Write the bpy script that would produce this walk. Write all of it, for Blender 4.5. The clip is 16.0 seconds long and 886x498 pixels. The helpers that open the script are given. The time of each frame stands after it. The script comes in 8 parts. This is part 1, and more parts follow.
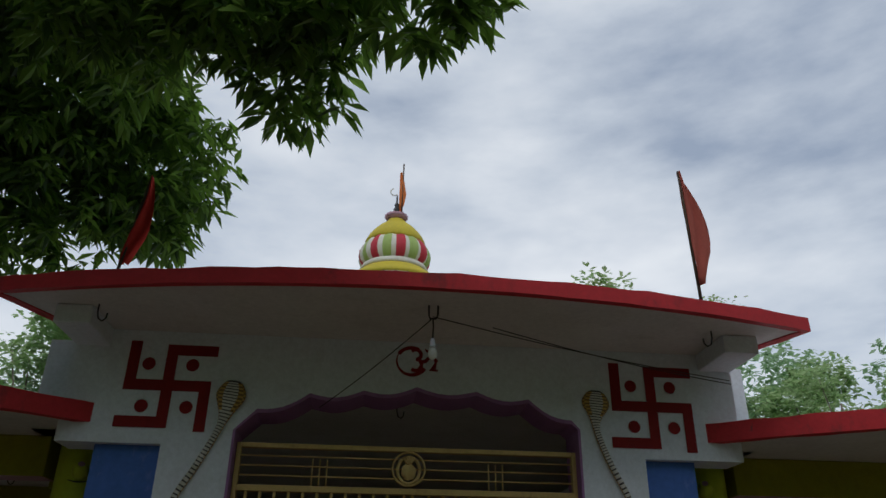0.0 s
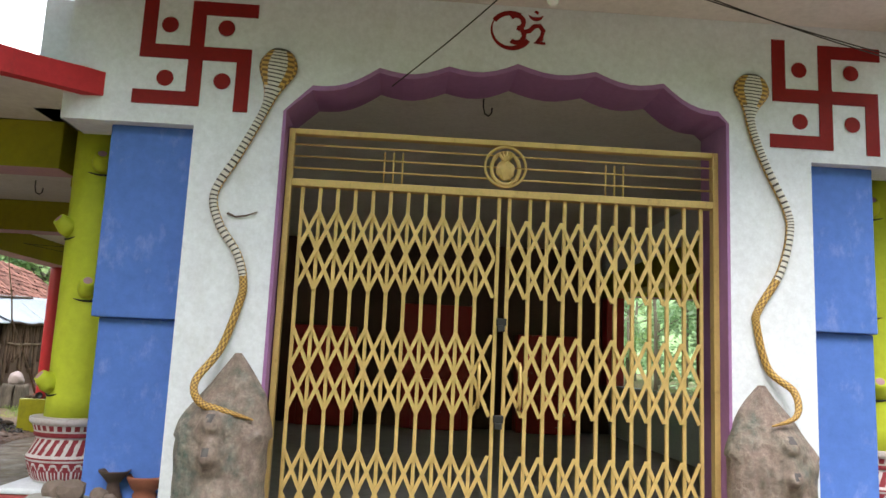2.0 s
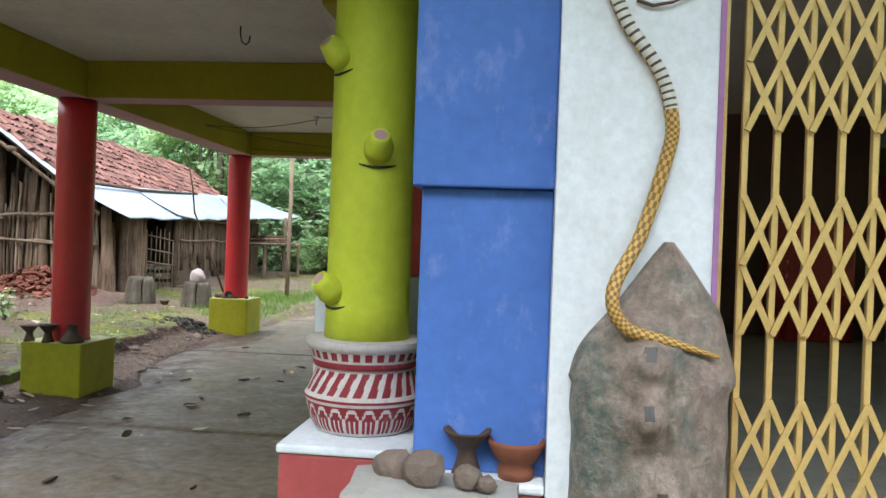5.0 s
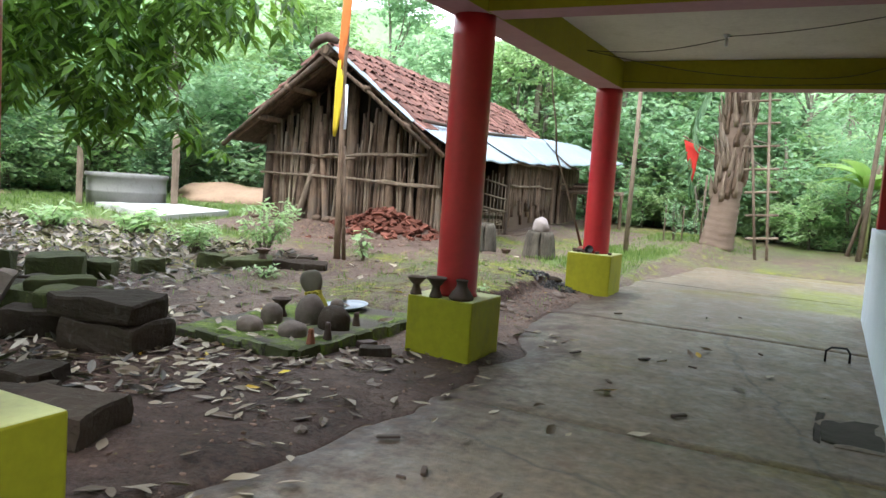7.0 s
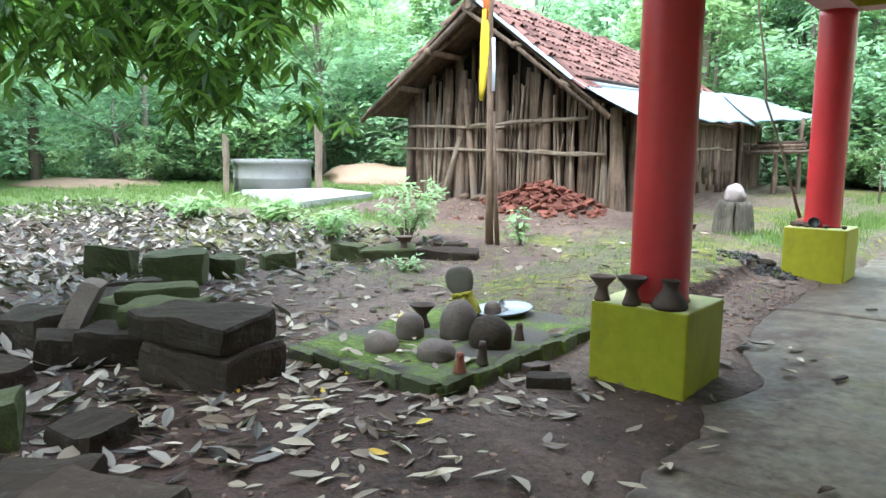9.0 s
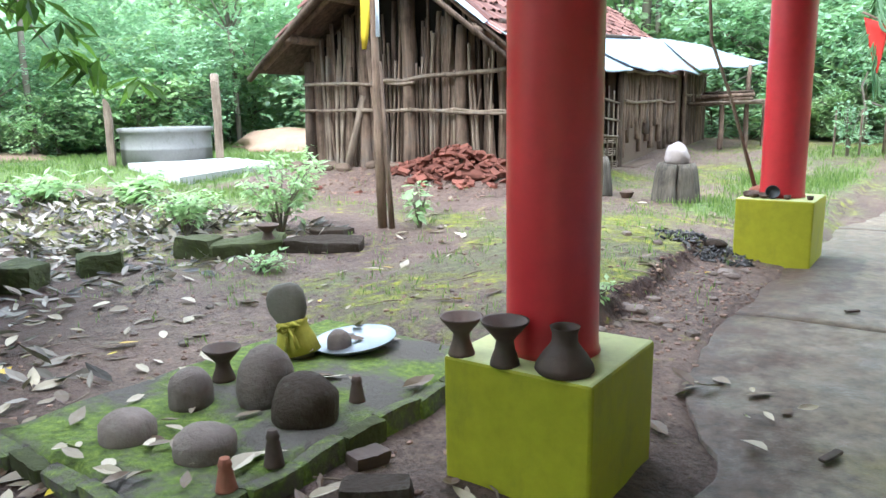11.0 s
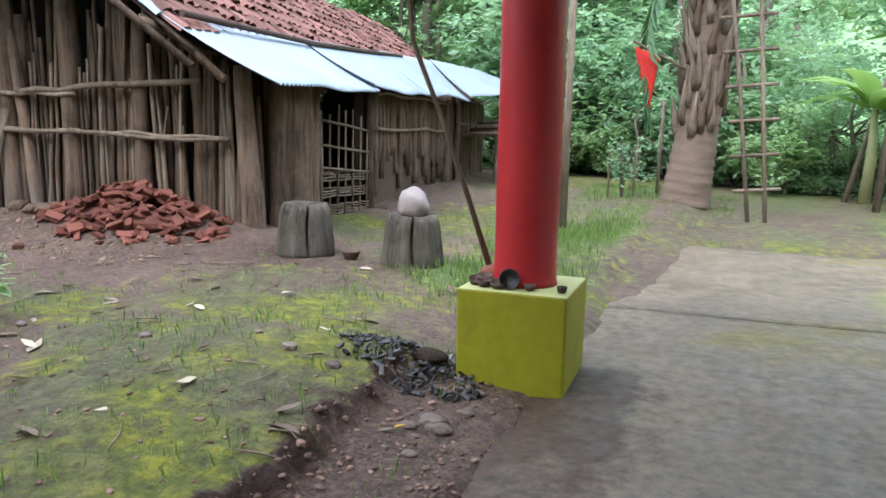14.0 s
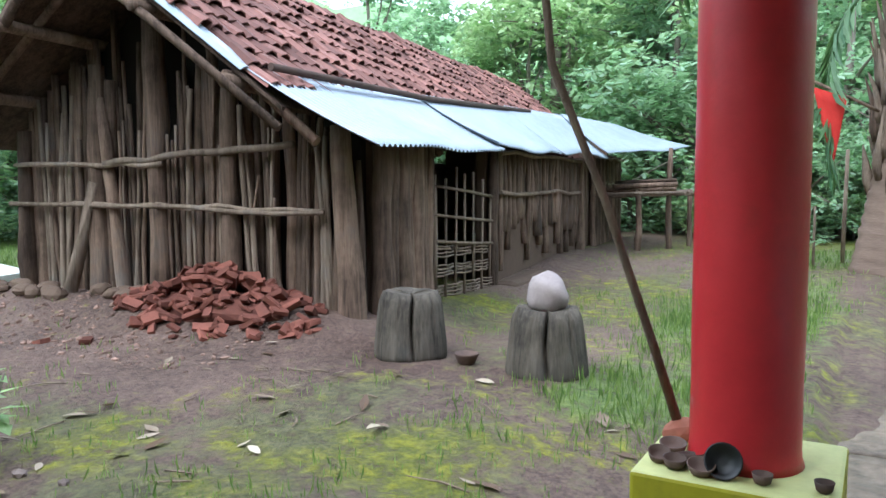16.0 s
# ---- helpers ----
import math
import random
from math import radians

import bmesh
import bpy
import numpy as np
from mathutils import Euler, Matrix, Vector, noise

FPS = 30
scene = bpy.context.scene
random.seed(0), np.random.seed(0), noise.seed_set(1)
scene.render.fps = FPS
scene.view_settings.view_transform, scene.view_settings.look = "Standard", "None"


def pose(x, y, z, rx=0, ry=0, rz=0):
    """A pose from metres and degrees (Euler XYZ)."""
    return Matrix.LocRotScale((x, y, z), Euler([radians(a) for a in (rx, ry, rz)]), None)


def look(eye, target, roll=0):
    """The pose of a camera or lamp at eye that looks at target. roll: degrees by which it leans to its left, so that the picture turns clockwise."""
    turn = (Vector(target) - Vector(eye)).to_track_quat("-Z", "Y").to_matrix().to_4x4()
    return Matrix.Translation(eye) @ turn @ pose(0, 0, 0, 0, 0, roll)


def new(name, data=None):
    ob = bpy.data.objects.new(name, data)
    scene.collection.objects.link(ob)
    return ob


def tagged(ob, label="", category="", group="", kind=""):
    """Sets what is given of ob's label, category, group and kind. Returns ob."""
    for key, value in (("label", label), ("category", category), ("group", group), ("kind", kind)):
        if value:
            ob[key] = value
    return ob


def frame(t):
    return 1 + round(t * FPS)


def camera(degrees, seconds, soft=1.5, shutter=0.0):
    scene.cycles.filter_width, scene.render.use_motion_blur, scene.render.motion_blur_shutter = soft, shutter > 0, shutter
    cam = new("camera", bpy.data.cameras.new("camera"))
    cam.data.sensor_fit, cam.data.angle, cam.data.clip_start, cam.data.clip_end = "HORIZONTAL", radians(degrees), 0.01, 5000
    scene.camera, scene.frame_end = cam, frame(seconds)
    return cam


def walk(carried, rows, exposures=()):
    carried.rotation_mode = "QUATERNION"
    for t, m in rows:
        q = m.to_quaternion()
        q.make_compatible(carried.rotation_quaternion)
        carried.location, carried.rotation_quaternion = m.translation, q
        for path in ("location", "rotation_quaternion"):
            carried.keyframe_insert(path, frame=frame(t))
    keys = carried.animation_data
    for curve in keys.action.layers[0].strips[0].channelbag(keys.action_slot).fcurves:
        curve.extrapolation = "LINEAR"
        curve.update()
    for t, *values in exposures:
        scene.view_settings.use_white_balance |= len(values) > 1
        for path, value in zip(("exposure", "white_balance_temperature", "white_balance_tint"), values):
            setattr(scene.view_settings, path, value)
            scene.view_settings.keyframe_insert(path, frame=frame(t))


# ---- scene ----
cam = camera(61.7, 16.0)
PATH = [
    (0, (0.013, 0.127, 1.611), (0.193, 1.913, 2.491), 0.7),
    (0.5, (-0.039, 0.506, 1.656), (0.147, 2.343, 2.425), 0.1),
    (1, (-0.117, 0.898, 1.605), (0.071, 2.794, 2.215), 0.2),
    (1.5, (-0.125, 1.323, 1.517), (0.053, 3.268, 1.946), 1.5),
    (2, (-0.219, 1.628, 1.435), (-0.119, 3.604, 1.725), 2.6),
    (2.5, (-0.468, 1.882, 1.433), (-0.345, 3.864, 1.67), 1.5),
    (3, (-0.609, 2.247, 1.397), (-0.38, 4.217, 1.65), 1.9),
    (3.5, (-0.741, 2.505, 1.427), (-0.497, 4.476, 1.661), 4.2),
    (4, (-1.043, 2.759, 1.408), (-1.006, 4.753, 1.565), 4.5),
    (4.2, (-1.134, 2.869, 1.409), (-1.184, 4.864, 1.532), 3.8),
    (6.3, (-2.519, 4.18, 1.28), (-2.984, 6.12, 1.137), 4.1),
    (6.5, (-2.649, 4.259, 1.288), (-3.222, 6.169, 1.135), 4.6),
    (6.7, (-2.804, 4.337, 1.303), (-3.493, 6.204, 1.107), 4.2),
    (7, (-3.017, 4.451, 1.303), (-3.931, 6.221, 1.122), 4.0),
    (7.5, (-3.295, 4.717, 1.288), (-4.529, 6.278, 1.086), 4.1),
    (8, (-3.545, 5.012, 1.265), (-4.902, 6.46, 1.017), 2.9),
    (8.5, (-3.771, 5.286, 1.26), (-5.027, 6.817, 0.98), 0.5),
    (9, (-3.918, 5.682, 1.243), (-5.163, 7.225, 0.977), 0.7),
    (9.2, (-3.974, 5.806, 1.254), (-5.19, 7.371, 0.989), 0.6),
    (11.3, (-4.428, 7.542, 1.263), (-5.523, 9.165, 0.858), -1.4),
    (11.5, (-4.442, 7.681, 1.247), (-5.486, 9.334, 0.823), -1.6),
    (12, (-4.42, 8.138, 1.319), (-5.323, 9.878, 0.925), -0.8),
    (12.5, (-4.452, 8.557, 1.33), (-5.122, 10.405, 0.963), -0.9),
    (13, (-4.469, 8.982, 1.332), (-4.98, 10.883, 0.98), -1.5),
    (13.5, (-4.479, 9.392, 1.34), (-5.036, 11.283, 0.999), 0.8),
    (14, (-4.626, 9.791, 1.314), (-5.317, 11.641, 0.999), 1.1),
    (14.5, (-4.744, 10.161, 1.327), (-5.633, 11.937, 1.096), -0.0),
    (15, (-4.834, 10.561, 1.355), (-5.817, 12.295, 1.19), 1.0),
    (15.5, (-5.013, 10.826, 1.357), (-6.025, 12.545, 1.208), 0.9),
    (16, (-5.202, 11.063, 1.372), (-6.212, 12.782, 1.211), -0.3),
]
walk(cam, [(t, look(eye, target, roll)) for t, eye, target, roll in PATH],
     [(0, -0.68, 6200, 9), (1.0, -0.2, 6350, 10), (1.5, 1.15, 7300, 14), (2.5, 2.14, 6200, 12), (3.5, 2.04, 6200, 12), (4.0, 2.1, 6200, 11), (6.5, 2.15, 6200, 8), (8.0, 2.0, 5650, 3), (8.5, 2.45, 5550, 1), (9.0, 2.6, 5550, 2), (11.5, 2.75, 5550, 7), (12.0, 2.65, 5600, 8), (12.5, 2.44, 5600, 8), (13.0, 1.86, 5800, 9), (13.5, 1.83, 5750, 9), (14.5, 1.98, 5650, 9), (16.0, 1.86, 5500, 8)])

# ---- world, sun, exposure ----
world = bpy.data.worlds.new("sky")
scene.world = world
world.use_nodes = True
wn, wl = world.node_tree.nodes, world.node_tree.links
SUN_ELEV, SUN_ROT = 54, 194
sky = wn.new("ShaderNodeTexSky")
sky.sky_type = "NISHITA"
sky.sun_disc = False
sky.sun_elevation, sky.sun_rotation = radians(SUN_ELEV), radians(SUN_ROT)
sky.air_density, sky.dust_density = 1.0, 2.0
coord = wn.new("ShaderNodeTexCoord")
squash = wn.new("ShaderNodeMapping")
squash.inputs["Scale"].default_value = (1.0, 1.0, 2.6)
squash.inputs["Location"].default_value = (0.35, 0.1, 0.2)
clouds = wn.new("ShaderNodeTexNoise")
clouds.inputs["Scale"].default_value = 2.3
clouds.inputs["Detail"].default_value = 9
clouds.inputs["Roughness"].default_value = 0.52
grey = wn.new("ShaderNodeValToRGB")
grey.color_ramp.elements[0].position, grey.color_ramp.elements[0].color = 0.36, (4.4, 5.1, 6.3, 1)
grey.color_ramp.elements[1].position, grey.color_ramp.elements[1].color = 0.66, (11.4, 11.5, 11.6, 1)
mid = grey.color_ramp.elements.new(0.50)
mid.color = (8.0, 8.5, 9.2, 1)
cover = wn.new("ShaderNodeMix")
cover.data_type = "RGBA"
cover.inputs["Factor"].default_value = 0.82
back = wn["Background"]
wl.new(coord.outputs["Generated"], squash.inputs["Vector"])
wl.new(squash.outputs["Vector"], clouds.inputs["Vector"])
wl.new(clouds.outputs["Fac"], grey.inputs["Fac"])
wl.new(sky.outputs["Color"], cover.inputs["A"])
wl.new(grey.outputs["Color"], cover.inputs["B"])
wl.new(cover.outputs["Result"], back.inputs["Color"])
back.inputs["Strength"].default_value = 0.13

sun = new("sun", bpy.data.lights.new("sun", "SUN"))
sun.data.energy, sun.data.angle, sun.data.color = 0.85, radians(30), (1.0, 0.96, 0.9)
az = radians(SUN_ROT)
sun.matrix_world = look((math.sin(az) * 30, math.cos(az) * 30, 30 * math.tan(radians(SUN_ELEV))), (0, 0, 0))

# ---- materials ----
def nodes_of(name):
    m = bpy.data.materials.new(name)
    m.use_nodes = True
    return m, m.node_tree.nodes, m.node_tree.links, m.node_tree.nodes["Principled BSDF"]


def noise_at(n, l, scale, detail=6, rough=0.6, stretch=(1, 1, 1), src="Object"):
    c = n.new("ShaderNodeTexCoord")
    mp = n.new("ShaderNodeMapping")
    mp.inputs["Scale"].default_value = stretch
    t = n.new("ShaderNodeTexNoise")
    t.inputs["Scale"].default_value, t.inputs["Detail"].default_value, t.inputs["Roughness"].default_value = scale, detail, rough
    l.new(c.outputs[src], mp.inputs["Vector"])
    l.new(mp.outputs["Vector"], t.inputs["Vector"])
    return t.outputs["Fac"]


def ramp(n, l, fac, stops):
    r = n.new("ShaderNodeValToRGB")
    e = r.color_ramp.elements
    while len(e) < len(stops):
        e.new(0.5)
    for el, (p, c) in zip(e, stops):
        el.position = p
        el.color = (*c, 1)
    l.new(fac, r.inputs["Fac"])
    return r.outputs["Color"]


def mix(n, l, fac, a, b, mode="MIX"):
    m = n.new("ShaderNodeMix")
    m.data_type, m.blend_type = "RGBA", mode
    for key, v in (("Factor", fac), ("A", a), ("B", b)):
        s = m.inputs[key]
        if hasattr(v, "is_linked"):
            l.new(v, s)
        elif key == "Factor":
            s.default_value = v
        else:
            s.default_value = (*v, 1)
    return m.outputs["Result"]


def bump(n, l, b, height, strength, dist=0.01):
    k = n.new("ShaderNodeBump")
    k.inputs["Strength"].default_value, k.inputs["Distance"].default_value = strength, dist
    l.new(height, k.inputs["Height"])
    l.new(k.outputs["Normal"], b.inputs["Normal"])


def surface(name, base, dark, rough=0.7, fine=40, large=2.0, amount=0.6, relief=0.3, stretch=(1, 1, 1), random_tone=0.0, dirt=None, metal=0.0, src="Object", island=False):
    """A worn surface: base colour, a darker tone in large patches, fine grain, and stains of a shape of their own."""
    m, n, l, b = nodes_of(name)
    big = noise_at(n, l, large, 5, 0.6, stretch, src)
    small = noise_at(n, l, fine, 4, 0.65, stretch, src)
    col = ramp(n, l, big, [(0.5 - 0.35 * amount, dark), (0.5 + 0.2 * amount, base)])
    lo, hi = tuple(c * 0.78 for c in base), tuple(min(1, c * 1.12) for c in base)
    col = mix(n, l, 0.45, col, ramp(n, l, small, [(0.3, lo), (0.7, hi)]))
    if dirt:
        st = noise_at(n, l, large * 2.7, 8, 0.7, (1, 1, 0.55), src)
        f = n.new("ShaderNodeMapRange")
        f.inputs["From Min"].default_value, f.inputs["From Max"].default_value, f.inputs["To Max"].default_value = 0.55, 0.75, dirt[1]
        l.new(st, f.inputs["Value"])
        col = mix(n, l, f.outputs["Result"], col, dirt[0])
    if random_tone:
        if island:
            rnd = n.new("ShaderNodeNewGeometry").outputs["Random Per Island"]
        else:
            rnd = n.new("ShaderNodeObjectInfo").outputs["Random"]
        v = n.new("ShaderNodeMapRange")
        v.inputs["To Min"].default_value, v.inputs["To Max"].default_value = 1 - random_tone, 1 + random_tone
        l.new(rnd, v.inputs["Value"])
        h = n.new("ShaderNodeHueSaturation")
        l.new(v.outputs["Result"], h.inputs["Value"])
        l.new(col, h.inputs["Color"])
        col = h.outputs["Color"]
    l.new(col, b.inputs["Base Color"])
    rr = n.new("ShaderNodeMapRange")
    rr.inputs["To Min"].default_value, rr.inputs["To Max"].default_value = max(0.05, rough - 0.15), min(1, rough + 0.15)
    l.new(small, rr.inputs["Value"])
    l.new(rr.outputs["Result"], b.inputs["Roughness"])
    b.inputs["Metallic"].default_value = metal
    if rough > 0.5 and not metal:
        b.inputs["Specular IOR Level"].default_value = 0.2
    if relief:
        bump(n, l, b, small, relief, 0.006 + 0.008 * max(0.0, relief - 0.5))
    return m


def leaf_material(name, dark, light, gloss=0.45, glow=0.35, vary=(0.2, 0.8)):
    m, n, l, b = nodes_of(name)
    rnd = n.new("ShaderNodeNewGeometry").outputs["Random Per Island"]
    col = ramp(n, l, rnd, [(vary[0], dark), (vary[1], light)])
    l.new(col, b.inputs["Base Color"])
    b.inputs["Roughness"].default_value = gloss
    b.inputs["Specular IOR Level"].default_value = 0.35
    tr = n.new("ShaderNodeBsdfTranslucent")
    l.new(mix(n, l, 0.35, col, (0.25, 0.4, 0.06)), tr.inputs["Color"])
    ms = n.new("ShaderNodeMixShader")
    ms.inputs["Fac"].default_value = glow
    l.new(b.outputs["BSDF"], ms.inputs[1])
    l.new(tr.outputs["BSDF"], ms.inputs[2])
    l.new(ms.outputs["Shader"], n["Material Output"].inputs["Surface"])
    return m


def wood_material(name, base, dark, tone):
    """Old split wood: deep upright grain, patches of grey and dark rot, a tone of its own for each piece."""
    m, n, l, b = nodes_of(name)
    grain, streak, patch = noise_at(n, l, 55, 6, 0.7, (1, 1, 0.06)), noise_at(n, l, 16, 5, 0.65, (1, 1, 0.08)), noise_at(n, l, 2.2, 6, 0.65)
    col = ramp(n, l, grain, [(0.36, dark), (0.54, tuple((c + d) * 0.5 for c, d in zip(base, dark))), (0.68, base)])
    col = mix(n, l, 0.5, col, ramp(n, l, streak, [(0.38, dark), (0.62, base)]))
    g = sum(base) / 3
    col = mix(n, l, 0.3, col, ramp(n, l, patch, [(0.38, dark), (0.55, base), (0.68, (g * 1.05, g, g * 0.92))]))
    v = n.new("ShaderNodeMapRange")
    v.inputs["To Min"].default_value, v.inputs["To Max"].default_value = 1 - tone, 1 + tone
    l.new(n.new("ShaderNodeObjectInfo").outputs["Random"], v.inputs["Value"])
    h = n.new("ShaderNodeHueSaturation")
    l.new(v.outputs["Result"], h.inputs["Value"])
    l.new(col, h.inputs["Color"])
    l.new(h.outputs["Color"], b.inputs["Base Color"])
    b.inputs["Roughness"].default_value = 0.85
    b.inputs["Specular IOR Level"].default_value = 0.2
    bump(n, l, b, grain, 1.0, 0.015)
    return m


white_paint = surface("white_limewash", (0.72, 0.76, 0.82), (0.62, 0.66, 0.71), 0.8, 30, 1.2, 0.5, 0.15, dirt=((0.42, 0.4, 0.36), 0.25))
ceiling_paint = surface("ceiling_limewash", (0.7, 0.68, 0.66), (0.58, 0.56, 0.53), 0.85, 25, 1.5, 0.5, 0.12, dirt=((0.35, 0.31, 0.27), 0.3))
red_paint = surface("red_gloss_paint", (0.45, 0.018, 0.024), (0.36, 0.014, 0.02), 0.38, 14, 2.0, 0.5, 0.25, dirt=((0.22, 0.02, 0.02), 0.45))
fascia_red = surface("red_fascia_paint", (0.58, 0.04, 0.05), (0.4, 0.025, 0.03), 0.6, 25, 1.4, 0.8, 0.3, dirt=((0.06, 0.04, 0.04), 0.8))


def add_chips(m, scale, tone):
    """Small flakes where the paint has come off."""
    n, l = m.node_tree.nodes, m.node_tree.links
    b = n["Principled BSDF"]
    src = b.inputs["Base Color"].links[0].from_socket
    f = n.new("ShaderNodeMath")
    f.operation = "MULTIPLY"
    for k, (sc, lo, hi) in enumerate(((scale, 0.66, 0.69), (1.1, 0.5, 0.62))):
        r = n.new("ShaderNodeMapRange")
        r.inputs["From Min"].default_value, r.inputs["From Max"].default_value = lo, hi
        l.new(noise_at(n, l, sc, 5, 0.6, (1, 1, 0.7)), r.inputs["Value"])
        l.new(r.outputs["Result"], f.inputs[k])
    l.new(mix(n, l, f.outputs[0], src, tone), b.inputs["Base Color"])


add_chips(red_paint, 13, (0.5, 0.36, 0.36))
add_chips(fascia_red, 9, (0.08, 0.06, 0.06))
sign_red = surface("dark_red_sign_paint", (0.25, 0.012, 0.012), (0.17, 0.01, 0.01), 0.6, 40, 6, 0.7, 0.1)
blue_paint = surface("blue_panel_paint", (0.09, 0.19, 0.55), (0.055, 0.13, 0.4), 0.65, 18, 2.6, 0.9, 0.2, dirt=((0.3, 0.36, 0.68), 0.55))
lime_paint = surface("lime_green_paint", (0.54, 0.6, 0.05), (0.45, 0.52, 0.03), 0.55, 16, 2.2, 0.6, 0.2, dirt=((0.3, 0.34, 0.04), 0.3))
olive_paint = surface("olive_yellow_paint", (0.31, 0.285, 0.015), (0.23, 0.215, 0.012), 0.55, 20, 2.4, 0.6, 0.15, dirt=((0.16, 0.15, 0.02), 0.5))
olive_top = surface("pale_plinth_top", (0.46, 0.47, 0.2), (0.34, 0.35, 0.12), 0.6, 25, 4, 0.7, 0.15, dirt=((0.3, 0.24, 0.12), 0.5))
mauve_paint = surface("mauve_paint", (0.34, 0.17, 0.36), (0.26, 0.12, 0.27), 0.6, 25, 2.0, 0.6, 0.2)
pink_paint = surface("pink_edge_paint", (0.5, 0.3, 0.36), (0.4, 0.22, 0.27), 0.65, 25, 2.0, 0.6, 0.2)
gate_gold = surface("gold_enamel", (0.64, 0.45, 0.17), (0.5, 0.34, 0.12), 0.42, 50, 5, 0.7, 0.2, metal=0.25, dirt=((0.2, 0.1, 0.03), 0.5))


def concrete_material():
    m, n, l, b = nodes_of("wet_concrete")
    big, mid_, fine, grit = noise_at(n, l, 0.55, 6, 0.6), noise_at(n, l, 3.2, 8, 0.72), noise_at(n, l, 14, 6, 0.7), noise_at(n, l, 70, 3, 0.7)
    col = ramp(n, l, big, [(0.35, (0.075, 0.068, 0.056)), (0.5, (0.135, 0.124, 0.104)), (0.68, (0.23, 0.21, 0.18))])
    col = mix(n, l, 0.5, col, ramp(n, l, mid_, [(0.34, (0.05, 0.047, 0.04)), (0.52, (0.13, 0.12, 0.102)), (0.7, (0.26, 0.24, 0.21))]))
    col = mix(n, l, 0.4, col, ramp(n, l, fine, [(0.34, (0.045, 0.042, 0.036)), (0.66, (0.32, 0.3, 0.27))]))
    f = n.new("ShaderNodeMapRange")
    f.inputs["From Min"].default_value, f.inputs["From Max"].default_value, f.inputs["To Max"].default_value = 0.56, 0.66, 0.75
    l.new(noise_at(n, l, 0.42, 7, 0.66, (1, 1.6, 1)), f.inputs["Value"])
    col = mix(n, l, f.outputs["Result"], col, ramp(n, l, fine, [(0.3, (0.09, 0.085, 0.02)), (0.7, (0.2, 0.2, 0.05))]))
    f2 = n.new("ShaderNodeMapRange")
    f2.inputs["From Min"].default_value, f2.inputs["From Max"].default_value, f2.inputs["To Max"].default_value = 0.6, 0.72, 0.8
    l.new(noise_at(n, l, 1.3, 8, 0.7), f2.inputs["Value"])
    col = mix(n, l, f2.outputs["Result"], col, (0.13, 0.085, 0.06))
    col = mix(n, l, 1.0, col, (1.0, 0.82, 0.65), "MULTIPLY")
    for attr, lo, hi, tone in (("green", 0.45, 0.8, ramp(n, l, fine, [(0.3, (0.08, 0.085, 0.015)), (0.7, (0.24, 0.25, 0.05))])), ("mud", 0.5, 0.75, ramp(n, l, fine, [(0.3, (0.026, 0.016, 0.011)), (0.7, (0.1, 0.06, 0.042))]))):
        at = n.new("ShaderNodeAttribute")
        at.attribute_name = attr
        ad = n.new("ShaderNodeMath")
        ad.operation = "MULTIPLY_ADD"
        ad.inputs[1].default_value = 1.1
        sh = n.new("ShaderNodeMath")
        sh.operation = "SUBTRACT"
        sh.inputs[1].default_value = 0.5
        l.new(mid_, sh.inputs[0])
        l.new(sh.outputs[0], ad.inputs[0])
        l.new(at.outputs["Fac"], ad.inputs[2])
        cutm = n.new("ShaderNodeMapRange")
        cutm.inputs["From Min"].default_value, cutm.inputs["From Max"].default_value, cutm.inputs["To Max"].default_value = lo, hi, 0.88
        l.new(ad.outputs[0], cutm.inputs["Value"])
        col = mix(n, l, cutm.outputs["Result"], col, tone)
    c = n.new("ShaderNodeTexCoord")
    v = n.new("ShaderNodeTexVoronoi")
    v.feature = "DISTANCE_TO_EDGE"
    v.inputs["Scale"].default_value = 0.26
    w = n.new("ShaderNodeMix")
    w.data_type = "VECTOR"
    w.inputs["Factor"].default_value = 0.22
    nt = n.new("ShaderNodeTexNoise")
    nt.inputs["Scale"].default_value, nt.inputs["Detail"].default_value = 2.5, 6
    l.new(c.outputs["Object"], nt.inputs["Vector"])
    l.new(c.outputs["Object"], w.inputs["A"])
    l.new(nt.outputs["Color"], w.inputs["B"])
    l.new(w.outputs["Result"], v.inputs["Vector"])
    k = n.new("ShaderNodeMapRange")
    k.inputs["From Min"].default_value, k.inputs["From Max"].default_value, k.inputs["To Min"].default_value, k.inputs["To Max"].default_value = 0.0, 0.004, 0.6, 0.0
    l.new(v.outputs["Distance"], k.inputs["Value"])
    col = mix(n, l, k.outputs["Result"], col, (0.045, 0.04, 0.034))
    l.new(col, b.inputs["Base Color"])
    r = n.new("ShaderNodeMapRange")
    r.inputs["From Min"].default_value, r.inputs["From Max"].default_value, r.inputs["To Min"].default_value, r.inputs["To Max"].default_value = 0.35, 0.65, 0.34, 0.75
    l.new(mid_, r.inputs["Value"])
    l.new(r.outputs["Result"], b.inputs["Roughness"])
    b.inputs["Specular IOR Level"].default_value = 0.28
    s = n.new("ShaderNodeMath")
    s.operation = "MULTIPLY_ADD"
    s.inputs[1].default_value = 0.35
    l.new(grit, s.inputs[0])
    l.new(fine, s.inputs[2])
    bump(n, l, b, s.outputs[0], 0.5, 0.012)
    return m


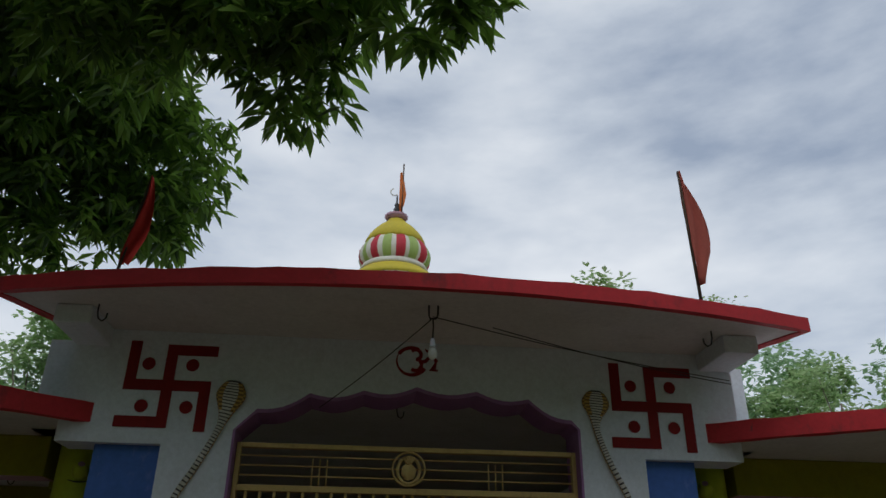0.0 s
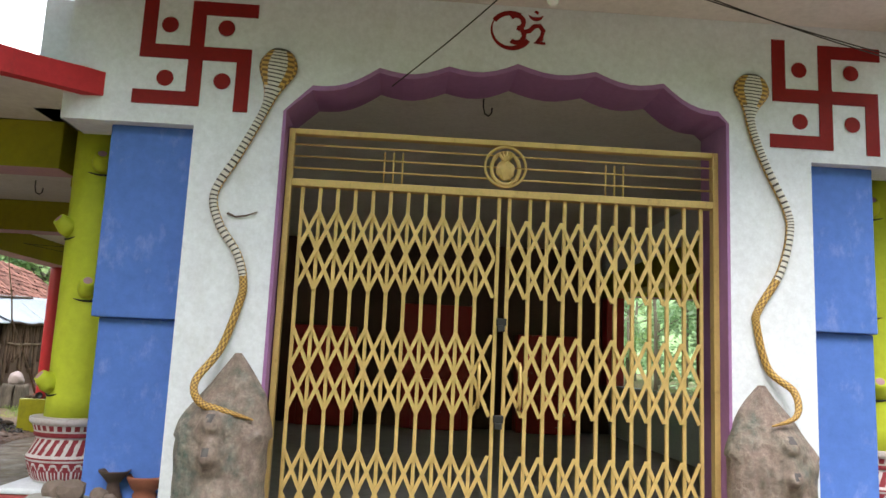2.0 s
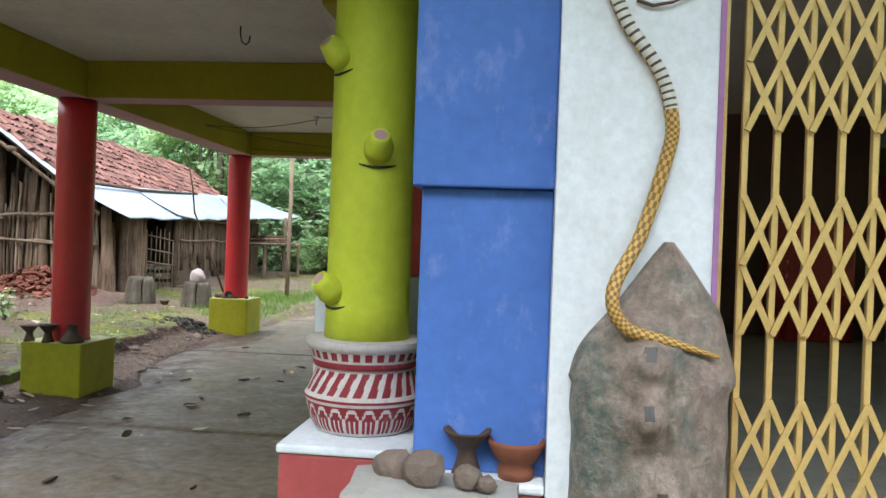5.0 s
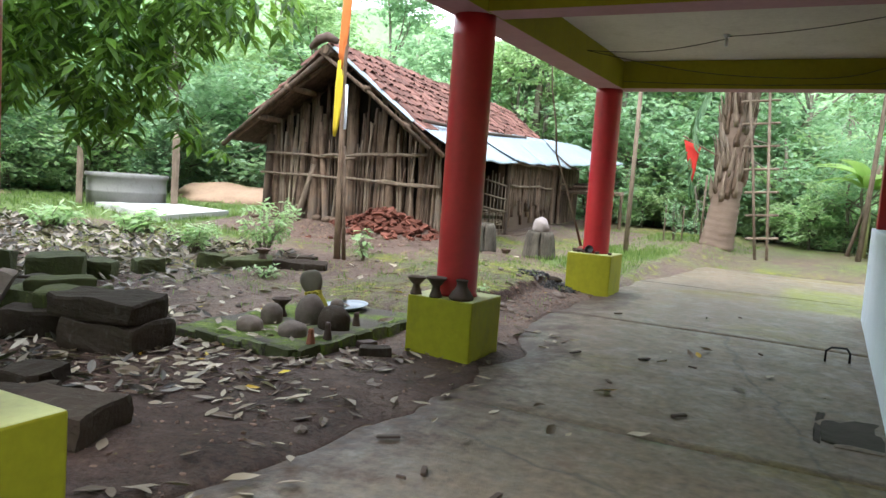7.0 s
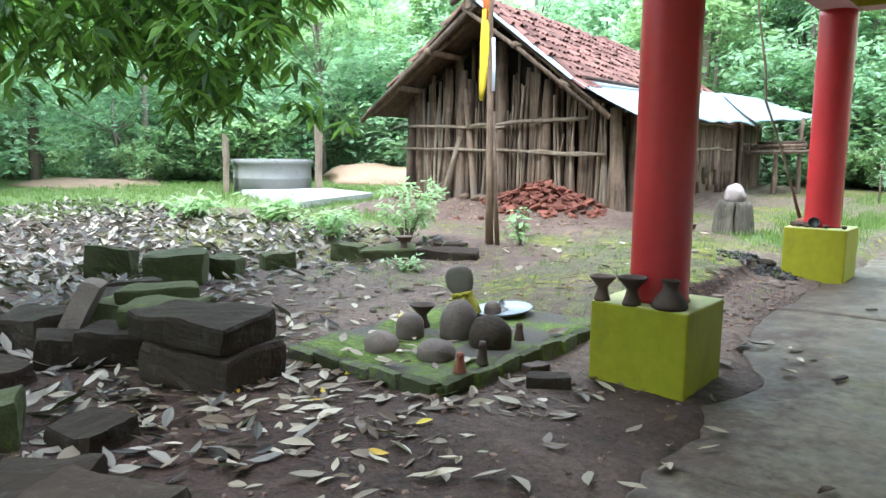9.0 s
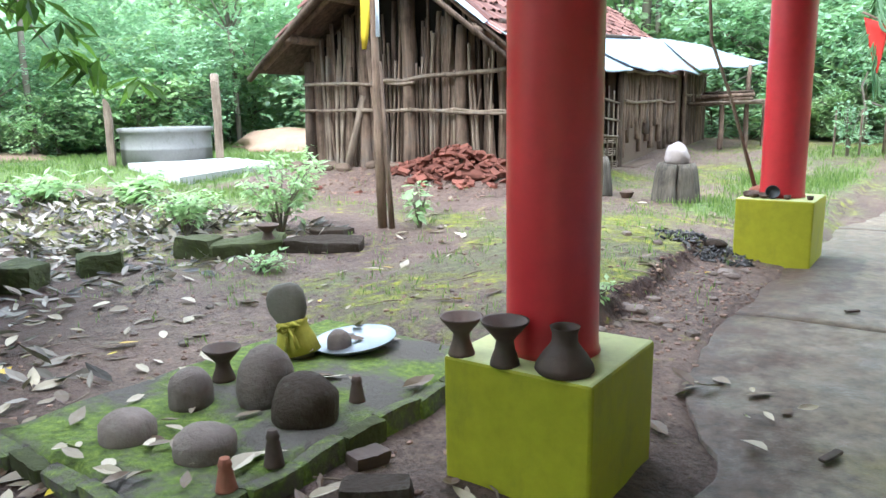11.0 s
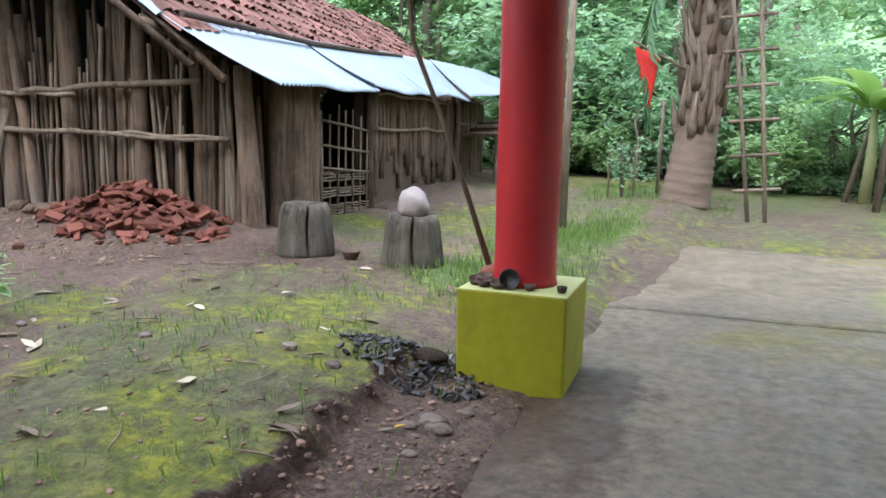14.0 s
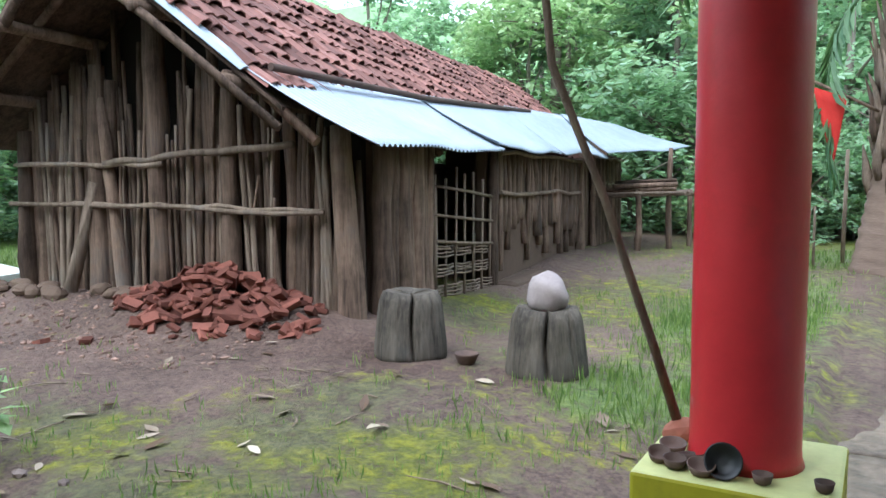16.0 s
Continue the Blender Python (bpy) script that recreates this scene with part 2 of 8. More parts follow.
concrete = concrete_material()
cement = surface("grey_cement", (0.34, 0.33, 0.31), (0.22, 0.22, 0.2), 0.75, 30, 2.5, 0.8, 0.4, dirt=((0.12, 0.13, 0.09), 0.6))
dark_stone = surface("damp_dark_stone", (0.05, 0.036, 0.027), (0.014, 0.01, 0.008), 0.7, 34, 7, 1.0, 1.0, random_tone=0.35, dirt=((0.12, 0.115, 0.095), 0.5))
dark_stone.node_tree.nodes["Principled BSDF"].inputs["Specular IOR Level"].default_value = 0.06
mossy_stone = surface("mossy_stone", (0.055, 0.06, 0.022), (0.03, 0.024, 0.018), 0.85, 30, 6, 1.0, 1.0, dirt=((0.13, 0.15, 0.03), 0.7), random_tone=0.25)
idol_stone = surface("rubbed_brown_stone", (0.18, 0.136, 0.115), (0.07, 0.055, 0.048), 0.75, 45, 7, 1.0, 0.9, random_tone=0.25, dirt=((0.22, 0.2, 0.17), 0.4))
clay = surface("terracotta_clay", (0.3, 0.11, 0.065), (0.2, 0.07, 0.045), 0.75, 30, 5, 0.7, 0.3, random_tone=0.25)
old_clay = surface("sooty_clay", (0.1, 0.065, 0.05), (0.045, 0.035, 0.032), 0.7, 30, 8, 0.8, 0.4, random_tone=0.3)
log_wood = wood_material("weathered_log", (0.225, 0.15, 0.104), (0.03, 0.02, 0.014), 0.45)
pale_log = wood_material("silvered_rail", (0.31, 0.235, 0.17), (0.09, 0.063, 0.045), 0.2)
stump_wood = wood_material("grey_stump_wood", (0.155, 0.13, 0.1), (0.014, 0.012, 0.01), 0.1)
mud = surface("mud_plaster", (0.125, 0.085, 0.06), (0.07, 0.047, 0.034), 0.9, 18, 2.4, 0.8, 0.6)
tile_clay = surface("country_roof_tile", (0.215, 0.1, 0.078), (0.055, 0.037, 0.033), 0.8, 16, 3, 0.9, 0.5, random_tone=0.45, island=False, dirt=((0.06, 0.05, 0.05), 0.6))
tile_clay_far = surface("country_roof_tile_bed", (0.215, 0.1, 0.078), (0.055, 0.037, 0.033), 0.8, 16, 3, 0.9, 0.5, random_tone=0.45, island=True, dirt=((0.06, 0.05, 0.05), 0.6))
brick_red = surface("broken_brick", (0.185, 0.066, 0.045), (0.07, 0.032, 0.025), 0.85, 30, 6, 0.8, 0.7, random_tone=0.4)
tin = surface("galvanised_tin", (0.34, 0.38, 0.42), (0.22, 0.26, 0.29), 0.45, 12, 1.5, 0.8, 0.05, metal=0.5, dirt=((0.4, 0.4, 0.39), 0.5))
black_iron = surface("dark_iron", (0.04, 0.04, 0.04), (0.02, 0.02, 0.02), 0.5, 30, 5, 0.5, 0.1, metal=0.6)
bulb_glass = surface("white_glass_bulb", (0.8, 0.8, 0.78), (0.75, 0.75, 0.73), 0.2, 10, 3, 0.3, 0.0)
bark = surface("tree_bark", (0.24, 0.2, 0.16), (0.13, 0.11, 0.085), 0.9, 14, 2.5, 0.9, 1.0, (1, 1, 0.25))
palm_bark = surface("palm_bark", (0.22, 0.155, 0.115), (0.09, 0.065, 0.05), 0.85, 20, 3, 0.9, 0.8, (0.6, 0.6, 2.2))
red_cloth = surface("red_cloth", (0.5, 0.035, 0.025), (0.36, 0.022, 0.017), 0.8, 60, 4, 0.6, 0.2)
orange_cloth = surface("orange_cloth", (0.75, 0.22, 0.06), (0.6, 0.15, 0.05), 0.8, 60, 4, 0.6, 0.2)
yellow_cloth = surface("yellow_cloth", (0.66, 0.5, 0.04), (0.55, 0.4, 0.03), 0.8, 60, 4, 0.6, 0.2)
dome_yellow = surface("dome_yellow", (0.62, 0.5, 0.05), (0.48, 0.38, 0.04), 0.6, 20, 3, 0.7, 0.2)
dome_white = surface("dome_white", (0.75, 0.72, 0.62), (0.6, 0.57, 0.48), 0.65, 20, 3, 0.7, 0.2)
dome_red = surface("dome_red", (0.55, 0.05, 0.07), (0.42, 0.04, 0.05), 0.6, 20, 3, 0.7, 0.2)
dome_green = surface("dome_green", (0.4, 0.52, 0.16), (0.3, 0.4, 0.1), 0.6, 20, 3, 0.7, 0.2)
pot_maroon = surface("maroon_pot_paint", (0.25, 0.03, 0.04), (0.17, 0.022, 0.03), 0.6, 25, 5, 0.8, 0.25, dirt=((0.4, 0.25, 0.26), 0.35))
pot_white = surface("worn_white_strokes", (0.6, 0.56, 0.55), (0.42, 0.33, 0.33), 0.7, 40, 9, 0.9, 0.2, dirt=((0.3, 0.12, 0.12), 0.5))
leaf_dark = leaf_material("mango_leaf", (0.03, 0.075, 0.014), (0.19, 0.34, 0.05), 0.36, 0.5)
# these two greens are paled, with distance haze mixed into the leaf colour
leaf_forest = leaf_material("hazed_forest_leaf", (0.28, 0.44, 0.28), (0.47, 0.62, 0.44), 0.7, 0.6)
leaf_light = leaf_material("hazed_young_leaf", (0.33, 0.48, 0.24), (0.55, 0.67, 0.4), 0.6, 0.6)
leaf_banana = leaf_material("banana_leaf", (0.26, 0.42, 0.1), (0.48, 0.6, 0.24), 0.45, 0.45)
leaf_palm = leaf_material("palm_leaflet", (0.06, 0.14, 0.06), (0.16, 0.26, 0.12), 0.4, 0.35)
grass_blade = leaf_material("grass_blade", (0.1, 0.17, 0.045), (0.26, 0.34, 0.1), 0.6, 0.5)
dry_leaf = leaf_material("fallen_leaf", (0.1, 0.055, 0.03), (0.54, 0.45, 0.33), 0.5, 0.1, (0.3, 1.0))

# ---- mesh helpers ----
def part(name, bm, material, parent=None, label="", smooth=False):
    me = bpy.data.meshes.new(name)
    bm.to_mesh(me)
    bm.free()
    for m in material if isinstance(material, (list, tuple)) else [material]:
        me.materials.append(m)
    if smooth:
        me.shade_smooth()
    ob = new(name, me)
    if parent is not None:
        ob.parent = parent
    if label:
        ob["label"] = label
    return ob


def thing(name, m, label, category, group="", kind=""):
    ob = new(name)
    ob.matrix_world = m
    return tagged(ob, label, category, group, kind)


def add_box(bm, lo, hi, bevel=0.0, m=None, mat=0):
    vs = [bm.verts.new((x, y, z)) for x in (lo[0], hi[0]) for y in (lo[1], hi[1]) for z in (lo[2], hi[2])]
    fs = [bm.faces.new([vs[i] for i in f]) for f in ((0, 1, 3, 2), (4, 6, 7, 5), (0, 4, 5, 1), (2, 3, 7, 6), (0, 2, 6, 4), (1, 5, 7, 3))]
    for f in fs:
        f.material_index = mat
    if bevel:
        es = list({e for f in fs for e in f.edges})
        r = bmesh.ops.bevel(bm, geom=es, offset=bevel, segments=2, affect="EDGES", profile=0.5)
        for f in r["faces"]:
            f.material_index = mat
        vs = list({v for f in fs if f.is_valid for v in f.verts} | {v for f in r["faces"] for v in f.verts})
    if m is not None:
        bmesh.ops.transform(bm, matrix=m, verts=[v for v in vs if v.is_valid])
    return bm


def box(lo, hi, bevel=0.0, m=None):
    return add_box(bmesh.new(), lo, hi, bevel, m)


def add_tube(bm, pts, radii, sides=8, caps=True, mat=0, twist=0.0, lump=0.0, rng=None):
    """A tube along points with a radius at each."""
    pts = [Vector(p) for p in pts]
    rings = []
    ref = Vector((0.13, 0.31, 1)).normalized()
    for i, p in enumerate(pts):
        d = (pts[min(i + 1, len(pts) - 1)] - pts[max(i - 1, 0)]).normalized()
        a = d.cross(ref)
        if a.length < 0.2:
            a = d.cross(Vector((1, 0.2, 0)))
        a.normalize()
        b = d.cross(a)
        r = radii[i] if isinstance(radii, (list, tuple)) else radii
        ring = []
        for k in range(sides):
            t = 2 * math.pi * k / sides + twist * i
            q = r * (1 + (rng.uniform(-lump, lump) if rng else 0))
            ring.append(bm.verts.new(p + a * math.cos(t) * q + b * math.sin(t) * q))
        rings.append(ring)
    for r0, r1 in zip(rings, rings[1:]):
        for k in range(sides):
            f = bm.faces.new((r0[k], r0[(k + 1) % sides], r1[(k + 1) % sides], r1[k]))
            f.material_index = mat
            f.smooth = True
    if caps:
        for ring in (list(reversed(rings[0])), rings[-1]):
            f = bm.faces.new(ring)
            f.material_index = mat
    return bm


def tube(pts, radii, sides=8, **k):
    return add_tube(bmesh.new(), pts, radii, sides, **k)


def add_lathe(bm, profile, sides=24, at=(0, 0, 0), mats=None, lobes=0, depth=0.0, cap=True):
    """Turn a profile of (radius, z) about z; mats gives each band's slot; lobes flute it."""
    rings = []
    for r, z in profile:
        ring = []
        for k in range(sides):
            t = 2 * math.pi * k / sides
            q = r * (1 + depth * abs(math.sin(lobes * t / 2)) if lobes else 1)
            ring.append(bm.verts.new((at[0] + q * math.cos(t), at[1] + q * math.sin(t), at[2] + z)))
        rings.append(ring)
    for i, (r0, r1) in enumerate(zip(rings, rings[1:])):
        for k in range(sides):
            f = bm.faces.new((r0[k], r0[(k + 1) % sides], r1[(k + 1) % sides], r1[k]))
            f.smooth = True
            if mats:
                v = mats[i]
                f.material_index = v[k % len(v)] if isinstance(v, (list, tuple)) else v
    if cap:
        bm.faces.new(list(reversed(rings[0])))
        bm.faces.new(rings[-1])
    return bm


def lathe(profile, sides=24, **k):
    return add_lathe(bmesh.new(), profile, sides, **k)


def prism(outline, y0, y1, top=None):
    """A solid from an outline in x and z, drawn out in y."""
    bm = bmesh.new()
    a = [bm.verts.new((x, y0, z)) for x, z in outline]
    b = [bm.verts.new((x, y1, z)) for x, z in outline]
    bm.faces.new(list(reversed(a)))
    bm.faces.new(b)
    n = len(a)
    for i in range(n):
        bm.faces.new((a[i], a[(i + 1) % n], b[(i + 1) % n], b[i]))
    bmesh.ops.recalc_face_normals(bm, faces=bm.faces)
    bmesh.ops.triangulate(bm, faces=[f for f in bm.faces if len(f.verts) > 4])
    return bm


def slab(outline, z0, z1):
    """A solid from an outline in x and y, drawn out in z."""
    bm = bmesh.new()
    a = [bm.verts.new((x, y, z0)) for x, y in outline]
    b = [bm.verts.new((x, y, z1)) for x, y in outline]
    bm.faces.new(list(reversed(a)))
    bm.faces.new(b)
    n = len(a)
    for i in range(n):
        bm.faces.new((a[i], a[(i + 1) % n], b[(i + 1) % n], b[i]))
    bmesh.ops.recalc_face_normals(bm, faces=bm.faces)
    bmesh.ops.triangulate(bm, faces=[f for f in bm.faces if len(f.verts) > 4])
    return bm


def rock(size, seed, rough=0.18, sub=2, flat=0.0):
    bm = bmesh.new()
    bmesh.ops.create_icosphere(bm, subdivisions=sub, radius=1.0)
    for v in bm.verts:
        k = 1 + rough * (noise.noise(v.co * 1.3 + Vector((seed * 7.1, seed, 0))) + 0.5 * noise.noise(v.co * 3.1 + Vector((seed, 3, seed * 2.3))))
        v.co *= k
        if flat:
            v.co.z = max(-flat, min(flat, v.co.z))
        v.co = Vector((v.co.x * size[0], v.co.y * size[1], v.co.z * size[2]))
    return bm


def block(size, seed, rough=0.05, cuts=2):
    """A rough-hewn block with broken edges, its base at z 0."""
    bm = bmesh.new()
    bmesh.ops.create_cube(bm, size=1.0)
    bmesh.ops.subdivide_edges(bm, edges=list(bm.edges), cuts=cuts, use_grid_fill=True)
    for v in bm.verts:
        p = Vector((v.co.x * size[0], v.co.y * size[1], (v.co.z + 0.5) * size[2]))
        d = Vector((noise.noise(p * 5 + Vector((seed, 0, 0))), noise.noise(p * 5 + Vector((0, seed, 9))), noise.noise(p * 5 + Vector((4, 0, seed)))))
        corner = sum(abs(abs(c) - 0.5) < 0.01 for c in v.co)
        fine = Vector((noise.noise(p * 23 + Vector((seed, 5, 0))), noise.noise(p * 23 + Vector((0, 5, seed))), noise.noise(p * 23 + Vector((9, seed, 0)))))
        p += d * rough * (0.3 if v.co.z < -0.4 else 0.6) + fine * rough * 0.16
        p.x *= 1 + 2.4 * rough * math.sin(seed * 3 + v.co.y * 2)
        p.y *= 1 + 2.4 * rough * math.sin(seed * 5 + v.co.x * 2)
        p.z *= 1 + 3.0 * rough * (v.co.x * math.sin(seed) + v.co.y * math.cos(seed * 2))
        if corner >= 2:
            p -= Vector((v.co.x * size[0], v.co.y * size[1], v.co.z * size[2])) * 0.03 * (corner - 1)
        v.co = p
    return bm


def oval_leaves(name, base, way, side, length, width, material):
    """Fallen leaves with curled, pointed-oval blades, as one mesh."""
    n = len(base)
    length, width = length[:, None], width[:, None]
    up = np.cross(way, side)
    rng = np.random.default_rng(31)
    curl = rng.uniform(-0.06, 0.16, (n, 1)) * length
    cup = rng.uniform(0.0, 0.35, (n, 1)) * width
    pts = [base]
    for s in (1, -1):
        for t, w, z in ((0.22, 0.36, 0.2), (0.5, 0.5, 0.0), (0.78, 0.3, 0.3)):
            pts.append(base + way * length * t + side * width * w * s + up * (curl * z + cup * w * 1.6))
    pts += [base + way * length + up * curl, base + way * length * 0.5]
    v = np.stack(pts, 1).reshape(-1, 3)
    i = (np.arange(n) * 9)[:, None]
    f = np.concatenate([i + np.array(q) for q in ((0, 8, 1), (1, 8, 2), (2, 8, 3), (3, 8, 7), (0, 4, 8), (4, 5, 8), (5, 6, 8), (6, 7, 8))])
    me = bpy.data.meshes.new(name)
    me.from_pydata(v.tolist(), [], f.tolist())
    me.materials.append(material)
    return me


def leaf_mesh(name, base, way, side, length, width, material, bend=0.15):
    """Many folded leaves as one mesh: base points, directions, side directions, lengths and widths (arrays)."""
    n = len(base)
    length, width = length[:, None], width[:, None]
    up = np.cross(side, way)
    a = base
    midp = base + way * length * 0.5 + up * length * 0.04
    l = midp + side * width * 0.5 - up * width * 0.12
    r = midp - side * width * 0.5 - up * width * 0.12
    tip = base + way * length - up * length * bend
    v = np.stack([a, l, tip, r], 1).reshape(-1, 3)
    i = np.arange(n) * 4
    f = np.concatenate([np.stack([i, i + 2, i + 1], 1), np.stack([i, i + 3, i + 2], 1)])
    me = bpy.data.meshes.new(name)
    me.from_pydata(v.tolist(), [], f.tolist())
    me.materials.append(material)
    return me


def unit(v):
    return v / np.maximum(np.linalg.norm(v, axis=-1, keepdims=True), 1e-6)


def smooth(t):
    t = min(1.0, max(0.0, t))
    return t * t * (3 - 2 * t)


# ---- ground ----
HUT_TURN = Matrix.Rotation(radians(-6), 2)


def paving_z(y):
    return 0.02 * min(5.0, max(0.0, y - 9.0))


PAVE_EDGE = [(-30, -5.6), (4.0, -5.6), (7.2, -5.1), (8.6, -5.0), (9.3, -5.12), (9.8, -4.95), (10.3, -5.28), (10.9, -5.4), (11.5, -5.46), (12.2, -5.42), (13.85, -5.4), (14.3, -5.34), (16.0, -5.48), (18.0, -5.42), (22, -5.3)]


def pave_edge(y):
    for (y0, x0), (y1, x1) in zip(PAVE_EDGE, PAVE_EDGE[1:]):
        if y <= y1:
            return x0 + (x1 - x0) * max(0, y - y0) / (y1 - y0)
    return PAVE_EDGE[-1][1]


def scarp_x(y):
    """The worn step where the turf ends above the muddy gully."""
    return -5.98 + 0.1 * noise.noise(Vector((y * 1.9, 2, 0))) + 0.07 * noise.noise(Vector((y * 6, 7, 0))) + 0.04 * noise.noise(Vector((y * 15, 3, 0)))


def ground_z(x, y):
    yard = smooth((-x - 5.3) / 1.6)
    z = paving_z(y) + 0.14 * smooth((y - 9.6) / 4.0) * yard
    z += 0.16 * smooth((y - 13) / 6) * smooth((-x - 4.7) / 0.6) * (1 - yard)
    z += 0.10 * smooth((y - 19.3) / 1.2)
    rough = 0.035 * noise.noise(Vector((x * 0.55, y * 0.55, 0))) + 0.02 * noise.noise(Vector((x * 2.1, y * 2.1, 4)))
    rough += 0.012 * noise.noise(Vector((x * 6, y * 6, 8)))
    scarp = scarp_x(y)
    if 9.9 < y < 13.4:
        z += 0.095 * smooth((scarp - x) / 0.06 + 0.5) * smooth((y - 9.9) / 0.7) * smooth((13.4 - y) / 0.5) * smooth((x + 8.4) / 2.0)
    near = 1.0 if abs(x) < 25 and abs(y) < 40 else 0.0
    far = max(0.0, math.hypot(x + 4, y - 10) - 25)
    z += rough * near * (1 + 0.2 * min(far, 5)) + min(far * 0.02, 2.5)
    if y < 18.4:
        z -= 0.06 * smooth((x - pave_edge(y) + 0.03) / 0.1)
    # the mud bank on which the hut stands
    q = HUT_TURN @ Vector((x + 8.62, y - 15.72))
    dx = max(-4.2 - q.x, 0, q.x - 0.15)
    dy = max(-0.35 - q.y, 0, q.y - 9.8)
    z += 0.09 * smooth(1 - math.hypot(dx, dy) / 0.6)
    dx, dy = max(-3.9 - q.x, 0, q.x + 0.6), max(-0.3 - q.y, 0, q.y - 1.0)
    z += 0.13 * smooth(1 - math.hypot(dx, dy) / 1.0) * (1 + 0.5 * noise.noise(Vector((x * 2.6, y * 2.6, 6))))
    return z


def axis_steps(lo, hi, step, out):
    a = list(np.arange(lo, hi + 1e-6, step))
    d, lo_, hi_ = step, a[0], a[-1]
    left, right = [], []
    while hi_ - lo_ < out:
        d *= 1.3
        lo_ -= d
        hi_ += d
        left.append(lo_)
        right.append(hi_)
    return left[::-1] + a + right


def grass_amount(x, y):
    """How green the ground is, from 0 to 1."""
    g = 0.5 + 0.9 * noise.noise(Vector((x * 0.45, y * 0.45, 1.7))) + 0.5 * noise.noise(Vector((x * 1.7, y * 1.7, 5)))
    g *= smooth((y - 9.3) / 1.6) if x > -9.5 else smooth((y - 9.8) / 2.0)
    near_hut = smooth(1 - max(abs(x + 10.7) - 2.1, abs(y - 14.8) - 0.8, 0) / 0.8)
    g *= 1 - 0.9 * near_hut
    if x > scarp_x(y) - 0.06 and y < 13:
        g *= 0.1
    elif -7.6 < x and 10 < y < 13:
        g = 0.35 + 0.75 * g
    if y > 19 and x > -4.9:
        g *= 0.55
    g = max(g, lush_amount(x, y))
    return min(1.0, max(0.0, g))


def lush_amount(x, y):
    """The green field round the well and the fresh grass along the hut's side, from 0 to 1."""
    wob = 0.6 * noise.noise(Vector((x * 0.7, y * 0.7, 3)))
    field = max(smooth((y + 0.25 * x - 9.3 + wob) / 1.2), smooth((math.hypot(x + 5, y - 6) - 11.6 + wob) / 1.4)) * smooth((-x - 10.2 + wob) / 1.6) * smooth((y - 9.5) / 1.5)
    side = smooth((x + 7.0) / 0.4) * smooth((-5.35 - x) / 0.3) * smooth((y - 14.2) / 0.7) * smooth((27 - y) / 4)
    q = HUT_TURN @ Vector((x + 8.62, y - 15.72))
    if -4.9 < q.x < 0.9 and -1.6 < q.y < 10.5:
        side *= 0.25
        field *= 0.1
    end = smooth((y - 18.7) / 0.9) * smooth((x + 5.4) / 0.5) * (0.5 + wob)
    return min(1.0, max(0.0, 0.95 * field + side * (0.7 + wob) + end))


def damp_and_step_dark(x, y):
    """How dark the soil is: sodden by the path and the stones, dry on the rise by the hut, darkest along the step."""
    w = 1 - smooth((y - 7.5 - 0.45 * (-x - 6)) / 1.6)
    w = max(w, smooth(1.2 - math.hypot(x + 5.3, (y - 9.1) * 0.8) / 0.9))
    w += 0.6 * noise.noise(Vector((x * 0.7, y * 0.7, 9)))
    # a thin line of the darkest soil follows the worn step
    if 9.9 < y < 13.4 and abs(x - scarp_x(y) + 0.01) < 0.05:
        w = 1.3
    return min(1.0, max(0.0, w))


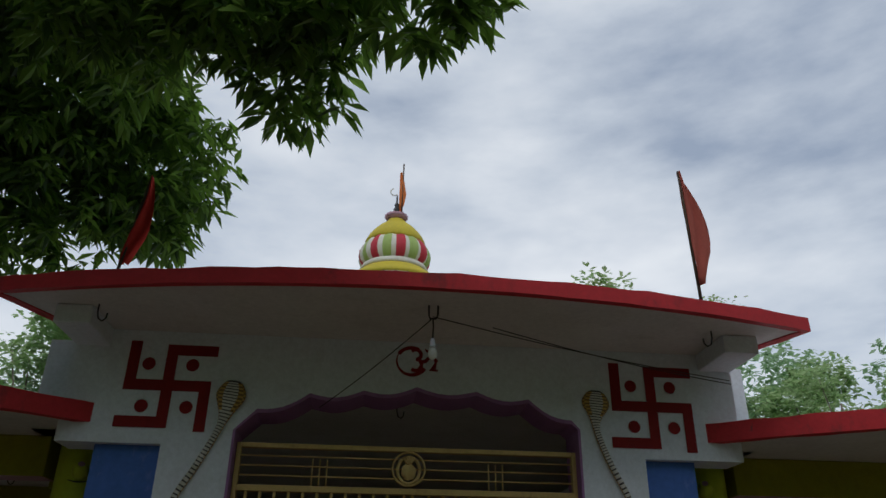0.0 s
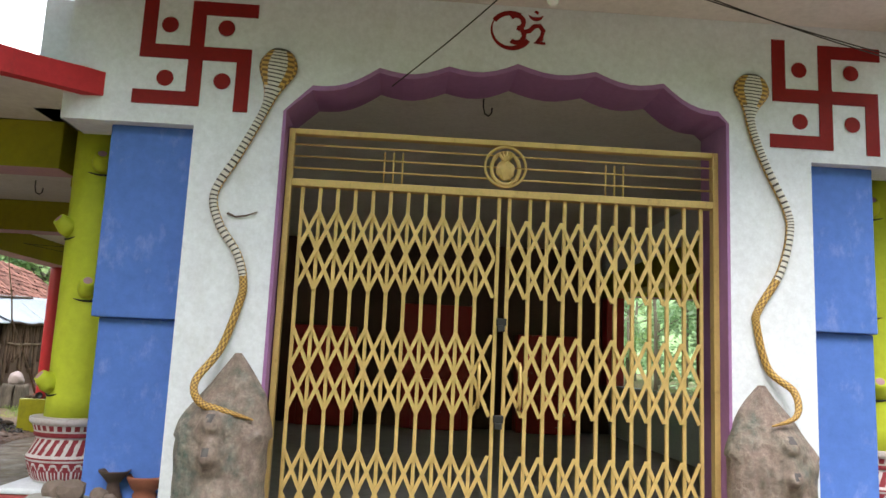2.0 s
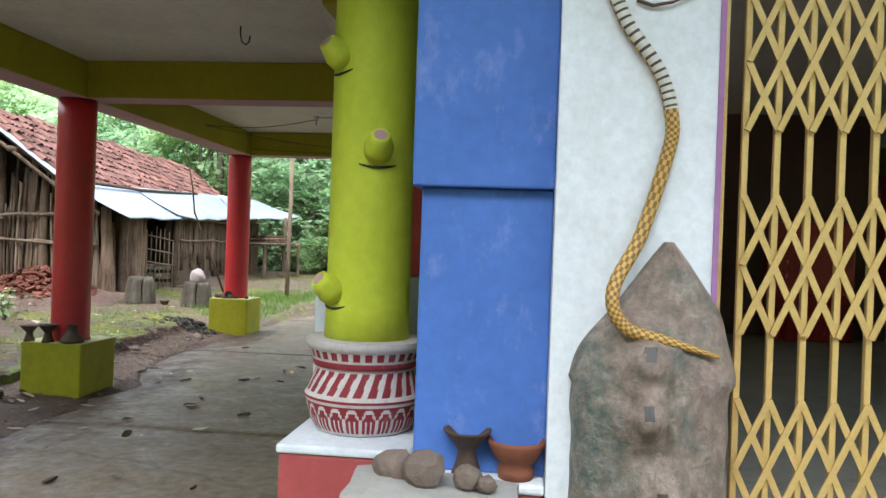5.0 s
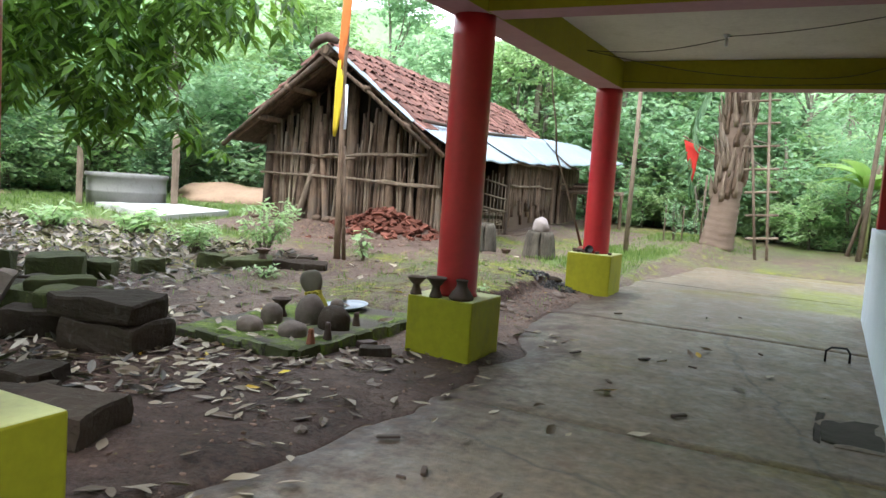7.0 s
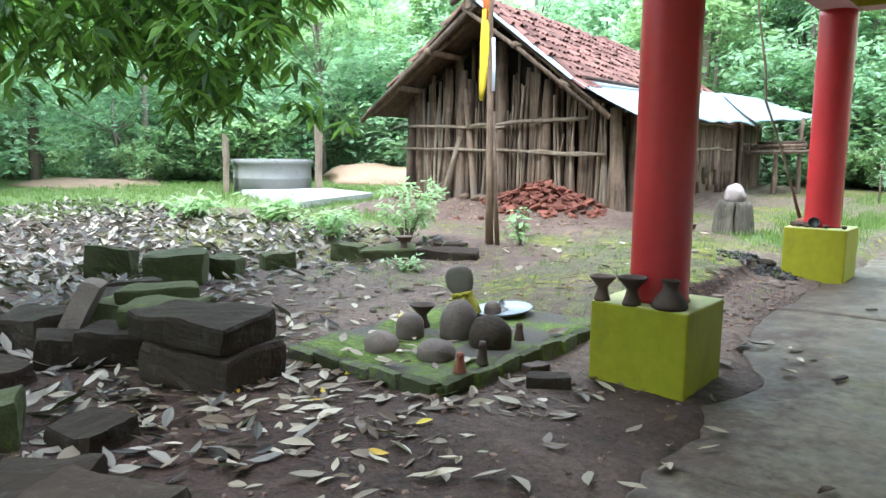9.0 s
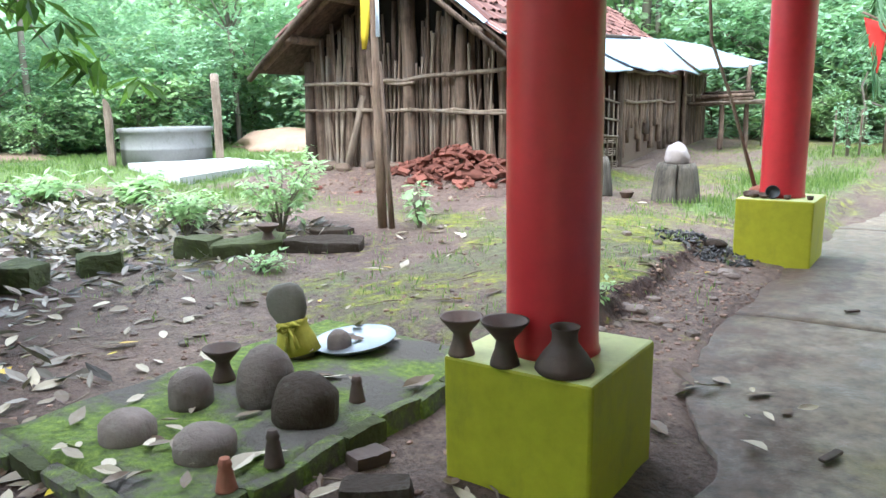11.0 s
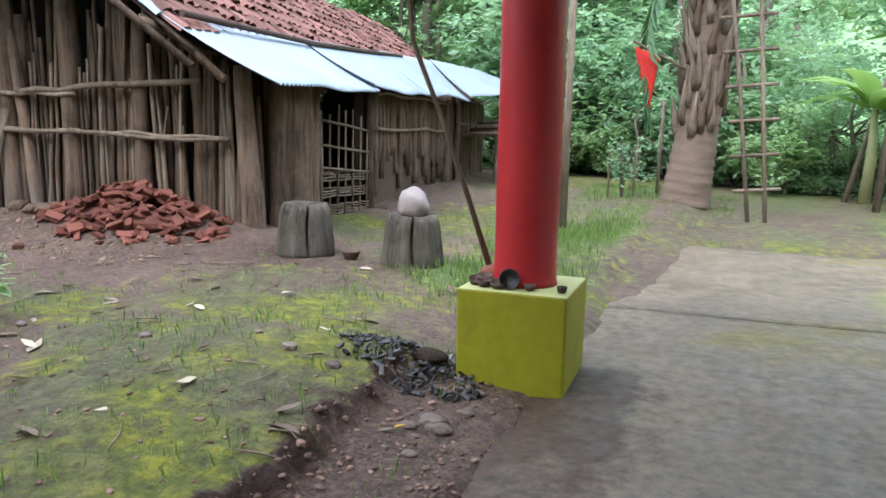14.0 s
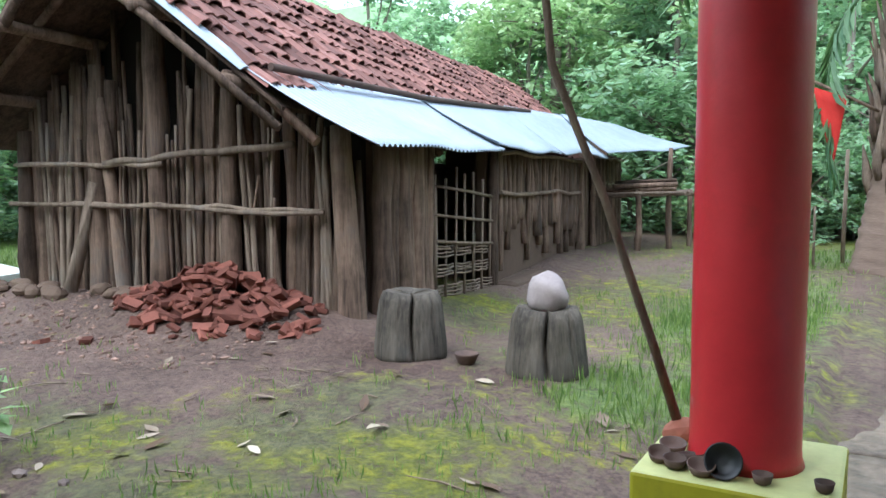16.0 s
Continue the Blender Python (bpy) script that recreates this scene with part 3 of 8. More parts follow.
def build_ground():
    xs, ys = axis_steps(-10.5, -4.6, 0.055, 900), axis_steps(5.8, 15.8, 0.055, 900)
    nx = len(xs)
    verts = [(x, y, ground_z(x, y)) for y in ys for x in xs]
    faces = [(j * nx + i, j * nx + i + 1, (j + 1) * nx + i + 1, (j + 1) * nx + i) for j in range(len(ys) - 1) for i in range(nx - 1)]
    me = bpy.data.meshes.new("ground")
    me.from_pydata(verts, [], faces)
    a = me.attributes.new("moss", "FLOAT", "POINT")
    a.data.foreach_set("value", [grass_amount(v[0], v[1]) for v in verts])
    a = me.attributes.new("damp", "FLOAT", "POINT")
    a.data.foreach_set("value", [damp_and_step_dark(v[0], v[1]) for v in verts])
    a = me.attributes.new("lush", "FLOAT", "POINT")
    a.data.foreach_set("value", [lush_amount(v[0], v[1]) for v in verts])
    m, n, l, b = nodes_of("earth_and_moss")
    at = n.new("ShaderNodeAttribute")
    at.attribute_name = "moss"
    big, fine, grit = noise_at(n, l, 0.8, 6, 0.6), noise_at(n, l, 9, 8, 0.7), noise_at(n, l, 60, 3, 0.7)
    soil = ramp(n, l, big, [(0.34, (0.055, 0.032, 0.024)), (0.52, (0.16, 0.098, 0.076)), (0.7, (0.36, 0.235, 0.185))])
    soil = mix(n, l, 0.55, soil, ramp(n, l, fine, [(0.32, (0.04, 0.025, 0.018)), (0.68, (0.34, 0.225, 0.178))]))
    soil = mix(n, l, 0.42, soil, ramp(n, l, noise_at(n, l, 34, 5, 0.75), [(0.36, (0.022, 0.015, 0.012)), (0.64, (0.3, 0.21, 0.165))]))
    wet = n.new("ShaderNodeAttribute")
    wet.attribute_name = "damp"
    wf = n.new("ShaderNodeMath")
    wf.operation = "MULTIPLY"
    l.new(wet.outputs["Fac"], wf.inputs[0])
    wr = n.new("ShaderNodeMapRange")
    wr.inputs["From Min"].default_value, wr.inputs["From Max"].default_value, wr.inputs["To Min"].default_value, wr.inputs["To Max"].default_value = 0.4, 0.6, 0.78, 1.0
    l.new(noise_at(n, l, 1.7, 7, 0.65), wr.inputs["Value"])
    l.new(wr.outputs["Result"], wf.inputs[1])
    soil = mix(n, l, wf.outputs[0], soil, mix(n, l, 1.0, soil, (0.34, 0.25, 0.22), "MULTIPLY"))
    lawn = n.new("ShaderNodeAttribute")
    lawn.attribute_name = "lush"
    turf = ramp(n, l, fine, [(0.33, (0.04, 0.037, 0.025)), (0.5, (0.12, 0.108, 0.068)), (0.68, (0.24, 0.205, 0.13))])
    vivid = ramp(n, l, fine, [(0.33, (0.06, 0.075, 0.02)), (0.5, (0.17, 0.185, 0.02)), (0.64, (0.42, 0.4, 0.02))])
    patch = n.new("ShaderNodeMapRange")
    patch.inputs["From Min"].default_value, patch.inputs["From Max"].default_value = 0.45, 0.58
    l.new(noise_at(n, l, 1.3, 6, 0.65), patch.inputs["Value"])
    moss = mix(n, l, patch.outputs["Result"], turf, vivid)
    field = ramp(n, l, fine, [(0.34, (0.07, 0.12, 0.04)), (0.52, (0.15, 0.24, 0.07)), (0.68, (0.28, 0.38, 0.13))])
    moss = mix(n, l, lawn.outputs["Fac"], moss, field)
    moss = mix(n, l, 0.4, moss, ramp(n, l, noise_at(n, l, 30, 6, 0.75), [(0.36, (0.02, 0.022, 0.01)), (0.64, (0.25, 0.25, 0.07))]))
    f = n.new("ShaderNodeMath")
    f.operation = "MULTIPLY_ADD"
    f.inputs[1].default_value, f.inputs[2].default_value = 2.6, -1.35
    l.new(fine, f.inputs[0])
    g = n.new("ShaderNodeMath")
    g.operation = "ADD"
    g.use_clamp = True
    l.new(f.outputs[0], g.inputs[0])
    l.new(at.outputs["Fac"], g.inputs[1])
    cut = n.new("ShaderNodeMapRange")
    cut.inputs["From Min"].default_value, cut.inputs["From Max"].default_value = 0.25, 0.75
    l.new(g.outputs[0], cut.inputs["Value"])
    l.new(mix(n, l, cut.outputs["Result"], soil, moss), b.inputs["Base Color"])
    b.inputs["Roughness"].default_value = 0.7
    b.inputs["Specular IOR Level"].default_value = 0.25
    s = n.new("ShaderNodeMath")
    s.operation = "MULTIPLY_ADD"
    s.inputs[1].default_value = 0.3
    l.new(grit, s.inputs[0])
    l.new(fine, s.inputs[2])
    bump(n, l, b, s.outputs[0], 1.0, 0.08)
    me.materials.append(m)
    me.shade_smooth()
    tagged(new("ground", me), "brown trodden earth with moss and thin grass", "ground", kind="structure")


build_ground()


# ---- paving ----
def build_paving():
    pav = thing("pavement", pose(0, 0, 0), "wet grey concrete paving with cracks and moss", "pavement", kind="structure")
    joints = [-14, -8, -3, 1.85, 5.15, 8.45, 11.75, 15.05, 18.4]
    for i, (y0, y1) in enumerate(zip(joints, joints[1:])):
        ys = np.linspace(y0 + 0.012, y1 - 0.012, 34)
        x1 = -2.45 if 6.2 < (y0 + y1) / 2 < 14 else 6.5
        left = [(pave_edge(y) + 0.09 * noise.noise(Vector((y * 2.3, 1, 0))) + 0.05 * noise.noise(Vector((y * 9, 5, 0))), y) for y in ys]
        bm = bmesh.new()
        mud_l, green_l = bm.verts.layers.float.new("mud"), bm.verts.layers.float.new("green")
        rows = []
        for x0, y in left:
            xs = [x0 + (x1 - x0) * (k / 39) ** 1.6 for k in range(40)]
            row = []
            for k, x in enumerate(xs):
                v = bm.verts.new((x, y, paving_z(y) + 0.012 * noise.noise(Vector((x * 0.7, y * 0.7, 3))) - 0.014 * smooth(1 - (x - x0) / 0.22)))
                v[mud_l] = max(0.72 * smooth(1 - (x - x0) / 1.5) * (1 - smooth((y - 13.4) / 0.6)), 0.85 * smooth(1 - (x - x0) / (0.6 if y < 10 else 0.4)) * (1 - 0.85 * smooth((y - 13.7) / 0.5)), 1.1 * smooth((-4.88 - x) / 0.12) * smooth((y - 12.35) / 0.3) * smooth((13.72 - y) / 0.15)) if y > 4 else 0.0
                v[green_l] = smooth((x + 4.1) / 0.9) * smooth((y - 13.5) / 0.7) * smooth((17.6 - y) / 1.5) * 0.75
                row.append(v)
            rows.append(row)
        for r0, r1 in zip(rows, rows[1:]):
            for k in range(39):
                bm.faces.new((r0[k], r0[k + 1], r1[k + 1], r1[k])).smooth = True
        ex = bmesh.ops.extrude_face_region(bm, geom=list(bm.faces))
        bmesh.ops.translate(bm, verts=[v for v in ex["geom"] if isinstance(v, bmesh.types.BMVert)], vec=(0, 0, -0.12))
        bmesh.ops.recalc_face_normals(bm, faces=bm.faces)
        part("concrete_slab", bm, concrete, pav)


build_paving()

# ---- temple ----
XC = 0.36
PEAKS = [(-0.98, 2.83), (-0.82, 2.995), (-0.43, 3.131), (-0.016, 3.168), (0.40, 3.212), (0.875, 3.194), (1.294, 3.148), (1.635, 2.992), (1.70, 2.92)]


def arch_line():
    pts = []
    for (x0, z0), (x1, z1) in zip(PEAKS, PEAKS[1:]):
        long = x1 - x0 > 0.2
        for k in range(6 if long else 1):
            t = k / (6 if long else 1)
            pts.append((x0 + (x1 - x0) * t, z0 + (z1 - z0) * t - (0.045 * math.sin(math.pi * t) if long else 0)))
    return pts + [PEAKS[-1]]


def build_front():
    arch = arch_line()
    wall = thing("wall_front", pose(0, 0, 0), "white limewashed temple front with scalloped arch", "wall", kind="structure")
    outline = [(-2.25, 2.71), (-1.49, 2.71), (-1.49, 0.0), (-0.98, 0.0)] + arch + [(1.70, 0.0), (2.21, 0.0), (2.21, 2.71), (3.02, 2.71), (3.02, 3.583), (-2.25, 3.583)]
    part("wall_face", prism(outline, 5.88, 6.2), white_paint, wall)
    # painted reveal of the arch
    line = [(-0.98, 0.0)] + arch + [(1.70, 0.0)]
    bm = bmesh.new()
    rows = []
    for k, (x, z) in enumerate(line):
        dx = 0.018 if x < -0.9 else (-0.018 if x > 1.68 else 0)
        rows.append([bm.verts.new(c) for c in ((x, 5.874, z), (x + dx, 5.874, z - (0.03 if dx == 0 else 0)), (x + dx, 6.26, z - (0.03 if dx == 0 else 0)), (x, 6.26, z))])
    for r0, r1 in zip(rows, rows[1:]):
        for k in range(4):
            bm.faces.new((r0[k], r0[(k + 1) % 4], r1[(k + 1) % 4], r1[k]))
    bmesh.ops.recalc_face_normals(bm, faces=bm.faces)
    part("arch_reveal", bm, mauve_paint, wall, "mauve painted scalloped arch reveal")
    for s, ledge in ((-1, 1.58), (1, 1.69)):
        a, b = (-1.985, -1.49) if s < 0 else (2.21, 2.64)
        part("blue_panel", box((a, 5.955, ledge), (b, 6.3, 2.71), 0.008), blue_paint, wall, "blue painted recessed panel")
        part("blue_panel", box((a + (0.03 if s < 0 else 0), 6.0, 0.58), (b, 6.3, ledge - 0.002), 0.008), blue_paint, wall, "blue painted recessed panel")
        x0, x1 = (-2.57, -1.49) if s < 0 else (2.21, 3.29)
        q0, q1 = (x0 + 0.06, -1.99) if s < 0 else (2.65, x1 - 0.06)
        ledge_red = surface("ledge_red", (0.42, 0.09, 0.09), (0.3, 0.06, 0.06), 0.6, 20, 3, 0.7, 0.3)
        part("ledge", box((q0, 6.2, 0), (q1, 6.95, 0.545), 0.012), ledge_red, wall, "faded red painted ledge")
        part("ledge_edge", box((q0 - 0.01, 6.19, 0.545), (q1, 6.95, 0.58), 0.01), white_paint, wall, "white painted ledge edge")
        q0, q1 = (-1.988, -1.492) if s < 0 else (2.212, 2.648)
        part("ledge", box((q0, 5.9, 0), (q1, 6.3, 0.545), 0.012), ledge_red, wall, "faded red painted ledge")
        part("ledge_edge", box((q0, 5.89, 0.545), (q1, 6.3, 0.58), 0.01), white_paint, wall, "white painted ledge edge")
    part("wall_stub", box((2.74, 5.36, 3.44), (3.018, 5.878, 3.583), 0.01), white_paint, wall)
    part("wall_stub", box((-2.248, 5.36, 3.44), (-1.99, 5.878, 3.583), 0.01), white_paint, wall)
    # painted symbols
    for cx, cz, h in ((-1.515, 3.15, 0.325), (2.31, 3.125, 0.335)):
        w, y0, y1 = 0.042, 5.874, 5.879
        bm = bmesh.new()
        for lo, hi in (((-w, -h), (w, h)), ((-h, -w), (-w, w)), ((w, -w), (h, w)), ((w, h - 2 * w), (h + 0.02, h)), ((h - 2 * w, -h - 0.02), (h, -w)), ((-h - 0.02, -h), (-w, -h + 2 * w)), ((-h, w), (-h + 2 * w, h + 0.02))):
            add_box(bm, (cx + lo[0], y0, cz + lo[1]), (cx + hi[0], y1, cz + hi[1]))
        for sx in (-1, 1):
            for sz in (-1, 1):
                ring = [(cx + sx * 0.165 + 0.05 * math.cos(t), cz + sz * 0.165 + 0.05 * math.sin(t)) for t in np.linspace(0, 2 * math.pi, 17)[:-1]]
                a = [bm.verts.new((x, y0, z)) for x, z in ring]
                bm.faces.new(a)
        bmesh.ops.recalc_face_normals(bm, faces=bm.faces)
        part("painted_swastika", bm, sign_red, wall, "dark red painted swastika sign with four dots")
    bm = bmesh.new()
    ox, oz, k = 0.40, 3.425, 0.18

    def stroke(pts, w):
        n0 = len(bm.verts)
        add_tube(bm, [(ox + x * k, 0, oz + z * k) for x, z in pts], [max(0.003, r * k) for r in w], 8)
        bm.verts.ensure_lookup_table()
        for v in bm.verts[n0:]:
            v.co.y = 5.876 + v.co.y * 0.08
    arc = lambda cx, cz, r, a0, a1, n=14, q=1.0: [(cx + r * math.cos(radians(a)), cz + q * r * math.sin(radians(a))) for a in np.linspace(a0, a1, n)]
    stroke(arc(-0.28, 0.02, 0.66, 150, 330, 20, 1.0) + [], list(np.linspace(0.02, 0.11, 20)))
    stroke(arc(-0.28, 0.02, 0.66, 150, 62, 10, 0.9), [0.09] * 10)
    stroke(arc(-0.1, 0.3, 0.24, 140, -80, 12), [0.09] * 12)
    stroke(arc(-0.1, -0.16, 0.27, 85, -130, 12), [0.09] * 12)
    stroke([(0.12, -0.05), (0.35, 0.02), (0.52, 0.2), (0.7, 0.22), (0.82, 0.05), (0.75, -0.25), (0.55, -0.36), (0.9, -0.4)], [0.08, 0.09, 0.09, 0.09, 0.09, 0.1, 0.09, 0.05])
    stroke(arc(0.56, 0.66, 0.26, 200, 340, 10, 0.8), list(np.concatenate([np.linspace(0.02, 0.08, 5), np.linspace(0.08, 0.02, 5)])))
    stroke([(0.56, 0.66), (0.62, 0.74)], [0.09, 0.05])
    part("painted_om", bm, sign_red, wall, "dark red painted om sign")


build_front()


def main_roof():
    xs = np.linspace(-2.62, 3.34, 40)
    front = [(x, 4.72 + 0.052 * (x - XC) ** 2) for x in xs]
    outline = front + [(3.05, 5.9), (3.05, 13.9), (-2.3, 13.9), (-2.3, 5.9)]
    part("roof", slab(outline, 3.585, 3.67), ceiling_paint, None)
    tagged(bpy.data.objects["roof"], "white concrete temple roof slab with curved front", "roof", kind="structure")
    rng = random.Random(4)
    edge = [(-2.3, 13.9), (-2.3, 5.9)] + front + [(3.05, 5.9), (3.05, 13.9)]
    band("roof_fascia", edge, 3.572, 3.682, 0.02, "weathered red painted roof edge", rng)


def band(name, edge, z0, z1, t, label, rng, mat=None):
    bm = bmesh.new()
    rows = []
    n = len(edge)
    fine = []
    for (x0, y0), (x1, y1) in zip(edge, edge[1:]):
        m = max(1, int(math.hypot(x1 - x0, y1 - y0) / 0.12))
        fine += [(x0 + (x1 - x0) * k / m, y0 + (y1 - y0) * k / m) for k in range(m)]
    fine.append(edge[-1])
    for i, (x, y) in enumerate(fine):
        a, b = fine[max(0, i - 1)], fine[min(len(fine) - 1, i + 1)]
        dx, dy = b[0] - a[0], b[1] - a[1]
        d = math.hypot(dx, dy)
        nx, ny = dy / d, -dx / d
        j = rng.uniform(-0.006, 0.008)
        rows.append([bm.verts.new(c) for c in ((x - nx * 0.05, y - ny * 0.05, z0 + 0.004), (x + nx * t, y + ny * t, z0 - j * 0.5), (x + nx * t, y + ny * t, z1 + j), (x - nx * 0.05, y - ny * 0.05, z1 + j))])
    for r0, r1 in zip(rows, rows[1:]):
        for k in range(4):
            bm.faces.new((r0[k], r0[(k + 1) % 4], r1[(k + 1) % 4], r1[k]))
    bm.faces.new(rows[0])
    bm.faces.new(list(reversed(rows[-1])))
    bmesh.ops.recalc_face_normals(bm, faces=bm.faces)
    return tagged(part(name, bm, mat or fascia_red), label, "roof edge", kind="structure")


main_roof()


def canopy(sign):
    X = (lambda x: x) if sign < 0 else (lambda x: 2 * XC - x)
    side = "left" if sign < 0 else "right"
    out = [(X(x), y) for x, y in ((-1.92, 6.02), (-2.45, 5.62), (-3.3, 5.1), (-4.2, 4.85), (-6.0, 4.75), (-6.0, 13.95), (-2.31, 13.95), (-2.31, 6.3))]
    o = part("ceiling", slab(out, 2.86, 2.98), ceiling_paint)
    tagged(o, "off-white canopy ceiling slab", "ceiling", kind="structure")
    edge = out[:7] if sign < 0 else out[:7][::-1]
    band("canopy_fascia", edge, 2.85, 3.0, 0.02, "weathered red painted canopy edge", random.Random(5 + sign))
    bs = [((-5.66, 5.65), (-5.35, 13.55)), ((-5.345, 9.4), (-2.46, 9.67)), ((-5.345, 13.27), (-2.46, 13.54)), ((-5.345, 6.47), (-2.5, 6.73))]
    for (x0, y0), (x1, y1) in bs:
        a, b = sorted((X(x0), X(x1)))
        bm = box((a, y0, 2.54), (b, y1, 2.858), 0.008)
        for f in bm.faces:
            f.material_index = 1 if f.normal.z < -0.5 else 0
        tagged(part("beam", bm, [olive_paint, pink_paint]), "olive painted canopy beam with pink underside", "beam", kind="structure")
    return X


canopy(-1)
canopy(1)


def pillar(x, y, z):
    p = thing("canopy_pillar", pose(x, y, z), "round red painted pillar on square olive plinth", "pillar", "canopy pillars")
    bm = box((-0.268, -0.268, -0.08), (0.268, 0.268, 0.445), 0.012)
    for v in bm.verts:
        v.co += Vector((noise.noise(v.co * 4), noise.noise(v.co * 4 + Vector((3, 0, 0))), 0)) * 0.006
    bm.normal_update()
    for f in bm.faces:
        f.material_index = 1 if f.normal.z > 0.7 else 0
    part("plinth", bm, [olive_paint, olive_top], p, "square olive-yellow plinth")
    prof = [(0.166, 0.446), (0.159, 0.47)] + [(0.157 + 0.0025 * noise.noise(Vector((0, 0, k * 0.9 + y))), 0.5 + k * 0.17) for k in range(12)] + [(0.157, 2.545 - z)]
    part("shaft", lathe(prof, 32), red_paint, p, "glossy red shaft")
    return p


P3 = pillar(-5.525, 13.39, 0.118)
P2 = pillar(-5.505, 9.535, 0.0)
P1 = pillar(-5.505, 5.8, 0.0)
for yy in (5.8, 9.535, 13.4):
    pillar(2 * XC + 5.505, yy, paving_z(yy))


def hall():
    tagged(part("floor", box((-1.48, 5.9, 0.0), (2.2, 6.96, 0.35)), cement), "grey cement threshold", "floor", kind="structure")
    tagged(part("floor", box((-2.44, 6.961, 0.0), (3.16, 13.9, 0.35)), cement), "dark grey cement hall floor", "floor", kind="structure")
    tagged(part("ceiling", box((-2.3, 6.2, 3.28), (3.02, 13.88, 3.36)), ceiling_paint), "off-white hall ceiling", "ceiling", kind="structure")
    for s in (-1, 1):
        X = (lambda x: x) if s < 0 else (lambda x: 2 * XC - x)
        a, b = sorted((X(-2.6), X(-2.44)))
        tagged(part("wall_left" if s < 0 else "wall_right", box((a, 6.97, 0), (b, 13.9, 1.12), 0.01), white_paint), "white half-height side wall of the hall", "wall", kind="structure")
        a, b = sorted((X(-2.58), X(-2.3)))
        tagged(part("beam", box((a, 6.83, 2.5), (b, 13.9, 2.858), 0.006), olive_paint), "olive painted hall side beam", "beam", kind="structure")
        tagged(part("wall_upper", box((a, 6.21, 2.86), (b, 13.9, 3.583)), white_paint), "white upper side wall of the hall", "wall", kind="structure")
        for y in (9.53, 13.4):
            a, b = sorted((X(-2.58), X(-2.3)))
            tagged(part("hall_pillar", box((a, y - 0.14, 1.122), (b, y + 0.14, 2.5), 0.01), red_paint), "square red pillar on the half-height wall", "pillar", "hall pillars")
    # the hall's dimness is put into the rear wall's dark brown colour
    tagged(part("wall_back", box((-2.44, 13.6, 0.351), (3.16, 13.9, 3.28)), surface("shade_dark_wall", (0.16, 0.1, 0.085), (0.09, 0.06, 0.055), 0.8, 20, 1.5, 0.8, 0.2)), "rear wall of the hall, coloured dark for the dim interior", "wall", kind="structure")
    for x, w, h in ((-1.4, 0.5, 1.5), (0.36, 0.55, 1.9), (2.1, 0.5, 1.5)):
        bm = box((x - w, 13.2, 0.352), (x + w, 13.598, 0.352 + h), 0.02)
        add_box(bm, (x - w * 0.7, 13.1, 0.352), (x + w * 0.7, 13.198, 0.352 + h * 0.4), 0.02)
        tagged(part("shrine_niche", bm, red_paint), "dark red shrine niche by the rear wall", "shrine", "shrine niches")


hall()


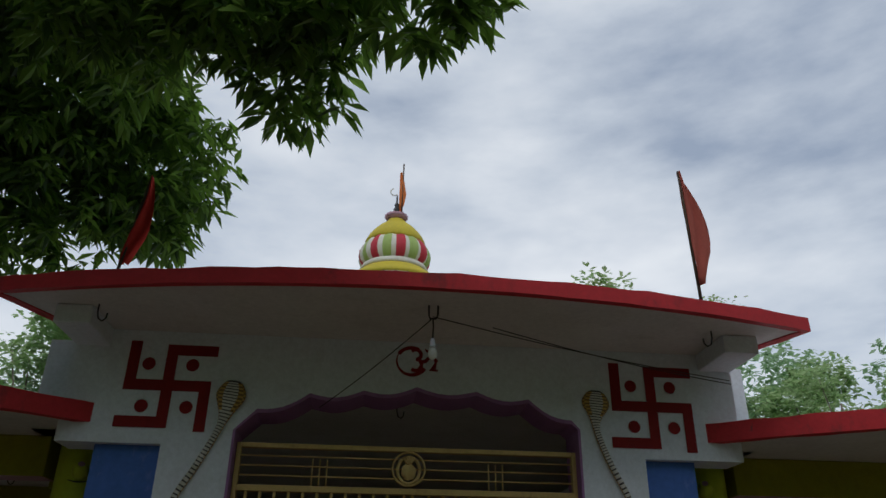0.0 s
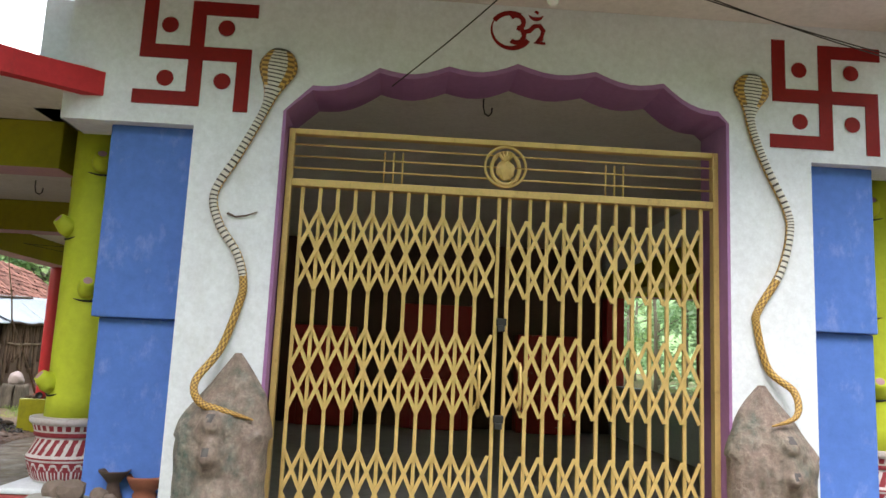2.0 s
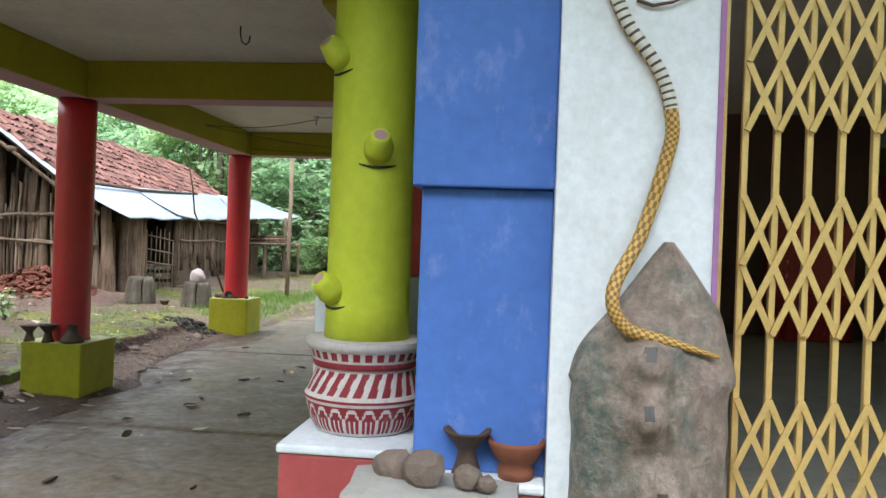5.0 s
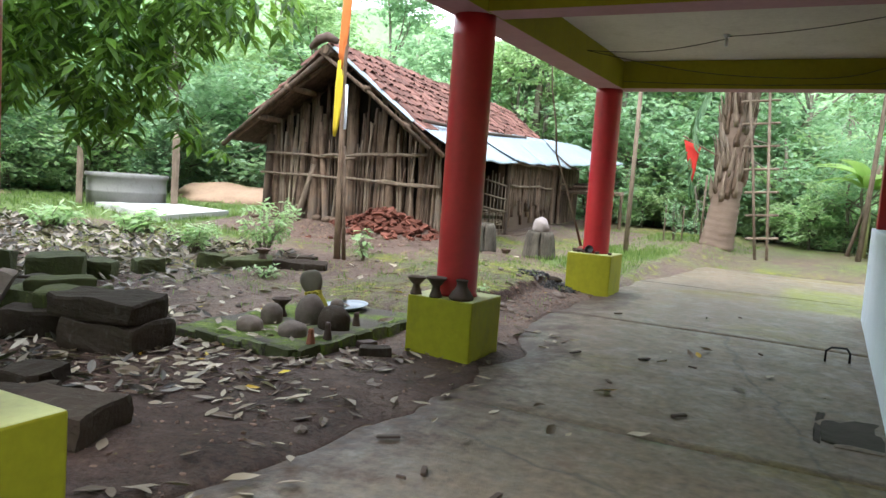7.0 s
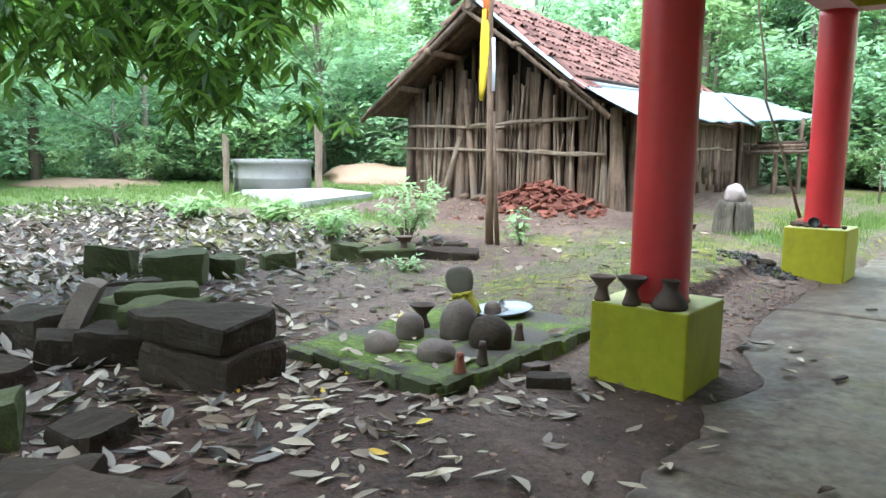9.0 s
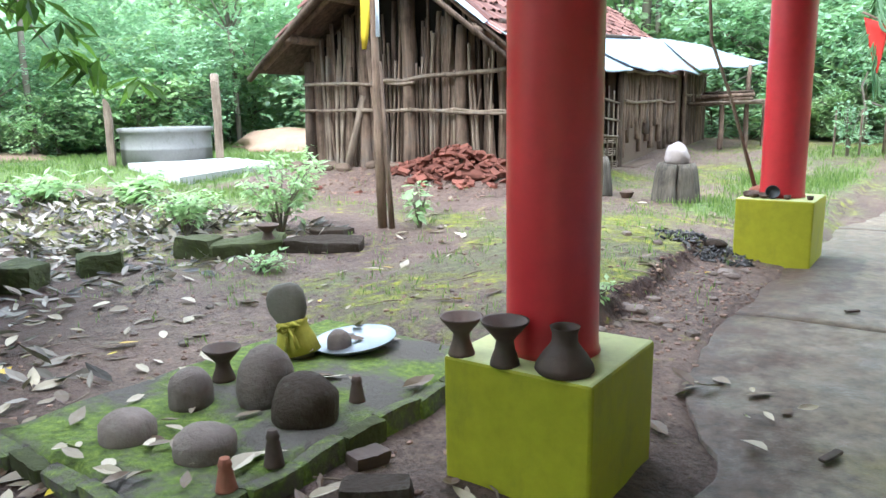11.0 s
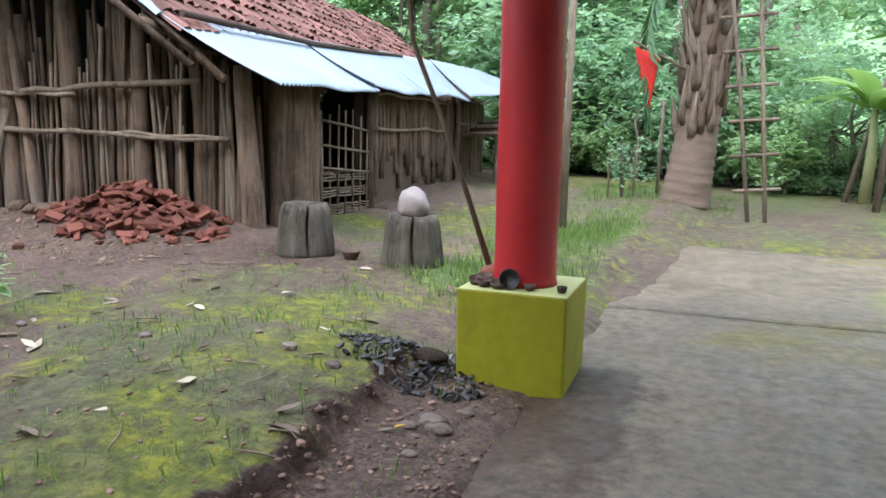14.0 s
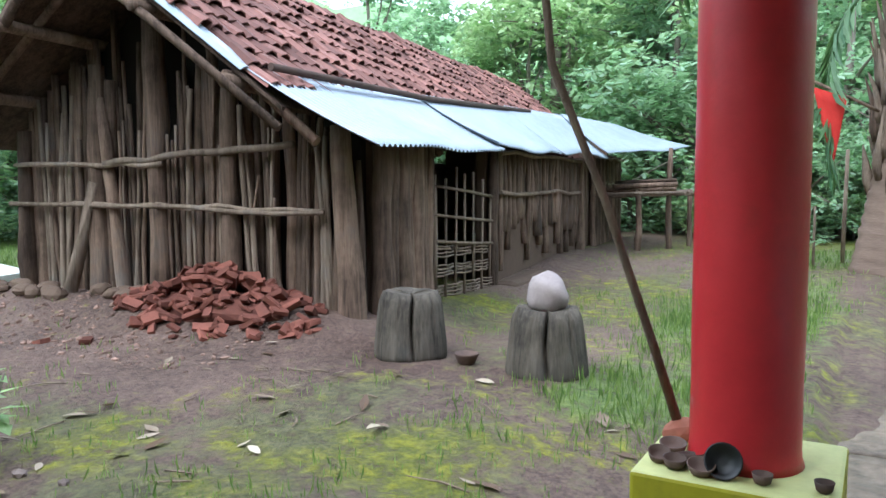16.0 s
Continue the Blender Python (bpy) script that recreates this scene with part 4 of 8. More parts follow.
def gate():
    g = thing("collapsible_gate", pose(0, 6.02, 0), "closed gold-painted collapsible metal lattice gate", "gate")
    x0, x1, zb, zt = -0.955, 1.682, 0.352, 2.455
    part("frame_side", box((x0, -0.03, zb), (x0 + 0.035, 0.03, 2.765), 0.004), gate_gold, g)
    part("frame_side", box((x1 - 0.035, -0.03, zb), (x1, 0.03, 2.765), 0.004), gate_gold, g)
    part("frame_bar", box((x0 + 0.036, -0.03, 2.73), (x1 - 0.036, 0.03, 2.765), 0.004), gate_gold, g)
    part("frame_bar", box((x0 + 0.036, -0.035, zt - 0.045), (x1 - 0.036, 0.035, zt), 0.004), gate_gold, g)
    part("floor_rail", box((x0, -0.03, zb - 0.001), (x1, 0.03, zb + 0.03), 0.004), gate_gold, g)
    for k in range(1, 4):
        z = zt + (2.745 - zt) * k / 4
        part("transom_rod", tube([(x0 + 0.03, 0, z), (x1 - 0.03, 0, z)], 0.006, 6), gate_gold, g)
    for cx in (-0.32, 1.04):
        for d in (-0.055, 0.0, 0.055):
            part("transom_rod", tube([(cx + d, 0.004, zt), (cx + d, 0.004, zt + 0.2)], 0.006, 6), gate_gold, g)
    bm = bmesh.new()
    add_tube(bm, [(0.36 + 0.125 * math.cos(t), -0.02, 2.6 + 0.125 * math.sin(t)) for t in np.linspace(0, 2 * math.pi, 33)], 0.009, 6)
    add_tube(bm, [(0.36 + 0.085 * math.cos(t), -0.02, 2.59 + 0.1 * math.sin(t)) for t in np.linspace(0, 2 * math.pi, 25)], 0.014, 6)
    n0 = len(bm.verts)
    bmesh.ops.create_icosphere(bm, subdivisions=2, radius=0.06)
    bm.verts.ensure_lookup_table()
    for v in bm.verts[n0:]:
        v.co = Vector((0.36 + v.co.x, -0.025 + v.co.y * 0.35, 2.58 + v.co.z * 1.1 + 0.012 * math.sin(v.co.x * 120)))
    for k in range(5):
        a = radians(50 + 20 * k)
        add_tube(bm, [(0.36, -0.025, 2.63), (0.36 + 0.075 * math.cos(a), -0.03, 2.63 + 0.07 * math.sin(a))], [0.016, 0.008], 6)
    part("medallion", bm, gate_gold, g, "round embossed gold medallion")
    pitch = (x1 - x0 - 0.1) / 24
    picket = box((-0.011, -0.012, zb + 0.03), (0.011, 0.012, zt - 0.046), 0.003)
    px = [x0 + 0.05 + pitch * (k + 0.5) for k in range(24)]
    px[11] += pitch * 0.2
    px[12] -= pitch * 0.2
    first = None
    for x in px:
        if first is None:
            first = part("picket", picket, gate_gold, g)
            first.location = (x, 0, 0)
        else:
            o = first.copy()
            scene.collection.objects.link(o)
            o.location = (x, 0, 0)
    strip = {}
    for top in (2.27, 1.58, 0.89):
        for lo, hi in ((0, 11), (12, 23)):
            for i in range(lo - 1, hi + 1):
                for s in (-1, 1):
                    ax = px[lo] + pitch * (i - lo) + (0 if s > 0 else pitch * 2)
                    length, ang = math.hypot(pitch * 2, 0.47), math.atan2(pitch * 2, 0.47)
                    cut0 = cut1 = 0.0
                    if i < lo:
                        cut0, cut1 = (0.5, 0.0) if s > 0 else (0.0, 0.5)
                    if i + 2 > hi:
                        over = (i + 2 - hi) / 2
                        cut0, cut1 = (0.0, over) if s > 0 else (over, 0.0)
                    key = (round(cut0, 2), round(cut1, 2))
                    if cut0 + cut1 > 0.6:
                        continue
                    if key not in strip:
                        bm = box((-0.011, -0.003, -length * (1 - cut1)), (0.011, 0.003, -length * cut0))
                        strip[key] = part("lattice_strip", bm, gate_gold, g)
                        o = strip[key]
                    else:
                        o = strip[key].copy()
                        scene.collection.objects.link(o)
                    o.matrix_basis = pose(ax, -0.017 if s > 0 else -0.0235, top, 0, -math.degrees(ang) * s, 0)
    for x in (0.24, 0.48):
        part("pull_handle", tube([(x, -0.03, 1.42), (x, -0.065, 1.40), (x, -0.07, 1.3), (x, -0.065, 1.18), (x, -0.03, 1.16)], 0.011, 8), gate_gold, g)
    for z in (1.66, 1.1):
        bm = box((0.335, -0.045, z - 0.025), (0.395, -0.026, z + 0.02), 0.005)
        add_box(bm, (0.34, -0.06, z - 0.06), (0.385, -0.046, z - 0.022), 0.006)
        part("hasp", bm, black_iron, g, "rusty iron hasp")


gate()


def pot_column(cx, cy, knobs, name_group):
    c = thing("pot_column", pose(cx, cy, 0), "lime green column with clay knobs on a maroon pot base", "column", name_group)
    part("shaft", lathe([(0.184, 0.96)] + [(0.18 + 0.003 * noise.noise(Vector((k, cx, 0))), 1.1 + 0.16 * k) for k in range(10)] + [(0.182, 2.86)], 32), lime_paint, c)
    prof = [(r * 1.02, z) for r, z in [(0.2, 0.662), (0.225, 0.70), (0.24, 0.75), (0.246, 0.785), (0.252, 0.795), (0.252, 0.812), (0.243, 0.822), (0.228, 0.86), (0.212, 0.90), (0.206, 0.925), (0.222, 0.932), (0.222, 0.95), (0.22, 0.955), (0.236, 1.0), (0.254, 1.015), (0.254, 1.043), (0.16, 1.046)]]

    def radius(z):
        for (r0, z0), (r1, z1) in zip(prof, prof[1:]):
            if z <= z1:
                return r0 + (r1 - r0) * max(0.0, z - z0) / (z1 - z0)
        return prof[-1][0]

    bm = bmesh.new()
    stroke_rng = random.Random(int(cx * 10))

    def zone(z0, z1, rows, count, white, twist=0.0):
        """A belt of brush strokes: count of them round the pot, each row turned a little further."""
        per = 10
        n = count * per
        wob = [stroke_rng.uniform(-0.25, 0.25) for _ in range(n)]
        rings = []
        for k in range(rows + 1):
            z = z0 + (z1 - z0) * k / rows
            r = radius(z)
            rings.append([bm.verts.new((r * math.cos(a), r * math.sin(a), z - 0.078)) for a in (2 * math.pi * (i + wob[i] * 0.5 + twist * per * k / rows) / n for i in range(n))])
        for k in range(rows):
            for i in range(n):
                f = bm.faces.new((rings[k][i], rings[k][(i + 1) % n], rings[k + 1][(i + 1) % n], rings[k + 1][i]))
                f.smooth = True
                f.material_index = 1 if white((i % per) / per, (k + 0.5) / rows) else 0

    def arches(u, t):
        a = abs(u - 0.45) * 2
        top = 0.8 - 0.5 * a * a
        if t > top:
            return t < top + 0.16
        return a > 0.75 or (0.15 < a < 0.4 and t < 0.5)

    zone(0.662, 0.674, 1, 12, lambda u, t: True)
    zone(0.674, 0.786, 14, 22, arches)
    zone(0.786, 0.799, 2, 12, lambda u, t: True)
    zone(0.799, 0.81, 1, 12, lambda u, t: False)
    zone(0.81, 0.826, 2, 12, lambda u, t: True)
    zone(0.826, 0.918, 8, 26, lambda u, t: 0.05 < u + 0.06 * math.sin(t * 3) < 0.46, 0.65)
    zone(0.918, 0.93, 2, 12, lambda u, t: True)
    zone(0.93, 0.957, 3, 12, lambda u, t: False)
    zone(0.957, 1.0, 4, 30, lambda u, t: u < 0.38 or t < 0.2)
    zone(1.0, 1.043, 4, 12, lambda u, t: True)
    zone(1.043, 1.0459, 1, 12, lambda u, t: True)
    part("pot_base", bm, [pot_maroon, pot_white], c, "maroon fluted pot base with white painted pattern")
    for ang, z in knobs:
        a = radians(ang)
        out = Vector((math.cos(a), math.sin(a), 0))
        axis = (out + Vector((0, 0, 0.75))).normalized()
        base = out * 0.168 + Vector((0, 0, z))
        bm = bmesh.new()
        add_tube(bm, [base - axis * 0.01, base + axis * 0.03, base + axis * 0.075, base + axis * 0.1], [0.058, 0.063, 0.048, 0.038], 16, mat=0)
        add_tube(bm, [base + axis * 0.095, base + axis * 0.102], [0.027, 0.027], 12, mat=1)
        side = Vector((-math.sin(a), math.cos(a), 0))
        pts = []
        for t in np.linspace(-70, 70, 9):
            d = out * math.cos(radians(t) * 0.35) + side * math.sin(radians(t) * 0.36)
            pts.append(d * 0.183 + Vector((0, 0, z - 0.045 - 0.02 * math.cos(radians(t)))))
        add_tube(bm, pts, [0.002, 0.004, 0.005, 0.006, 0.006, 0.006, 0.005, 0.004, 0.002], 6, mat=2)
        part("knob", bm, [lime_paint, pink_paint, black_iron], c, "small lime green clay knob with an open mouth")


pot_column(-2.25, 6.56, [(-72, 2.56), (-135, 2.14), (-72, 1.75), (-135, 1.16)], "pot columns")
pot_column(2.97, 6.56, [(-112, 2.55), (-48, 2.14), (-122, 1.88), (-48, 1.67), (-110, 1.35)], "pot columns")


# ---- hut ----
HUT = pose(-8.62, 15.72, 0, 0, 0, 6)
RIDGE_U, RIDGE_Z = 2.1, 3.42


def slope_z(u):
    return RIDGE_Z - 0.83 * (RIDGE_U - u) if u < RIDGE_U else RIDGE_Z - 0.72 * (u - RIDGE_U)


def verge_v(u):
    """How far the roof reaches out before the gable: most at the ridge."""
    return -0.58 - 0.42 * max(0.0, 1 - abs(u - RIDGE_U) / 1.7)


def build_hut():
    rng = random.Random(11)
    hut = thing("hut", HUT, "old wooden pole hut with red tile roof and tin eave", "hut")
    log = [log_wood]

    def post(name, u, v, z0, z1, r, lean=0.0, mat=log_wood, leanv=0.0):
        n = 7
        pts, rad = [], []
        bend = rng.uniform(-0.03, 0.03)
        for k in range(n):
            t = k / (n - 1)
            pts.append((-(u + lean * t + bend * math.sin(math.pi * t) + rng.uniform(-0.006, 0.006)), v + leanv * t + rng.uniform(-0.01, 0.01), z0 + (z1 - z0) * t))
            rad.append(r * (1.12 - 0.22 * t) * rng.uniform(0.88, 1.12))
        return part(name, tube(pts, rad, 8, rng=rng, lump=0.13), mat, hut, smooth=True)

    # gable wall of upright poles
    u = 0.02
    while u < 3.8:
        r = rng.choice([0.02, 0.024, 0.028, 0.032, 0.036, 0.042, 0.055])
        u += r
        z1 = min(slope_z(u) - 0.12, rng.uniform(2.05, 3.1))
        post("wall_pole", u, rng.uniform(-0.06, 0.05), 0.16, z1, r, rng.uniform(-0.08, 0.08))
        u += r * rng.uniform(0.75, 1.25)
    for k in range(40):
        uu = rng.uniform(0.2, 3.6)
        post("wall_pole", uu, rng.uniform(-0.1, -0.06), 0.18, min(slope_z(uu) - 0.2, rng.uniform(1.3, 2.4)), rng.uniform(0.012, 0.026), rng.uniform(-0.2, 0.2), rng.choice([pale_log, log_wood]))
    for uu, r, z1, lean in ((0.06, 0.1, 1.86, 0.1), (2.02, 0.105, 2.9, 0.02), (2.75, 0.085, 2.5, -0.02), (3.76, 0.075, 1.95, -0.04), (1.2, 0.075, 2.3, 0.03), (2.45, 0.06, 2.2, 0.25)):
        post("corner_post", uu, -0.1, 0.12, z1, r, lean)
    part("brace", tube([(-2.75, -0.16, 1.45), (-2.9, -0.22, 0.8), (-3.02, -0.32, 0.2)], [0.05, 0.06, 0.065], 8), pale_log, hut)
    for z0, z1, u0, u1, w in ((1.19, 1.27, 0.28, 3.86, 0.022), (1.22, 1.25, 0.3, 3.0, 0.02), (1.74, 1.60, 0.55, 2.6, 0.03), (1.60, 1.61, 1.9, 3.78, 0.024)):
        pts = []
        for k in range(9):
            t = k / 8
            pts.append((-(u0 + (u1 - u0) * t), -0.17 - 0.01 * (w > 0.021) + rng.uniform(-0.012, 0.012), z0 + (z1 - z0) * t + rng.uniform(-0.022, 0.022)))
        part("cross_rail", tube(pts, w, 7, rng=rng, lump=0.1), pale_log, hut, "silvered horizontal rail", smooth=True)
    # earth wall behind the poles, near black for the shade inside, and other walls
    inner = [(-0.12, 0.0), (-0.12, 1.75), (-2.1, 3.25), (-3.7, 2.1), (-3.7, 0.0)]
    part("inner_wall", prism(inner, 0.12, 0.2), surface("shade_black_mud", (0.022, 0.018, 0.015), (0.012, 0.01, 0.009), 0.95, 14, 2, 0.8, 0.5), hut, "lining wall coloured near black for the shade inside")
    part("mud_wall", box((-0.16, 2.62, 0.0), (0.0, 6.45, 1.84), 0.03), mud, hut, "mud plastered side wall")
    part("mud_wall", box((-0.16, 7.2, 0.0), (-0.02, 9.6, 1.95), 0.03), mud, hut, "mud plastered side wall")
    part("mud_wall", box((-0.16, 0.21, 0.0), (-0.06, 1.0, 1.8), 0.03), mud, hut)
    part("mud_wall", box((-3.72, 0.21, 0.0), (-3.6, 9.6, 1.9)), mud, hut)
    part("mud_wall", box((-3.6, 9.5, 0.0), (-0.17, 9.6, 2.3)), mud, hut)
    part("mud_bench", box((0.0, 2.6, 0.0), (0.35, 9.6, 0.36), 0.1), mud, hut, "low mud ledge along the wall")
    # side wall poles
    v = 0.12
    while v < 1.05:
        r = rng.choice([0.06, 0.075, 0.09])
        v += r * 0.9
        post("side_pole", -0.03, v, 0.12, 1.82, r, rng.uniform(-0.02, 0.02))
        v += r * 0.7
    v = 2.75
    while v < 6.3:
        r = rng.uniform(0.03, 0.06)
        v += r + rng.uniform(0.02, 0.14)
        post("side_pole", -0.035, v, rng.uniform(0.35, 1.1), 1.8, r, 0.0)
    for z, v0, v1 in ((1.32, 2.7, 6.3), (1.78, 2.7, 6.3), (1.45, 7.3, 9.6), (1.9, 7.3, 9.6)):
        part("cross_rail", tube([(0.1 + rng.uniform(-0.02, 0.02), v0 + (v1 - v0) * k / 6, z + rng.uniform(-0.03, 0.03)) for k in range(7)], 0.025, 7), pale_log, hut)
    v = 7.3
    while v < 9.5:
        r = rng.uniform(0.04, 0.07)
        v += r * 1.7
        post("side_pole", -0.06, v, 0.15, 1.95, r, 0.0)
    post("door_post", -0.05, 6.5, 0.15, 1.85, 0.07)
    post("door_post", -0.06, 2.62, 0.15, 1.8, 0.06)
    # woven lattice door
    door = part("door", tube([(0.06, 1.1, 0.3), (0.07, 1.1, 0.9), (0.06, 1.1, 1.5)], 0.024, 7), pale_log, hut, "woven bamboo lattice door standing shut")
    for k in range(1, 7):
        vv = 1.1 + 1.38 * k / 6
        part("upright", tube([(0.065, vv, 0.28 - 0.01 * k), (0.075, vv + rng.uniform(-0.02, 0.02), 1.5 + rng.uniform(-0.02, 0.18) - 0.03 * k)], 0.014, 6), pale_log, door)
    for z in (0.9, 1.14, 1.4):
        part("crosspiece", tube([(0.09, 1.08, z), (0.1, 1.8, z - 0.05 + rng.uniform(-0.02, 0.02)), (0.09, 2.5, z - 0.11)], 0.016, 6), pale_log, door)
    for z in np.concatenate([np.arange(0.32, 0.5, 0.032), np.arange(0.58, 0.7, 0.03), np.arange(0.76, 0.88, 0.03)]):
        pts = []
        for k in range(25):
            vv = 1.08 + 1.42 * k / 24
            pts.append((0.07 + 0.02 * math.cos(math.pi * 6 * k / 24 + (0 if int(z * 1000) % 2 else math.pi)), vv, z + rng.uniform(-0.008, 0.008) - 0.06 * k / 24))
        part("withy", tube(pts, 0.009, 5), pale_log, door)
    # roof frame and verge
    part("ridge_pole", tube([(-RIDGE_U, -1.08, RIDGE_Z - 0.1), (-RIDGE_U, 9.8, RIDGE_Z - 0.1)], 0.07, 10), log_wood, hut)
    for uu in (0.72, 1.4, 2.9, 3.6):
        z = slope_z(uu) - 0.12
        part("purlin", tube([(-uu, verge_v(uu) - 0.1, z), (-uu + 0.02, 4, z - 0.02), (-uu, 9.7, z)], 0.055, 9, rng=rng, lump=0.06), log_wood, hut, smooth=True)
    for v in (-0.52, 0.3, 1.6, 3.0, 4.6, 6.2, 7.8, 9.4):
        part("rafter", tube([(-2.05, v, slope_z(2.05) - 0.05), (-0.1, v, slope_z(0.1) - 0.05)], 0.04, 7), log_wood, hut)
        part("rafter", tube([(-2.15, v, slope_z(2.15) - 0.05), (-4.2, v, slope_z(4.2) - 0.05)], 0.04, 7), log_wood, hut)
    # roof boarding below the tiles
    bm = bmesh.new()
    for a, b in (((-RIDGE_U, slope_z(RIDGE_U)), (-0.35, slope_z(0.35))), ((-4.32, slope_z(4.32)), (-RIDGE_U, slope_z(RIDGE_U)))):
        vs = [bm.verts.new(c) for c in ((a[0], verge_v(-a[0]), a[1]), (b[0], verge_v(-b[0]), b[1]), (b[0], 9.75, b[1]), (a[0], 9.75, a[1]))]
        ws = [bm.verts.new(v.co - Vector((0, 0, 0.03))) for v in vs]
        bm.faces.new(vs)
        bm.faces.new(list(reversed(ws)))
        for k in range(4):
            bm.faces.new((vs[k], ws[k], ws[(k + 1) % 4], vs[(k + 1) % 4]))
    bmesh.ops.recalc_face_normals(bm, faces=bm.faces)
    part("roof_boarding", bm, log_wood, hut, "dark brushwood under the tiles")
    # tin strip along the verge
    a, b = Vector((-1.98, 0, slope_z(1.98) + 0.05)), Vector((-0.62, 0, slope_z(0.62) + 0.06))
    bm = bmesh.new()
    rows = []
    for k in range(8):
        p = a.lerp(b, k / 7)
        e = verge_v(-p.x)
        rows.append([bm.verts.new((p.x, e + y, p.z + dz)) for y, dz in ((-0.06, -0.02), (0.0, 0.012), (0.1, 0.015), (0.13, 0.0))])
    for r0, r1 in zip(rows, rows[1:]):
        for k in range(3):
            bm.faces.new((r0[k], r0[k + 1], r1[k + 1], r1[k]))
    ex = bmesh.ops.extrude_face_region(bm, geom=list(bm.faces))
    bmesh.ops.translate(bm, verts=[v for v in ex["geom"] if isinstance(v, bmesh.types.BMVert)], vec=(0, 0, -0.006))
    bmesh.ops.recalc_face_normals(bm, faces=bm.faces)
    part("verge_strip", bm, tin, hut, "pale tin strip along the roof verge")
    part("verge_log", tube([(-2.2, -1.04, RIDGE_Z - 0.14), (-1.3, verge_v(1.3) - 0.07, slope_z(1.3) - 0.13), (-0.3, -0.68, slope_z(0.3) - 0.12)], [0.03, 0.034, 0.034], 8), log_wood, hut)
    part("verge_log", tube([(-2.0, -1.03, RIDGE_Z - 0.12), (-3.2, verge_v(3.2) - 0.06, slope_z(3.2) - 0.1), (-4.4, -0.62, slope_z(4.4) - 0.06)], [0.045, 0.05, 0.045], 8), log_wood, hut)
    part("ridge_cap", tube([(-RIDGE_U - 0.3, -1.0, RIDGE_Z - 0.06), (-RIDGE_U - 0.1, -1.08, RIDGE_Z + 0.05), (-RIDGE_U + 0.06, -1.1, RIDGE_Z + 0.09), (-RIDGE_U + 0.22, -1.02, RIDGE_Z + 0.02)], [0.05, 0.08, 0.085, 0.05], 9), old_clay, hut)
    part("eave_pole", tube([(-0.78, -0.66, 2.19), (-0.74, 0.6, 2.24), (-0.6, 2.2, 2.3), (-0.45, 4.5, 2.4), (-0.2, 7, 2.46), (0.02, 9.7, 2.52)], [0.06, 0.055, 0.05, 0.045, 0.045, 0.04], 9, rng=rng, lump=0.08), log_wood, hut, smooth=True)
    part("eave_pole", tube([(-0.5, -0.5, 2.27), (-0.42, 2, 2.3), (-0.3, 5, 2.44)], 0.03, 7), old_clay, hut)
    # corrugated tin eave
    def sheet(v0, v1, top0, top1, low0, low1, sag):
        bm = bmesh.new()
        nv, ns = int((v1 - v0) / 0.019), 9
        rows = []
        for i in range(nv + 1):
            t = i / nv
            v = v0 + (v1 - v0) * t
            tu, tz = top0[0] + (top1[0] - top0[0]) * t, top0[1] + (top1[1] - top0[1]) * t
            lu, lz = low0[0] + (low1[0] - low0[0]) * t, low0[1] + (low1[1] - low0[1]) * t
            lz += sag * math.sin(t * 7 + v0) * 0.5 + 0.03 * noise.noise(Vector((v * 1.7, v0, 0)))
            lu += 0.06 * noise.noise(Vector((v * 1.1, v0 + 5, 0)))
            row = []
            for j in range(ns):
                q = j / (ns - 1)
                w = 0.014 * math.cos(2 * math.pi * v / 0.076)
                row.append(bm.verts.new((-(tu + (lu - tu) * q), v, tz + (lz - tz) * q - 0.03 * math.sin(math.pi * q) + w)))
            rows.append(row)
        for r0, r1 in zip(rows, rows[1:]):
            for k in range(ns - 1):
                bm.faces.new((r0[k], r0[k + 1], r1[k + 1], r1[k])).smooth = True
        ex = bmesh.ops.extrude_face_region(bm, geom=list(bm.faces))
        bmesh.ops.translate(bm, verts=[v for v in ex["geom"] if isinstance(v, bmesh.types.BMVert)], vec=(0, 0, -0.004))
        part("tin_sheet", bm, tin, hut, "pale corrugated tin sheet")
    sheet(-0.62, 2.0, (0.72, 2.3), (0.55, 2.33), (-0.44, 1.68), (-0.42, 1.74), 0.02)
    sheet(1.9, 4.3, (0.56, 2.345), (0.38, 2.43), (-0.38, 1.80), (-0.42, 1.8), 0.04)
    sheet(4.2, 6.4, (0.4, 2.445), (0.2, 2.5), (-0.42, 1.83), (-0.5, 1.86), 0.05)
    sheet(6.3, 9.4, (0.22, 2.52), (0.0, 2.58), (-0.5, 1.88), (-1.4, 2.12), 0.04)
    # firewood rack by the far end
    for uu, vv, z1 in ((-0.75, 7.6, 1.35), (-1.2, 8.2, 2.05), (-1.45, 8.9, 1.35)):
        post("rack_post", uu, vv, 0.1, z1, 0.05)
    for k in range(8):
        part("rack_pole", tube([(0.1, 7.4 + 0.2 * k, 1.22 + rng.uniform(0, 0.06)), (1.5, 7.5 + 0.2 * k, 1.26 + rng.uniform(0, 0.06))], 0.03, 6), pale_log, hut)
    for k in range(9):
        z = 1.33 + 0.07 * (k // 4)
        part("stacked_log", tube([(0.2 + rng.uniform(0, 0.2), 7.5 + 0.25 * (k % 4) + rng.uniform(0, 0.2), z), (1.1 + rng.uniform(0, 0.3), 7.55 + 0.25 * (k % 4), z + 0.03)], rng.uniform(0.03, 0.05), 7), log_wood, hut)
